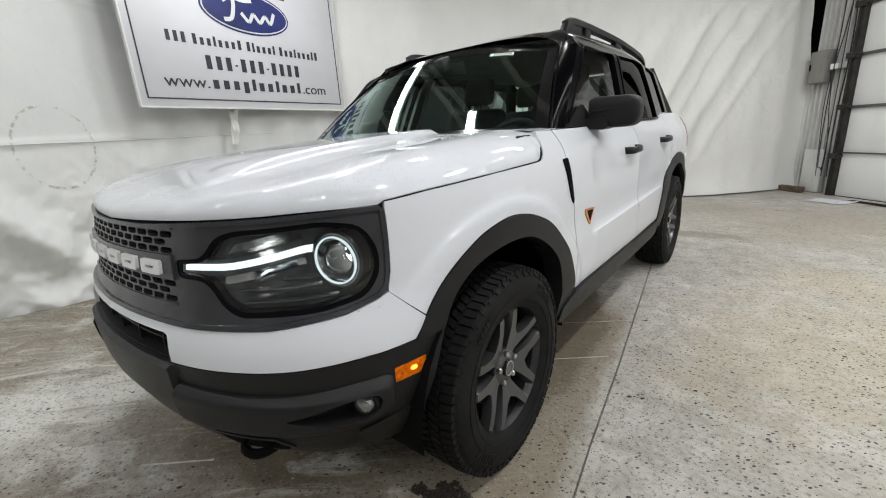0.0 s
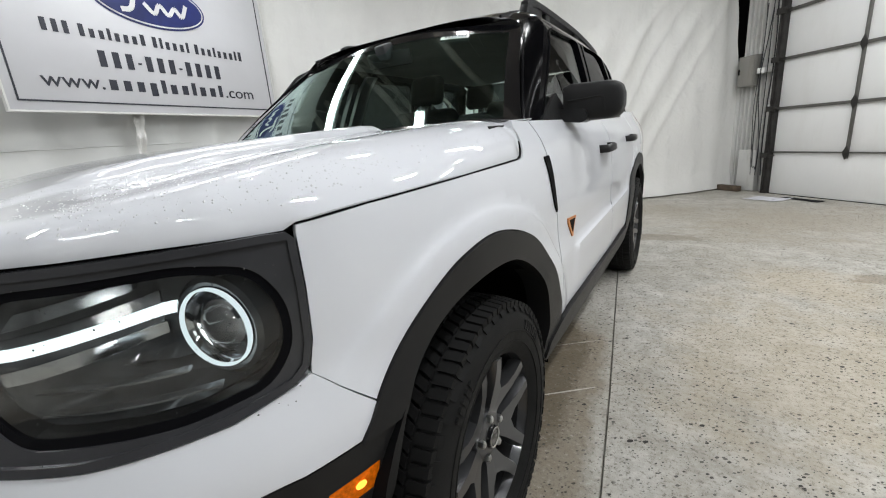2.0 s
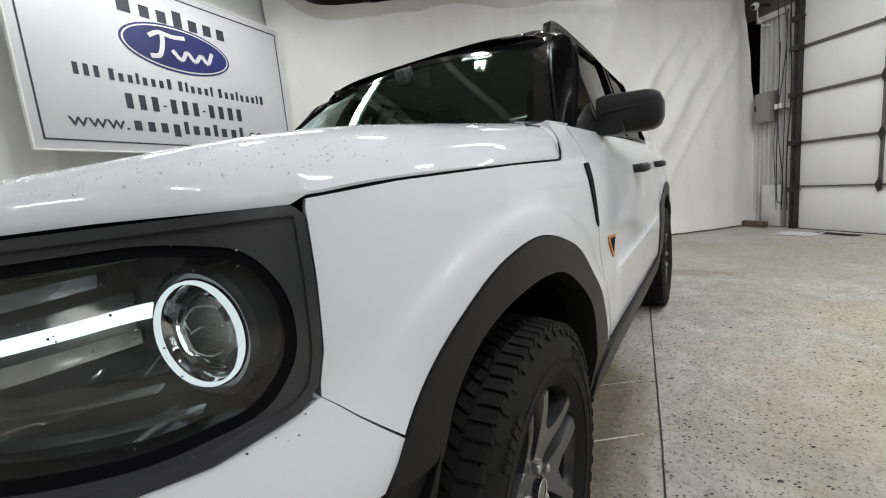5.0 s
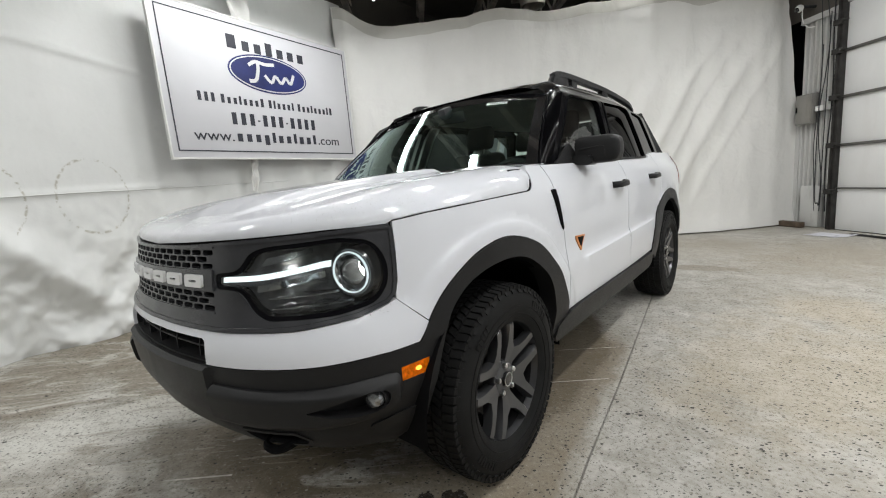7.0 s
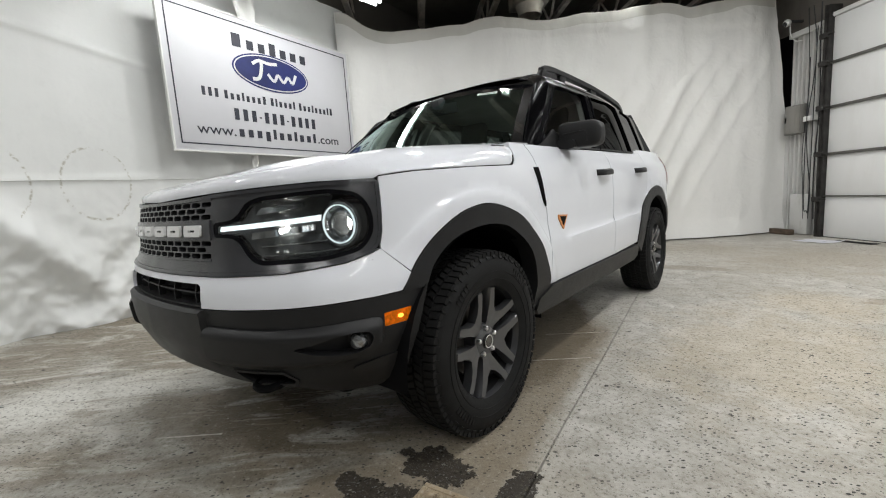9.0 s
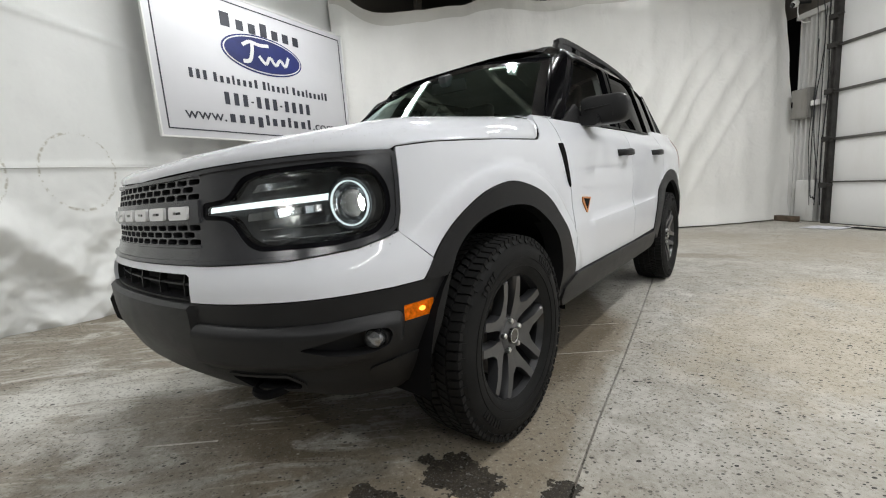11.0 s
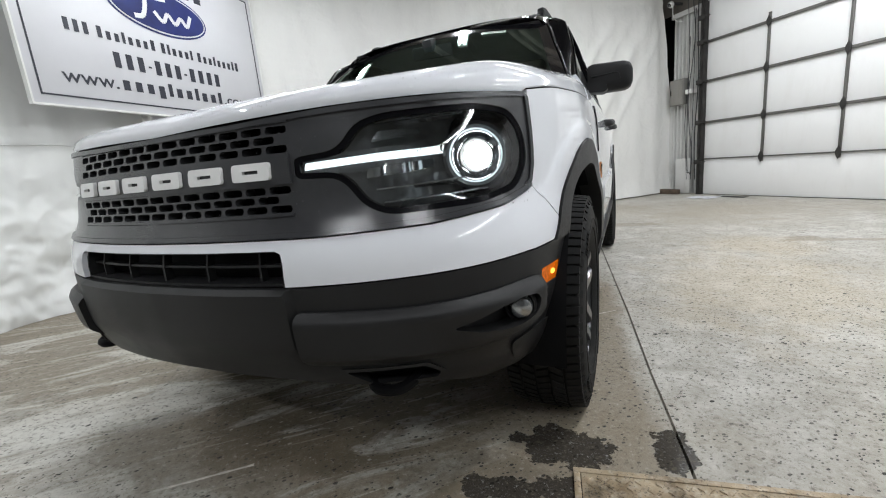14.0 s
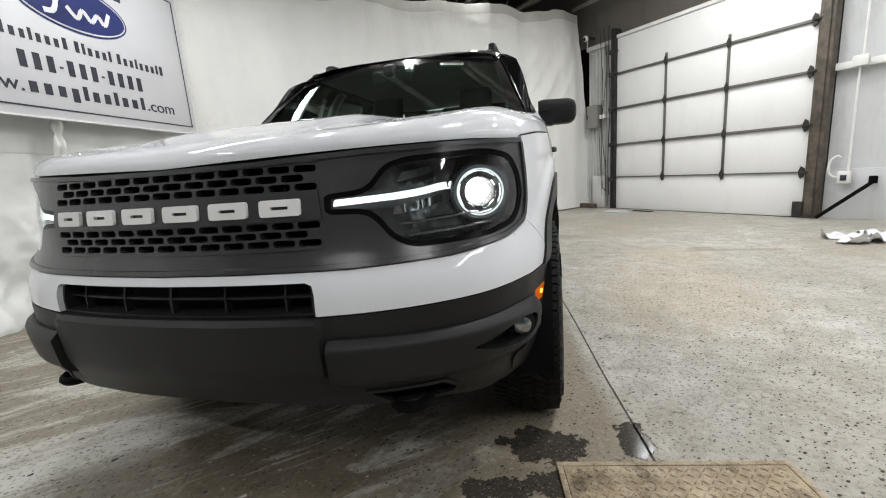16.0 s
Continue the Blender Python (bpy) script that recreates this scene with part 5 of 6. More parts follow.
for surface, own in ((side_glass, 0), (far_glass, 1)):
    bm = bmesh.new()
    patch(bm, FRAME, surface, 0.035, [w[1] for w in WINDOWS], 0.03)
    fr = part("side_frame", bm, SATIN, car, "gloss black pillars and window frames")
    frames.append(fr)
    for name, loop, mt in WINDOWS:
        bm = bmesh.new()
        patch(bm, loop, surface, 0.06, (), 0, -0.012)
        pane = part(name, bm, mt, fr, "clear side glass" if mt is SIDE_GLASS else "dark tinted side glass")
        pane.visible_shadow = False
    # belt moulding, window seals and pillar seam
    bm = bmesh.new()
    patch(bm, [(0.70, 1.172), (1.42, 1.180), (1.42, 1.190), (0.70, 1.183)], surface, 0.05, (), 0.01, 0.004)
    patch(bm, [(1.44, 1.182), (2.24, 1.190), (2.24, 1.200), (1.44, 1.192)], surface, 0.05, (), 0.01, 0.004)
    part("belt_seal", bm, PLASTIC, fr)
    for name, loop, mt in WINDOWS[:2]:
        inner = [(p[0], p[1]) for p in loop]
        c = np.mean(np.array(inner), 0)
        outer = [(c[0] + (a - c[0]) * 1.05, c[1] + (b - c[1]) * 1.07) for a, b in inner]
        bm = bmesh.new()
        patch(bm, outer, surface, 0.05, [inner], 0.008, 0.004)
        part("window_seal", bm, SATIN, fr)


def screen(i, j, off=0.0):
    u = 2 * i - 1
    x = u * lerp(0.815, 0.645, j)
    y = lerp(0.405 + 0.085 * u * u, 0.945 + 0.03 * u * u, j) - 0.018 * math.sin(math.pi * j)
    z = lerp(1.165, 1.628 - 0.065 * u * u, j)
    return Vector((x, y - off * 0.66, z + off * 0.75))


bm = bmesh.new()
grid(bm, 30, 16, screen)
windshield = part("windshield", bm, GLASS, car, "clear raked windscreen")
windshield.visible_shadow = False
bm = bmesh.new()
grid(bm, 30, 1, lambda i, j: screen(i, lerp(0.905, 1.0, j), 0.003))
grid(bm, 30, 1, lambda i, j: screen(i, lerp(0.0, 0.05, j), 0.003))
for a, b in ((0.0, 0.035), (0.965, 1.0)):
    grid(bm, 1, 14, lambda i, j: screen(lerp(a, b, i), lerp(0.05, 0.905, j), 0.003))
part("black_border", bm, GLOSSY, windshield, "black printed glass border")
bm = bmesh.new()
grid(bm, 8, 2, lambda i, j: screen(lerp(0.735, 0.835, i), lerp(0.852, 0.888, j), 0.006))
sticker = part("glass_tag", bm, TAG, windshield, "small pale green tag with dark bars")
bm = bmesh.new()
for k in range(7):
    grid(bm, 1, 1, lambda i, j: screen(lerp(0.752 + 0.0115 * k, 0.759 + 0.0115 * k, i), lerp(0.860, 0.880, j), 0.009))
part("tag_bars", bm, INK, windshield, smooth=False)
for sg in (1, -1):
    bm = bmesh.new()

    def pillar(i, j):
        a = screen(1.0 if sg > 0 else 0.0, j)
        y, z = lerp(0.60, 1.035, j) - 0.0 * j, lerp(1.168, 1.604, j)
        y = float(np.interp(z, [p[1] for p in FRAME[:5]], [p[0] for p in FRAME[:5]]))
        b = Vector((sg * half_width(y, z), y, z))
        p = a.lerp(b, i)
        return p + Vector((sg * 0.55, -0.7, 0.1)).normalized() * 0.009 * math.sin(math.pi * i)
    grid(bm, 8, 16, pillar)
    part("a_pillar", bm, PILLAR, car, "gloss black windscreen pillar")
    bm = bmesh.new()
    tube(bm, [pillar(0.12, j / 12) + Vector((sg * 0.002, -0.004, 0)) for j in range(13)], 0.005, 6)
    part("pillar_seal", bm, SATIN, car)

roof_z = curve([(0.92, 1.632), (1.05, 1.668), (1.25, 1.693), (1.6, 1.708), (2.1, 1.712), (2.6, 1.70), (2.95, 1.672), (3.12, 1.63)])


def roof(i, j):
    u = 2 * i - 1
    y = lerp(0.945 + 0.03 * u * u, 3.10, j)
    z_edge = lerp(1.563, 1.612, ease(0.0, 0.06, j)) - 0.05 * ease(0.75, 1.0, j)
    w = max(0.60, half_width(max(y, 1.0), 1.612))
    w = lerp(0.645, w, ease(0.0, 0.06, j))
    c = roof_z(y)
    x = w * math.sin(u * math.pi / 2)
    k = abs(x) / w
    return Vector((x, y, z_edge + (c - z_edge) * (max(0.0, 1 - k ** 4.0)) ** 0.62))


bm = bmesh.new()
grid(bm, 40, 60, roof)
part("roof", bm, GLOSSY, car, "gloss black roof", sharp=60)
bm = bmesh.new()
grid(bm, 20, 10, lambda i, j: Vector(((2 * i - 1) * lerp(0.60, 0.74, 1 - j), lerp(3.08, 3.30, 1 - j), lerp(1.62, 1.225, 1 - j))))
part("rear_glass", bm, PRIVACY, car, "dark tinted rear glass")
for sg in (1, -1):
    bm = bmesh.new()
    path = spline([(0.575, 1.17, 1.640), (0.577, 1.20, 1.690), (0.578, 1.26, 1.724), (0.580, 1.50, 1.733), (0.58, 2.1, 1.724), (0.57, 2.6, 1.698), (0.56, 2.80, 1.676), (0.55, 2.92, 1.640)], 8)
    prof = [(-0.020, -0.022), (-0.018, 0.010), (-0.008, 0.016), (0.010, 0.016), (0.020, 0.008), (0.022, -0.022)]
    vs = [[bm.verts.new((sg * (x + a), y, z + b)) for a, b in prof] for x, y, z in path]
    for a, b in zip(vs, vs[1:]):
        for k in range(6):
            bm.faces.new((a[k], a[(k + 1) % 6], b[(k + 1) % 6], b[k]))
    bm.faces.new(vs[0])
    bm.faces.new(vs[-1])
    rail = part("roof_rail", bm, PLASTIC, car, "raised black roof rail")
    for y0, y1 in ((1.20, 1.40), (1.46, 1.54), (2.02, 2.14)):
        bm = bmesh.new()
        box(bm, sg * 0.578 - 0.019, sg * 0.578 + 0.019, y0, y1, 1.62, 1.722 if y0 < 2.5 else 1.70, 0.006)
        part("rail_foot", bm, PLASTIC, rail)
    bm = bmesh.new()
    tube(bm, [roof(0.5 + sg * 0.335, j / 30) + Vector((0, 0, 0.002)) for j in range(0, 31)], 0.007, 6)
    part("roof_ditch", bm, PLASTIC, car)

# --- mirrors ---
for sg in (1, -1):
    ob = new("door_mirror")
    ob.parent = car
    tagged(ob, "matt black door mirror")

    def shell(i, j):
        """i round the section, j from the inner to the outer end."""
        q = 2 * math.pi * i
        e = 0.42
        c, s = math.cos(q), math.sin(q)
        cx, cz = math.copysign(abs(c) ** e, c), math.copysign(abs(s) ** e, s)
        k = math.sqrt(max(0.0, 1 - max(0.0, (j - 0.72) / 0.28) ** 2.6)) * (0.9 + 0.1 * ease(0, 0.15, j))
        hx = lerp(0.052, 0.060, j) * (0.55 + 0.45 * k)
        hz = lerp(0.070, 0.066, j) * (0.40 + 0.60 * k) * (0.94 + 0.06 * ease(0, 0.1, j))
        x = lerp(0.862, 1.066, j)
        return Vector((sg * x, 0.855 + cx * hx + 0.03 * j, 1.226 + cz * hz))
    bm = bmesh.new()
    vs = grid(bm, 36, 22, shell, True)
    bm.faces.new([r[0] for r in vs])
    bm.faces.new([r[-1] for r in vs])
    part("shell", bm, PLASTIC, ob, sharp=45)
    bm = bmesh.new()
    line = [(0.880, 1.232), (0.95, 1.236), (0.985, 1.240), (1.0, 1.236), (1.006, 1.222), (1.008, 1.19)]
    tube(bm, [(sg * x, 0.799 + 0.03 * (x - .868) / .19, z) for x, z in spline(line, 5)], 0.0035, 6)
    part("shell_line", bm, PLASTIC, ob)
    bm = bmesh.new()
    prism(bm, rounded([(0.80, 1.168), (0.80, 1.205), (0.90, 1.205), (0.945, 1.200), (0.955, 1.162), (0.93, 1.152)], 0.008), lambda a, b, c: Vector((sg * a, c, b)), 0.788, 0.885)
    part("arm", bm, PLASTIC, ob, "black mirror arm", sharp=40)
    bm = bmesh.new()
    patch(bm, rounded([(0.62, 1.172), (0.88, 1.172), (0.86, 1.20), (0.80, 1.27), (0.74, 1.235)], 0.01), side_glass if sg > 0 else far_glass, 0.04, (), 0.012, 0.010)
    part("sail_panel", bm, PLASTIC, ob)
    bm = bmesh.new()
    prism(bm, rounded([(0.885, 1.168), (1.035, 1.170), (1.035, 1.265), (0.885, 1.268)], 0.02), lambda a, b, c: Vector((sg * a, c, b)), 0.918, 0.921)
    part("mirror_glass", bm, CHROME, ob)

# --- wheels ---
def tyre_profile():
    return [(0.222, -0.098), (0.236, -0.108), (0.262, -0.119), (0.300, -0.121), (0.330, -0.113), (0.350, -0.102), (0.3585, -0.088), (0.3600, -0.05), (0.3605, 0.0), (0.3600, 0.05), (0.3585, 0.088), (0.350, 0.102), (0.330, 0.113), (0.300, 0.121), (0.262, 0.119), (0.236, 0.108), (0.222, 0.098)]


def wheel():
    """Axis along local x, outer face towards +x, centred on the tyre."""
    ob = new("wheel")
    ob.parent = car

    def f(x, y, h):
        return Vector((h, x, y))
    bm = bmesh.new()
    lathe(bm, tyre_profile(), 96, f)
    tyre = part("tyre", bm, RUBBER, ob, "black all-terrain tyre", sharp=50)
    bm = bmesh.new()
    for k in range(80):
        a = 2 * math.pi * k / 80
        for h0, h1, da, r0, r1, skew in ((-0.108, -0.068, 0.0, 0.350, 0.3675, 0.005), (-0.060, -0.026, 0.5, 0.354, 0.369, 0.018), (-0.018, 0.018, 0.0, 0.354, 0.369, -0.018), (0.026, 0.060, 0.5, 0.354, 0.369, 0.018), (0.068, 0.108, 0.0, 0.350, 0.3675, -0.005)):
            w = 0.74 * math.pi / 80
            c = a + da * 2 * math.pi / 80
            ring = []
            for rr, ww in ((r0, w * 1.08), (r1, w)):
                for hh, sk in ((h0, -skew), (h1, skew)):
                    for q in (-ww, ww):
                        drop = 0.006 if abs(hh) > 0.09 else 0.0
                        ring.append(bm.verts.new(f((rr - drop) * math.cos(c + q + sk), (rr - drop) * math.sin(c + q + sk), hh)))
            for fc in ((4, 5, 7, 6), (0, 1, 5, 4), (2, 6, 7, 3), (0, 4, 6, 2), (1, 3, 7, 5)):
                bm.faces.new([ring[i] for i in fc])
    # shoulder lugs running onto the sidewall
    for k in range(48):
        a = 2 * math.pi * (k + 0.25) / 48
        for sgn in (1, -1):
            ring = []
            for rr, hh in ((0.356, 0.098), (0.334, 0.1125)):
                for q in (-0.042, 0.022):
                    for up in (0.0, 0.0035):
                        ring.append(bm.verts.new(f((rr + up * 0.6) * math.cos(a + q), (rr + up * 0.6) * math.sin(a + q), sgn * (hh + up))))
            for fc in ((1, 3, 7, 5), (0, 1, 5, 4), (2, 6, 7, 3), (0, 2, 3, 1), (4, 5, 7, 6)):
                bm.faces.new([ring[i] for i in fc])
    tagged(part("tread", bm, RUBBER, ob, "blocky tyre tread", smooth=False), kind="stuff")
    bm = bmesh.new()
    for r, h in ((0.285, 0.1212), (0.256, 0.1175)):
        lathe(bm, [(r - 0.002, h - 0.004), (r - 0.0015, h + 0.0012), (r + 0.0015, h + 0.0012), (r + 0.002, h - 0.004)], 96, f)
    # raised lettering of the sidewall as plain bars
    for base, count in ((0.6, 7), (3.7, 7), (2.1, 5), (5.2, 5)):
        for k in range(count):
            a = base + 0.062 * k
            ring = [bm.verts.new(f(rr * math.cos(a + q), rr * math.sin(a + q), hh)) for hh in (0.117, 0.1228) for rr, q in ((0.290, 0.0), (0.290, 0.044), (0.316, 0.040), (0.316, 0.004))]
            for fc in ((4, 5, 6, 7), (0, 1, 5, 4), (1, 2, 6, 5), (2, 3, 7, 6), (3, 0, 4, 7)):
                bm.faces.new([ring[i] for i in fc])
    part("sidewall_rib", bm, RUBBER, ob)
    bm = bmesh.new()
    lathe(bm, [(0.219, 0.070), (0.226, 0.092), (0.230, 0.102), (0.240, 0.106), (0.245, 0.102), (0.238, 0.090), (0.228, 0.072)], 72, f, True)
    rim = part("rim", bm, ALLOY, ob, "dark grey alloy rim", sharp=40)
    # inside of the rim gets the shade behind the spokes as colour
    bm = bmesh.new()
    lathe(bm, [(0.212, -0.10), (0.214, 0.02), (0.2185, 0.069), (0.226, 0.069), (0.220, -0.10)], 72, f, True)
    part("barrel", bm, BARREL, ob, "inside of the rim, coloured dark as shaded")
    # five forked spokes
    for k in range(5):
        bm = bmesh.new()
        a0 = 2 * math.pi * k / 5 + math.radians(58)

        def sp(u, v, h):
            """u outwards, v sideways."""
            c, s = math.cos(a0), math.sin(a0)
            dish = 0.068 + 0.032 * ease(0.03, 0.215, math.hypot(u, v))
            return f(u * c - v * s, u * s + v * c, dish + h)
        for sgn in (1, -1):
            top = [(0.030, 0.0), (0.048, sgn * 0.026), (0.0684, sgn * 0.0255), (0.1025, sgn * 0.0461), (0.1349, sgn * 0.0696), (0.1747, sgn * 0.0998), (0.1937, sgn * 0.1111), (0.2070, sgn * 0.0830), (0.170, sgn * 0.053), (0.140, sgn * 0.024), (0.124, 0.0)]
            low = [bm.verts.new(sp(u, v * 1.04, -0.040)) for u, v in top]
            mid = [bm.verts.new(sp(u, v, -0.009)) for u, v in top]
            cen = np.mean(np.array(top), 0)
            face = [bm.verts.new(sp(lerp(cen[0], u, 0.96), lerp(cen[1], v, 0.82) if abs(v) > 1e-6 else 0.0, 0.0)) for u, v in top]
            n = len(top)
            for i in range(n):
                j = (i + 1) % n
                bm.faces.new((low[i], low[j], mid[j], mid[i]))
                bm.faces.new((mid[i], mid[j], face[j], face[i]))
            bm.faces.new(face)
            bm.faces.new(low)
        part("spoke", bm, ALLOY, ob, "forked dark grey spoke", sharp=25)
    bm = bmesh.new()
    lathe(bm, [(0.0, 0.079), (0.050, 0.078), (0.068, 0.068), (0.074, 0.03), (0.074, 0.0)], 40, f)
    part("hub", bm, ALLOY, ob)
    bm = bmesh.new()
    lathe(bm, [(0.0, 0.0885), (0.022, 0.0885), (0.024, 0.0865), (0.0255, 0.090), (0.0285, 0.090), (0.031, 0.080)], 32, f)
    part("centre_cap", bm, GLOSSY, ob, "black centre cap with a pale rim")
    bm = bmesh.new()
    lathe(bm, [(0.0225, 0.0895), (0.0265, 0.0912), (0.0285, 0.0885)], 32, f)
    part("cap_ring", bm, STEEL, ob)
    for k in range(5):
        a = 2 * math.pi * k / 5 + math.radians(94)
        bm = bmesh.new()
        m = Matrix.Translation(f(0.054 * math.cos(a), 0.054 * math.sin(a), 0.0))
        lathe(bm, [(0.0, 0.089), (0.007, 0.0885), (0.0105, 0.085), (0.011, 0.065)], 6, lambda x, y, h: m @ f(x, y, h))
        part("lug_nut", bm, STEEL, ob, "bright lug nut", sharp=30)
    bm = bmesh.new()
    lathe(bm, [(0.05, 0.02), (0.150, 0.02), (0.152, 0.015), (0.152, 0.0), (0.05, 0.0)], 48, f)
    part("brake_disc", bm, BRAKE, ob, "worn cast-iron brake disc")
    bm = bmesh.new()
    lathe(bm, [(0.0, -0.01), (0.21, -0.01)], 40, f)
    part("back_plate", bm, DARK, ob)
    bm = bmesh.new()
    box(bm, 0.0, 0.04, 0.09, 0.165, -0.06, 0.06, 0.012)
    part("brake_caliper", bm, DARK, ob)
    return ob


w0 = wheel()
STEER = 0.0
w0.matrix_basis = pose(0.812, 0, 0.3675, 0, 0, STEER)
for sg, y, spin in ((-1, 0.0, 30), (1, 2.67, 33), (-1, 2.67, 50)):
    copy_thing(w0, pose(sg * 0.812, y, 0.3675, spin, 0, 0 if sg > 0 else 180))

# --- inside the car ---
bm = bmesh.new()
grid(bm, 24, 8, lambda i, j: Vector(((2 * i - 1) * 0.76, lerp(0.47 + 0.06 * (2 * i - 1) ** 2, 0.95, j), lerp(1.145, 1.10, j) + 0.03 * math.sin(math.pi * j) - 0.25 * ease(0.85, 1.0, j))))
part("dashboard", bm, TRIM, car, "dark dashboard")
bm = bmesh.new()
lathe(bm, [(0.170, -0.012), (0.182, -0.016), (0.194, -0.012), (0.198, 0.0), (0.194, 0.012), (0.182, 0.016), (0.170, 0.012), (0.166, 0.0)], 40, lambda x, y, h: pose(0.37, 0.98, 1.06, 68, 0, 0) @ Vector((x, y, h)), True)
box(bm, -0.17, 0.17, -0.022, 0.022, -0.01, 0.01, 0.006, pose(0.37, 0.98, 1.06, 68, 0, 0))
box(bm, -0.05, 0.05, -0.05, 0.05, -0.02, 0.02, 0.015, pose(0.37, 0.98, 1.06, 68, 0, 0))
part("steering_wheel", bm, TRIM, car, "dark steering wheel")


def seat(x, y, wide):
    ob = new("seat")
    ob.parent = car
    tagged(ob, "dark grey cloth car seat")
    bm = bmesh.new()
    box(bm, x - wide / 2, x + wide / 2, y - 0.28, y + 0.26, 0.62, 0.80, 0.05, seg=3)
    part("cushion", bm, CLOTH, ob)
    bm = bmesh.new()
    box(bm, -wide / 2, wide / 2, -0.06, 0.07, 0.0, 0.62, 0.05, pose(x, y + 0.25, 0.74, -14, 0, 0), seg=3)
    part("backrest", bm, CLOTH, ob)
    for hx in ((0,) if wide < 0.8 else (-0.4, 0.0, 0.4)):
        bm = bmesh.new()
        box(bm, -0.13, 0.13, -0.045, 0.05, 0.66, 0.86, 0.045, pose(x + hx, y + 0.25, 0.74, -14, 0, 0), seg=3)
        part("headrest", bm, CLOTH, ob)
        bm = bmesh.new()
        for dx in (-0.05, 0.05):
            tube(bm, [pose(x + hx, y + 0.25, 0.74, -14, 0, 0) @ Vector((dx, 0, z)) for z in (0.58, 0.68)], 0.007, 6)
        part("headrest_post", bm, STEEL, ob)


seat(0.37, 1.35, 0.50)
seat(-0.37, 1.35, 0.50)
seat(0.0, 2.25, 1.25)
bm = bmesh.new()
grid(bm, 12, 12, lambda i, j: Vector(((2 * i - 1) * 0.60, lerp(1.02, 3.0, j), 1.60 + 0.03 * math.cos((2 * i - 1) * 1.4))))
part("headliner", bm, HEADLINER, car, "pale headliner")
for sg in (1, -1):
    bm = bmesh.new()
    grid(bm, 20, 6, lambda i, j: Vector((sg * 0.80, lerp(0.60, 3.2, i), lerp(0.40, 1.16, j))))
    part("door_lining", bm, TRIM, car)
    for y0, y1, z0, z1 in ((1.36, 1.54, 1.16, 1.59), (2.14, 2.30, 1.18, 1.58)):
        bm = bmesh.new()
        p = [(y0, z0), (y0 + 0.10, z0), (y1 + 0.04, z1), (y1 - 0.06, z1)]
        patch(bm, p, side_glass if sg > 0 else far_glass, 0.1, (), 0.03, -0.035)
        part("pillar_lining", bm, HEADLINER, car, "pale pillar lining")
bm = bmesh.new()
box(bm, -0.12, 0.12, -0.012, 0.012, -0.035, 0.035, 0.012, pose(0.0, 0.90, 1.53, 15, 0, 8))
box(bm, -0.03, 0.03, -0.08, 0.0, 0.0, 0.07, 0.01, pose(0.0, 0.92, 1.54, 20, 0, 0))
part("rear_view_mirror", bm, TRIM, car, "dark rear-view mirror")
bm = bmesh.new()
grid(bm, 24, 3, lambda i, j: Vector(((2 * i - 1) * 0.84, lerp(0.36, 0.46, j) + 0.07 * (2 * i - 1) ** 2, 1.168 - 0.018 * math.sin(math.pi * j) - 0.015)))
part("cowl", bm, PLASTIC, car, "black cowl under the windscreen")
# beads of water on the bonnet and wing
random.seed(5)
spots = []
for k in range(9000):
    i, j = random.uniform(0.05, 0.99), random.uniform(0.25, 0.985)
    p = hood_at(i, j, 1 if random.random() < 0.75 else -1)
    if fold_noise(p.x * 3, p.y * 3, 2.0) < -0.05 and random.random() < 0.8:
        continue
    q = (hood_at(min(1, i + 0.01), j, 1) - hood_at(i - 0.01, j, 1)).cross(hood_at(i, j + 0.01, 1) - hood_at(i, j - 0.01, 1)).normalized()
    q = q if q.z > 0 else -q
    spots.append((p, Vector((math.copysign(q.x, p.x), q.y, q.z)).to_track_quat("Z", "Y").to_matrix()))
points, faces = [], []
for p, m in spots:
    r, e = random.choice((0.0005, 0.0006, 0.0008, 0.001, 0.0013, 0.0018)), random.uniform(0.8, 1.6)
    b = len(points)
    points += [tuple(p + m @ Vector((r * math.cos(q), r * e * math.sin(q), 0))) for q in (math.pi * k / 3 for k in range(6))]
    points += [tuple(p + m @ Vector((0.6 * r * math.cos(q), 0.6 * r * e * math.sin(q), 0.42 * r))) for q in (math.pi * k / 3 for k in range(6))]
    points.append(tuple(p + m @ Vector((0, 0, 0.6 * r))))
    faces += [(b + k, b + (k + 1) % 6, b + 6 + (k + 1) % 6, b + 6 + k) for k in range(6)] + [(b + 6 + k, b + 6 + (k + 1) % 6, b + 12) for k in range(6)]
me = bpy.data.meshes.new("water_film")
me.from_pydata(points, [], faces)
me.shade_smooth()
me.materials.append(WATER)
beads = new("water_film", me)
beads.parent = hood
tagged(beads, "clear beads of water", kind="stuff")

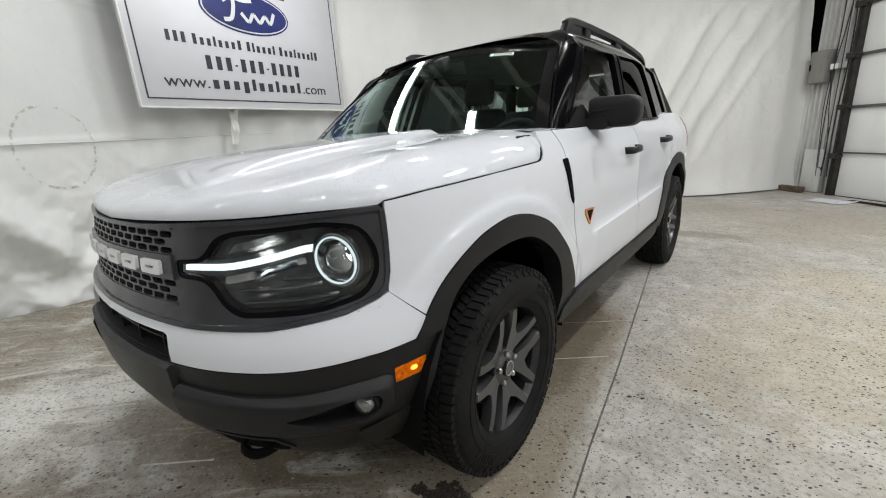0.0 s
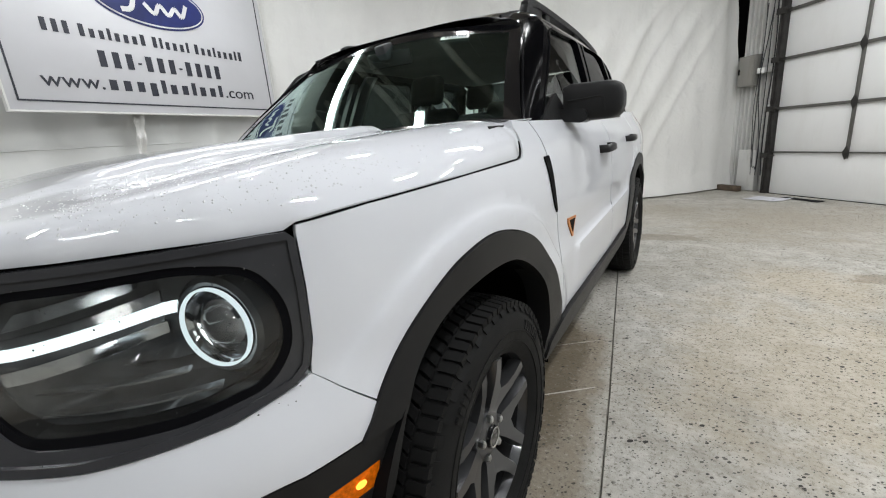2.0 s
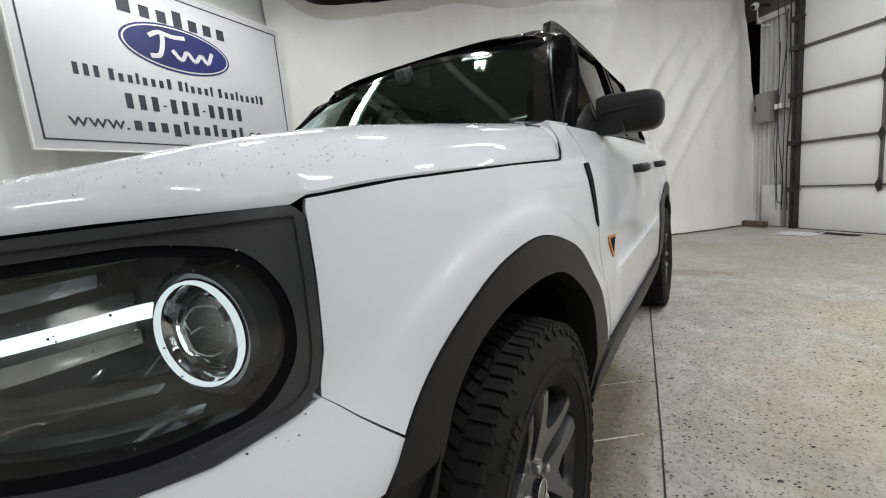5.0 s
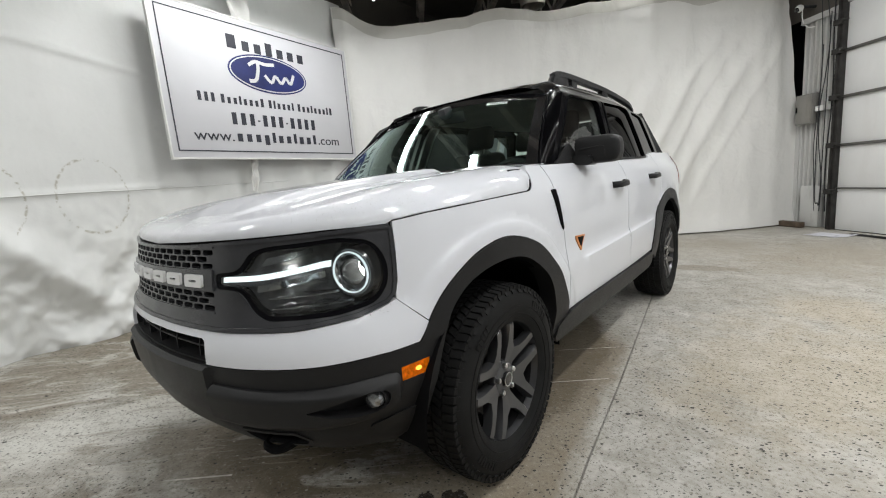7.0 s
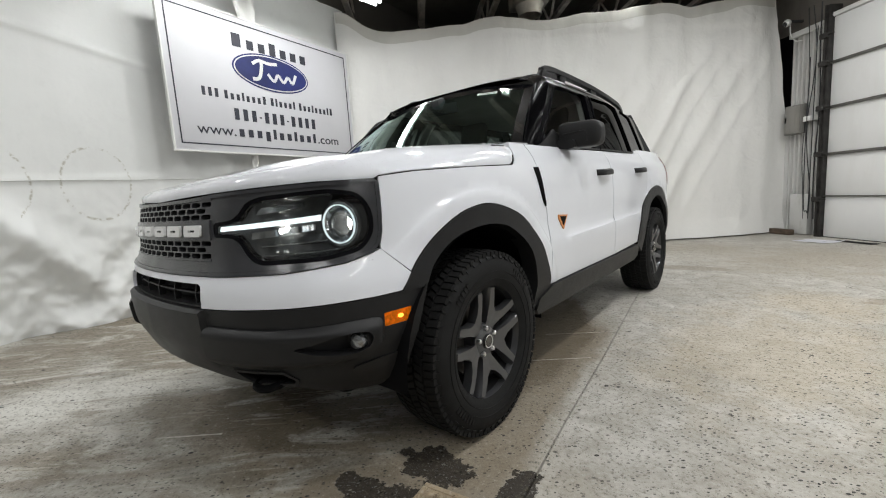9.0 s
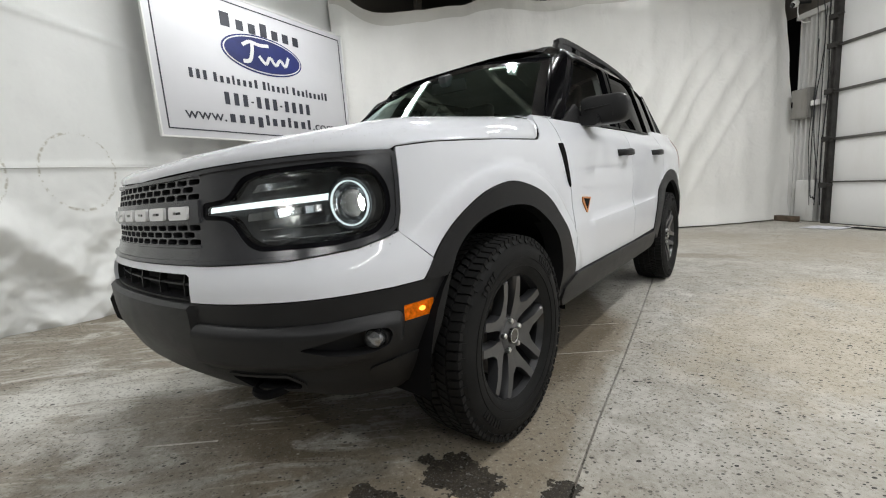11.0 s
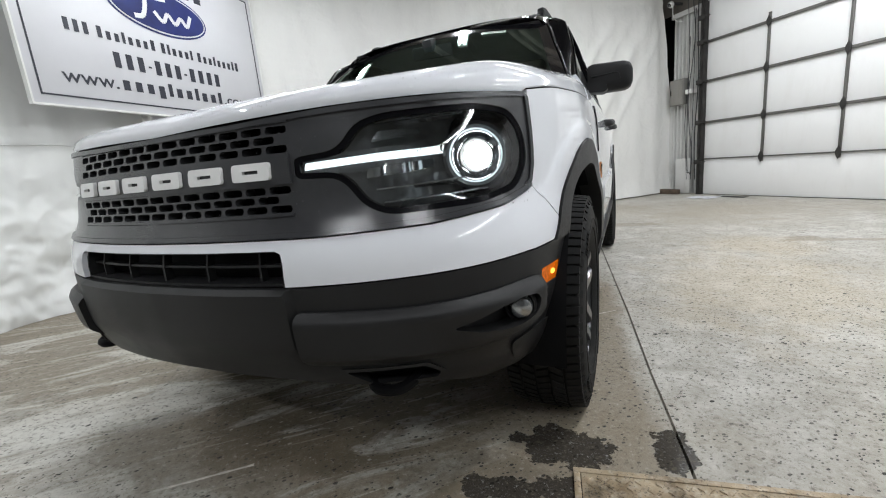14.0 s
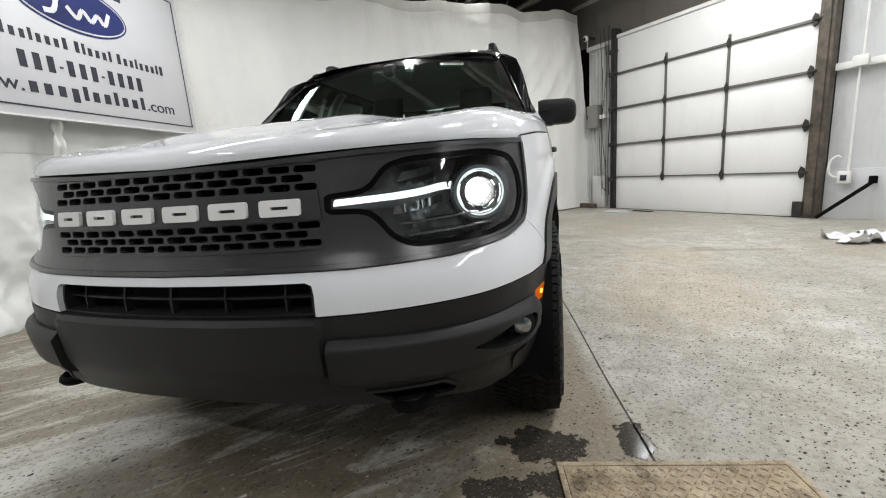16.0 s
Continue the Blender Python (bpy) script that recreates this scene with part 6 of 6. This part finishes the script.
# drops on the lamp and the grille panel
points, faces = [], []
for k in range(520):
    sg = 1 if random.random() < 0.8 else -1
    a, z = random.uniform(0.02, 0.955), random.uniform(0.765, 1.01)
    if a < 0.40 and random.random() < 0.7:
        continue
    p = body(sg * a, z, 0.0)
    q = (body(sg * a, z, 0.1) - p).to_track_quat("Z", "Y").to_matrix()
    p = body(sg * a, z, 0.001 if not inside([LAMP], np.array([a]), np.array([z]))[0] else -0.0055)
    r = random.choice((0.0005, 0.0007, 0.0009, 0.0012, 0.0016))
    b = len(points)
    points += [tuple(p + q @ Vector((r * math.cos(t), r * math.sin(t), 0))) for t in (math.pi * i / 3 for i in range(6))]
    points += [tuple(p + q @ Vector((0.6 * r * math.cos(t), 0.6 * r * math.sin(t), 0.45 * r))) for t in (math.pi * i / 3 for i in range(6))]
    points.append(tuple(p + q @ Vector((0, 0, 0.62 * r))))
    faces += [(b + i, b + (i + 1) % 6, b + 6 + (i + 1) % 6, b + 6 + i) for i in range(6)] + [(b + 6 + i, b + 6 + (i + 1) % 6, b + 12) for i in range(6)]
me = bpy.data.meshes.new("spray")
me.from_pydata(points, [], faces)
me.shade_smooth()
me.materials.append(DROP)
spray = new("spray", me)
spray.parent = car
tagged(spray, "small clear drops of water on lamp and grille", kind="stuff")

# ---- things in the hall ----
def sign_board():
    m = wall_frame((-2.84, 0.20), (-3.13, 2.585))
    ob = thing("sign_board", "large white sign board with a dark border and blue oval", "sign")

    def flat(a, b, c):
        return m @ Vector((a, c, b))

    bm = bmesh.new()
    box(bm, 0.0, 2.45, -0.03, 0.0, 1.59, 3.06, 0.006, m)
    part("board", bm, SIGN, ob)
    bm = bmesh.new()
    for u0, u1, z0, z1 in ((0.055, 2.395, 1.652, 1.664), (0.055, 2.395, 2.990, 3.002), (0.055, 0.067, 1.664, 2.990), (2.383, 2.395, 1.664, 2.990)):
        box(bm, u0, u1, 0.001, 0.004, z0, z1, 0, m)
    part("border_line", bm, INK, ob, smooth=False)
    bm = bmesh.new()
    for u0, u1, z0, z1 in ((-0.012, 2.462, 1.575, 1.59), (-0.012, 2.462, 3.06, 3.075), (-0.012, 0.0, 1.59, 3.06), (2.45, 2.462, 1.59, 3.06)):
        box(bm, u0, u1, -0.035, 0.006, z0, z1, 0, m)
    part("frame", bm, ENAMEL, ob, "thin pale metal frame", smooth=False)

    def oval(cx, cz, rx, rz, n=48):
        return [(cx + rx * math.cos(2 * math.pi * k / n), cz + rz * math.sin(2 * math.pi * k / n)) for k in range(n)]
    for name, rx, rz, d0, d1, mt in (("oval_edge", 0.51, 0.208, 0.001, 0.004, BLUE), ("oval_ring", 0.492, 0.192, 0.005, 0.007, LETTER), ("oval_field", 0.478, 0.179, 0.008, 0.010, BLUE)):
        bm = bmesh.new()
        prism(bm, oval(1.20, 2.535, rx, rz), flat, d0, d1)
        part(name, bm, mt, ob, smooth=False)
    for pts, w in (([(0.93, 2.60), (1.02, 2.65), (1.14, 2.64), (1.26, 2.655)], 0.018), ([(1.05, 2.64), (1.04, 2.55), (1.0, 2.45), (0.92, 2.43)], 0.02), ([(1.12, 2.52), (1.20, 2.45), (1.26, 2.53), (1.33, 2.46), (1.40, 2.53), (1.46, 2.47), (1.52, 2.58)], 0.018)):
        line = spline(pts, 6)
        bm = bmesh.new()
        for (a, b), (c, d) in zip(line, line[1:]):
            dx, dz = c - a, d - b
            ln = math.hypot(dx, dz)
            nx, nz = -dz / ln * w, dx / ln * w
            prism(bm, [(a - nx, b - nz), (c - nx, d - nz), (c + nx, d + nz), (a + nx, b + nz)], flat, 0.011, 0.013)
        part("flourish", bm, LETTER, ob, "plain pale flourish on the oval", smooth=False)
    # lines of print as plain bars, one for each character
    rows = ((0.68, 1.73, 2.745, 2.885, "Mnnmnnn", 0.56), (0.305, 2.09, 2.160, 2.250, "mmm mnnlnnnm mlnnnl mnnlnnnlm", 0.50), (0.625, 1.785, 1.945, 2.070, "mmm-mmm-mmmm", 0.50), (0.655, 1.765, 1.765, 1.880, "nnnplnnlnnl", 0.52))
    for u0, u1, z0, z1, pattern, ink in rows:
        wide = {"M": 1.25, " ": 0.5, "-": 0.55, "l": 0.7}
        total = sum(wide.get(c, 1.0) for c in pattern)
        u = u0
        for c in pattern:
            w = wide.get(c, 1.0) / total * (u1 - u0)
            k0, k1 = {"m": (0, 1), "M": (0, 1), "n": (0, 0.72), "p": (-0.25, 0.72), "l": (0, 1), "-": (0.38, 0.50)}.get(c, (0, 0))
            if k1:
                bm = bmesh.new()
                edge = w * (1 - ink) / 2
                box(bm, u + edge, u + w - edge, 0.001, 0.004, lerp(z0, z1, k0), lerp(z0, z1, k1), 0, m)
                part("text_bar", bm, INK, ob, smooth=False)
            u += w
    for word, u0, u1 in (("www.", 0.225, 0.640), (".com", 1.785, 2.140)):
        data = bpy.data.curves.new("lettering", "FONT")
        data.body, data.extrude, data.size = word, 0.0015, 0.15
        tmp = bpy.data.objects.new("lettering", data)
        me = bpy.data.meshes.new_from_object(tmp)
        bpy.data.objects.remove(tmp)
        xs = [v.co.x for v in me.vertices]
        k = (u1 - u0) / (max(xs) - min(xs))
        for v in me.vertices:
            v.co = flat(u0 + (v.co.x - min(xs)) * k, 1.765 + v.co.y * 1.05, 0.003 + v.co.z)
        me.materials.append(INK)
        new("lettering", me).parent = ob
    return ob


sign_board()


def batten(x, y, z, turn, length, watts):
    h = length / 2
    m = pose(x, y, z, 0, 0, turn)
    ob = thing("fluorescent_light", "long white fluorescent batten hanging under the roof, some added only as fill", "ceiling light", "fluorescent lights")
    bm = bmesh.new()
    box(bm, -h, h, -0.065, 0.065, 0.0, 0.06, 0.01, m)
    part("housing", bm, ENAMEL, ob)
    for v in (-0.045, 0.045):
        bm = bmesh.new()
        tube(bm, [m @ Vector((u, v, -0.025)) for u in (0.03 - h, h - 0.03)], 0.016, 10)
        part("tube", bm, TUBE, ob, "lit fluorescent tube")
    for u in (-0.6 * h, 0.6 * h):
        bm = bmesh.new()
        tube(bm, [m @ Vector((u, 0, 0.06)), m @ Vector((u, 0, 4.55 - z))], 0.004, 6)
        part("chain", bm, STEEL, ob)
    return ob


for b in BATTENS:
    batten(*b)


# scuffed chalk lines on the concrete
for (x0, y0), (x1, y1), w in (((0.70, 0.66), (0.98, 0.88), 0.010), ((-0.26, -0.88), (-0.04, -0.69), 0.012), ((-1.15, -1.10), (-0.85, -0.86), 0.008), ((0.60, 1.10), (0.95, 1.36), 0.006)):
    d = Vector((x1 - x0, y1 - y0, 0))
    nrm = Vector((-d.y, d.x, 0)).normalized()
    bm = bmesh.new()

    def mark(i, j):
        q = Vector((x0, y0, 0.0)) + d * i + nrm * w * (j - 0.5) * (0.6 + 0.8 * abs(fold_noise(i * 9.0, x0)))
        return Vector((q.x, q.y, 0.0008 + 0.0014 * math.sin(math.pi * j)))
    grid(bm, 24, 2, mark)
    whole("chalk_mark", bm, CHALK, "thin pale scuff line on the concrete floor", "floor mark", "scuff lines")

# loose ends of sheet behind the sign
for name, y, z0, z1, wide, lean, label in (("cloth_strip", 1.02, 1.22, 1.60, 0.10, 0.06, "torn white strip hanging under the sign board"), ("plastic_sheet", 1.15, 3.05, 3.62, 0.34, -0.05, "crumpled pale plastic sheet above the sign board")):
    bm = bmesh.new()

    def flap(i, j):
        z = lerp(z0, z1, j)
        c = (i - 0.5) * wide * lerp(0.55, 1.0, j)
        return Vector((-3.02 + 0.05 * fold_noise(i * 3.0, j * 4.0, z0) + 0.04 * math.sin(i * 7.0 + j * 3.0) * wide * 3, y + c + lean * j, z))
    grid(bm, 10, 14, flap)
    back = bmesh.ops.duplicate(bm, geom=bm.faces[:])["geom"]
    bmesh.ops.translate(bm, vec=(-0.004, 0, 0), verts=[g for g in back if isinstance(g, bmesh.types.BMVert)])
    whole(name, bm, CURTAIN, label, "cloth", sharp=70)

# open roof trusses over the curtains
for k in range(9):
    u = -1.0 + 1.15 * k
    m = BACK @ Matrix.Translation((u, 0, 0))
    ob = thing("roof_truss", "dusty brown steel roof truss under the dark deck", "truss", "roof trusses")
    for z0 in (3.86, 4.40):
        bm = bmesh.new()
        box(bm, -0.04, 0.04, -3.3, 6.5, z0, z0 + 0.07, 0.0, m)
        part("chord", bm, BEAM, ob, smooth=False)
    for j in range(10):
        bm = bmesh.new()
        v = -3.2 + j * 0.95
        tube(bm, [m @ Vector((0, v, 3.92)), m @ Vector((0, v + 0.48, 4.42)), m @ Vector((0, v + 0.93, 3.92))], 0.022, 6)
        part("web", bm, BEAM, ob)
duct = thing("ventilation_duct", "square beige sheet metal duct with a round mouth", "duct")
bm = bmesh.new()
lathe(bm, [(0.165, 3.63), (0.18, 3.63), (0.185, 3.70), (0.215, 3.78), (0.20, 3.78), (0.17, 3.70)], 32, lambda x, y, h: BACK @ Vector((2.95 + x, -0.30 + y, h)), True)
part("mouth", bm, DUCT, duct)
bm = bmesh.new()
box(bm, 2.68, 3.22, -0.55, -0.05, 3.785, 4.55, 0.012, BACK)
part("box", bm, DUCT, duct)

# electrics and litter along the wall of the door
ob = thing("junction_box", "grey metal junction box on the siding", "electrical box")
bm = bmesh.new()
box(bm, -0.72, -0.45, -0.12, 0.0, 1.54, 1.97, 0.008, DOOR)
part("body", bm, stained("grey_enclosure", (0.22, 0.215, 0.20), (0.10, 0.09, 0.08), 0.5, 3.0, 0.5), ob)
bm = bmesh.new()
box(bm, -0.705, -0.465, 0.001, 0.012, 1.555, 1.955, 0.004, DOOR)
part("cover", bm, stained("grey_cover", (0.27, 0.26, 0.24), (0.12, 0.11, 0.10), 0.5, 3.0, 0.5), ob)
bm = bmesh.new()
tube(bm, [DOOR @ Vector((-0.69, 0.012, z)) for z in (1.72, 1.80)], 0.012, 8)
part("latch", bm, DARK, ob)

for k, (u, r, sag) in enumerate(((-0.33, 0.006, 0.05), (-0.40, 0.005, 0.03), (-0.22, 0.008, 0.02))):
    bm = bmesh.new()
    tube(bm, spline([DOOR @ Vector((u + sag * math.sin(3 * z + k), -0.03, z)) for z in (0.25, 0.7, 1.2, 1.7, 2.2, 2.7, 3.3)], 5), r, 6)
    whole("cable", bm, TRIM, "dark hanging cable beside the door track", "cable", "cables")
bm = bmesh.new()
tube(bm, spline([DOOR @ Vector(p) for p in ((-0.36, -0.02, 2.6), (-0.36, 0.0, 1.2), (-0.34, 0.0, 0.45), (-0.30, 0.0, 0.38), (-0.27, 0.0, 0.45), (-0.26, 0.0, 1.6), (-0.27, -0.02, 3.0))], 8), 0.006, 6)
whole("pull_chain", bm, TRIM, "looped dark pull chain for the overhead door", "chain")

# pale brackets, splice plates and footing along the siding
for u0, u1, z0, z1, tilt in ((-0.42, -0.31, 1.70, 1.77, 0.0),):
    bm = bmesh.new()
    prism(bm, [(u0, z0 - tilt), (u1, z0), (u1, z1), (u0, z1 - tilt)], lambda a, b, c: DOOR @ Vector((a, c, b)), -0.10, -0.01)
    whole("wall_bracket", bm, ENAMEL, "white painted steel bracket across the siding", "bracket", smooth=False)
bm = bmesh.new()
box(bm, -0.60, -0.31, -0.10, -0.03, 0.01, 0.62, 0.006, DOOR)
whole("kick_plate", bm, SIDING, "scuffed pale plate at the foot of the siding", "plate")
bm = bmesh.new()
box(bm, -0.95, -0.42, 0.05, 0.14, 0.002, 0.085, 0.006, DOOR)
whole("timber_offcut", bm, TIMBER, "rough timber offcut on the floor under the curtain", "timber")
for z in (0.55, 1.19, 1.83, 2.43, 2.80):
    bm = bmesh.new()
    box(bm, -0.16, -0.05, 0.022, 0.075, z - 0.035, z + 0.035, 0.006, DOOR)
    tube(bm, [DOOR @ Vector((-0.05, 0.045, z)), DOOR @ Vector((0.02, 0.045, z))], 0.012, 8)
    whole("roller_bracket", bm, RUSTED, "dark roller bracket on the door track", "bracket", "roller brackets")

ob = thing("security_camera", "small white dome camera high on the siding", "camera")
bm = bmesh.new()
bmesh.ops.create_uvsphere(bm, u_segments=20, v_segments=12, radius=0.052, matrix=DOOR @ Matrix.Translation((-0.69, 0.05, 3.20)))
part("housing", bm, ENAMEL, ob)
bm = bmesh.new()
bmesh.ops.create_uvsphere(bm, u_segments=16, v_segments=10, radius=0.034, matrix=DOOR @ Matrix.Translation((-0.69, 0.080, 3.185)))
part("lens", bm, GLOSSY, ob)
bm = bmesh.new()
tube(bm, spline([DOOR @ Vector(p) for p in ((-0.69, 0.0, 3.20), (-0.73, -0.05, 3.06), (-0.68, -0.08, 2.94), (-0.56, -0.08, 2.90))], 6), 0.008, 6)
part("lead", bm, ENAMEL, ob)
bm = bmesh.new()
tube(bm, [DOOR @ Vector((-0.69, v, 3.22)) for v in (-0.21, 0.03)], 0.022, 10)
part("arm", bm, TRIM, ob)


def sheet(name, corners, material, label, category, lift=0.004, curl=0.02, seed=1):
    bm = bmesh.new()
    a, b, c, d = (Vector((*p, 0)) for p in corners)

    def at(i, j):
        p = a.lerp(b, i).lerp(d.lerp(c, i), j)
        p.z = lift + curl * abs(fold_noise(i * 2.3 + seed, j * 2.1, seed)) + curl * ease(0.75, 1.0, i) * ease(0.6, 1.0, j)
        return p
    grid(bm, 10, 8, at)
    back = bmesh.ops.duplicate(bm, geom=bm.faces[:])["geom"]
    bmesh.ops.translate(bm, vec=(0, 0, -0.0015), verts=[g for g in back if isinstance(g, bmesh.types.BMVert)])
    return whole(name, bm, material, label, category, sharp=60)


sheet("newspaper", ((1.86, 6.22), (2.20, 5.98), (2.42, 6.20), (2.08, 6.46)), stained("newsprint", (0.66, 0.66, 0.70), (0.18, 0.19, 0.26), 0.85, 6.0, 0.8), "open newspaper lying flat on the concrete", "paper", seed=3)
sheet("dark_mat", ((2.28, 6.30), (2.62, 5.94), (2.72, 6.03), (2.38, 6.40)), DARK, "dark rubber strip on the floor by the door", "mat", curl=0.006, seed=5)
for k, (cx, cy, r, seed) in enumerate(((3.78, 3.25, 0.22, 2), (3.98, 3.05, 0.26, 7), (3.72, 2.98, 0.17, 9), (4.10, 3.30, 0.18, 4))):
    ang = 0.7 * k
    sheet("paper_scrap", [(cx + r * math.cos(ang + q), cy + r * 0.7 * math.sin(ang + q)) for q in (0.4, 1.9, 3.4, 5.2)], PAPER, "crumpled white paper scrap on the concrete", "paper", lift=0.006 + 0.004 * k, curl=0.09, seed=seed)

bm = bmesh.new()
tube(bm, [DOOR @ Vector((2.98, 0.16, 0.03)), DOOR @ Vector((3.40, -0.08, 0.46))], 0.022, 10)
box(bm, -0.03, 0.03, -0.03, 0.03, 0, 0.09, 0.006, Matrix.Translation(DOOR @ Vector((3.40, -0.08, 0.44))))
whole("pry_bar", bm, DARK, "black bar leaning against the white wall", "bar")

# board wall right of the door: battens, conduit, switch
for u in (3.50, 4.6, 5.8):
    slab("wall_batten", DOOR, u, u + 0.06, -0.198, -0.15, 0, 3.0, BOARD, "upright white steel purlin on the board wall", "trim", bevel=0.004)
slab("wall_girt", DOOR, 2.945, 6.5, -0.148, -0.09, 1.80, 1.88, ENAMEL, "pale horizontal girt on the board wall", "trim", bevel=0.004)
slab("wall_skirting_board", DOOR, 2.945, 9.0, -0.198, -0.14, 0, 0.62, BOARD, "white lower board along the wall", "trim", bevel=0.004)
ob = thing("electrical_conduit", "white electrical conduit with boxes on the board wall", "conduit")
bm = bmesh.new()
tube(bm, [DOOR @ Vector((3.17, -0.085, z)) for z in (0.56, 1.80)], 0.012, 8)
part("pipe", bm, ENAMEL, ob)
bm = bmesh.new()
tube(bm, [DOOR @ Vector((3.19, -0.085, z)) for z in (1.9, 4.2)], 0.012, 8)
part("pipe", bm, ENAMEL, ob)
for u, z, w, h in ((3.18, 1.86, 0.07, 0.06), (3.15, 0.52, 0.06, 0.075)):
    bm = bmesh.new()
    box(bm, u - w, u + w, -0.085, -0.02, z - h, z + h, 0.008, DOOR)
    part("outlet_box", bm, ENAMEL, ob)
bm = bmesh.new()
box(bm, 3.12, 3.18, -0.019, -0.012, 0.48, 0.55, 0.002, DOOR)
part("socket", bm, INK, ob)
bm = bmesh.new()
tube(bm, spline([DOOR @ Vector(p) for p in ((3.10, -0.05, 0.52), (3.05, -0.02, 0.53), (3.01, 0.0, 0.60), (3.02, 0.0, 0.72), (3.06, -0.05, 0.78), (3.09, -0.08, 0.76))], 6), 0.012, 8)
whole("power_cord", bm, ENAMEL, "white looped power cord beside the outlet", "cable")

# tread plate over the floor drain
pm = Matrix(((0.987, 0.157, 0, 0.90), (0.157, -0.987, 0, -0.41), (0, 0, 1, 0), (0, 0, 0, 1)))
ob = thing("drain_cover", "rusty wet steel tread plate set in the concrete", "floor plate")
bm = bmesh.new()
box(bm, 0.02, 0.68, 0.02, 1.4, 0.001, 0.008, 0.002, pm)
part("plate", bm, PLATE, ob)
bm = bmesh.new()
for i in range(26):
    for j in range(54):
        u, v = 0.04 + 0.0245 * i, 0.04 + 0.025 * j
        a = 0.75 if (i + j) % 2 else -0.75
        c, s = math.cos(a), math.sin(a)
        vs = [bm.verts.new(pm @ Vector((u + c * p - s * q, v + s * p + c * q, h))) for p, q, h in ((-0.0125, 0, 0.0075), (0, -0.0042, 0.0075), (0.0125, 0, 0.0075), (0, 0.0042, 0.0075), (-0.006, 0, 0.0115), (0.006, 0, 0.0115))]
        for f in ((0, 1, 5, 4), (1, 2, 5), (2, 3, 4, 5), (3, 0, 4)):
            bm.faces.new([vs[k] for k in f])
tagged(part("tread", bm, PLATE, ob, smooth=False), kind="stuff")
bm = bmesh.new()
for u0, u1, v0, v1 in ((0, 0.70, 0.0, 0.018), (0, 0.018, 0.018, 1.4), (0.682, 0.70, 0.018, 1.4)):
    box(bm, u0, u1, v0, v1, 0.0005, 0.009, 0.002, pm)
part("edge_angle", bm, PLATE, ob, "rusty angle round the plate")
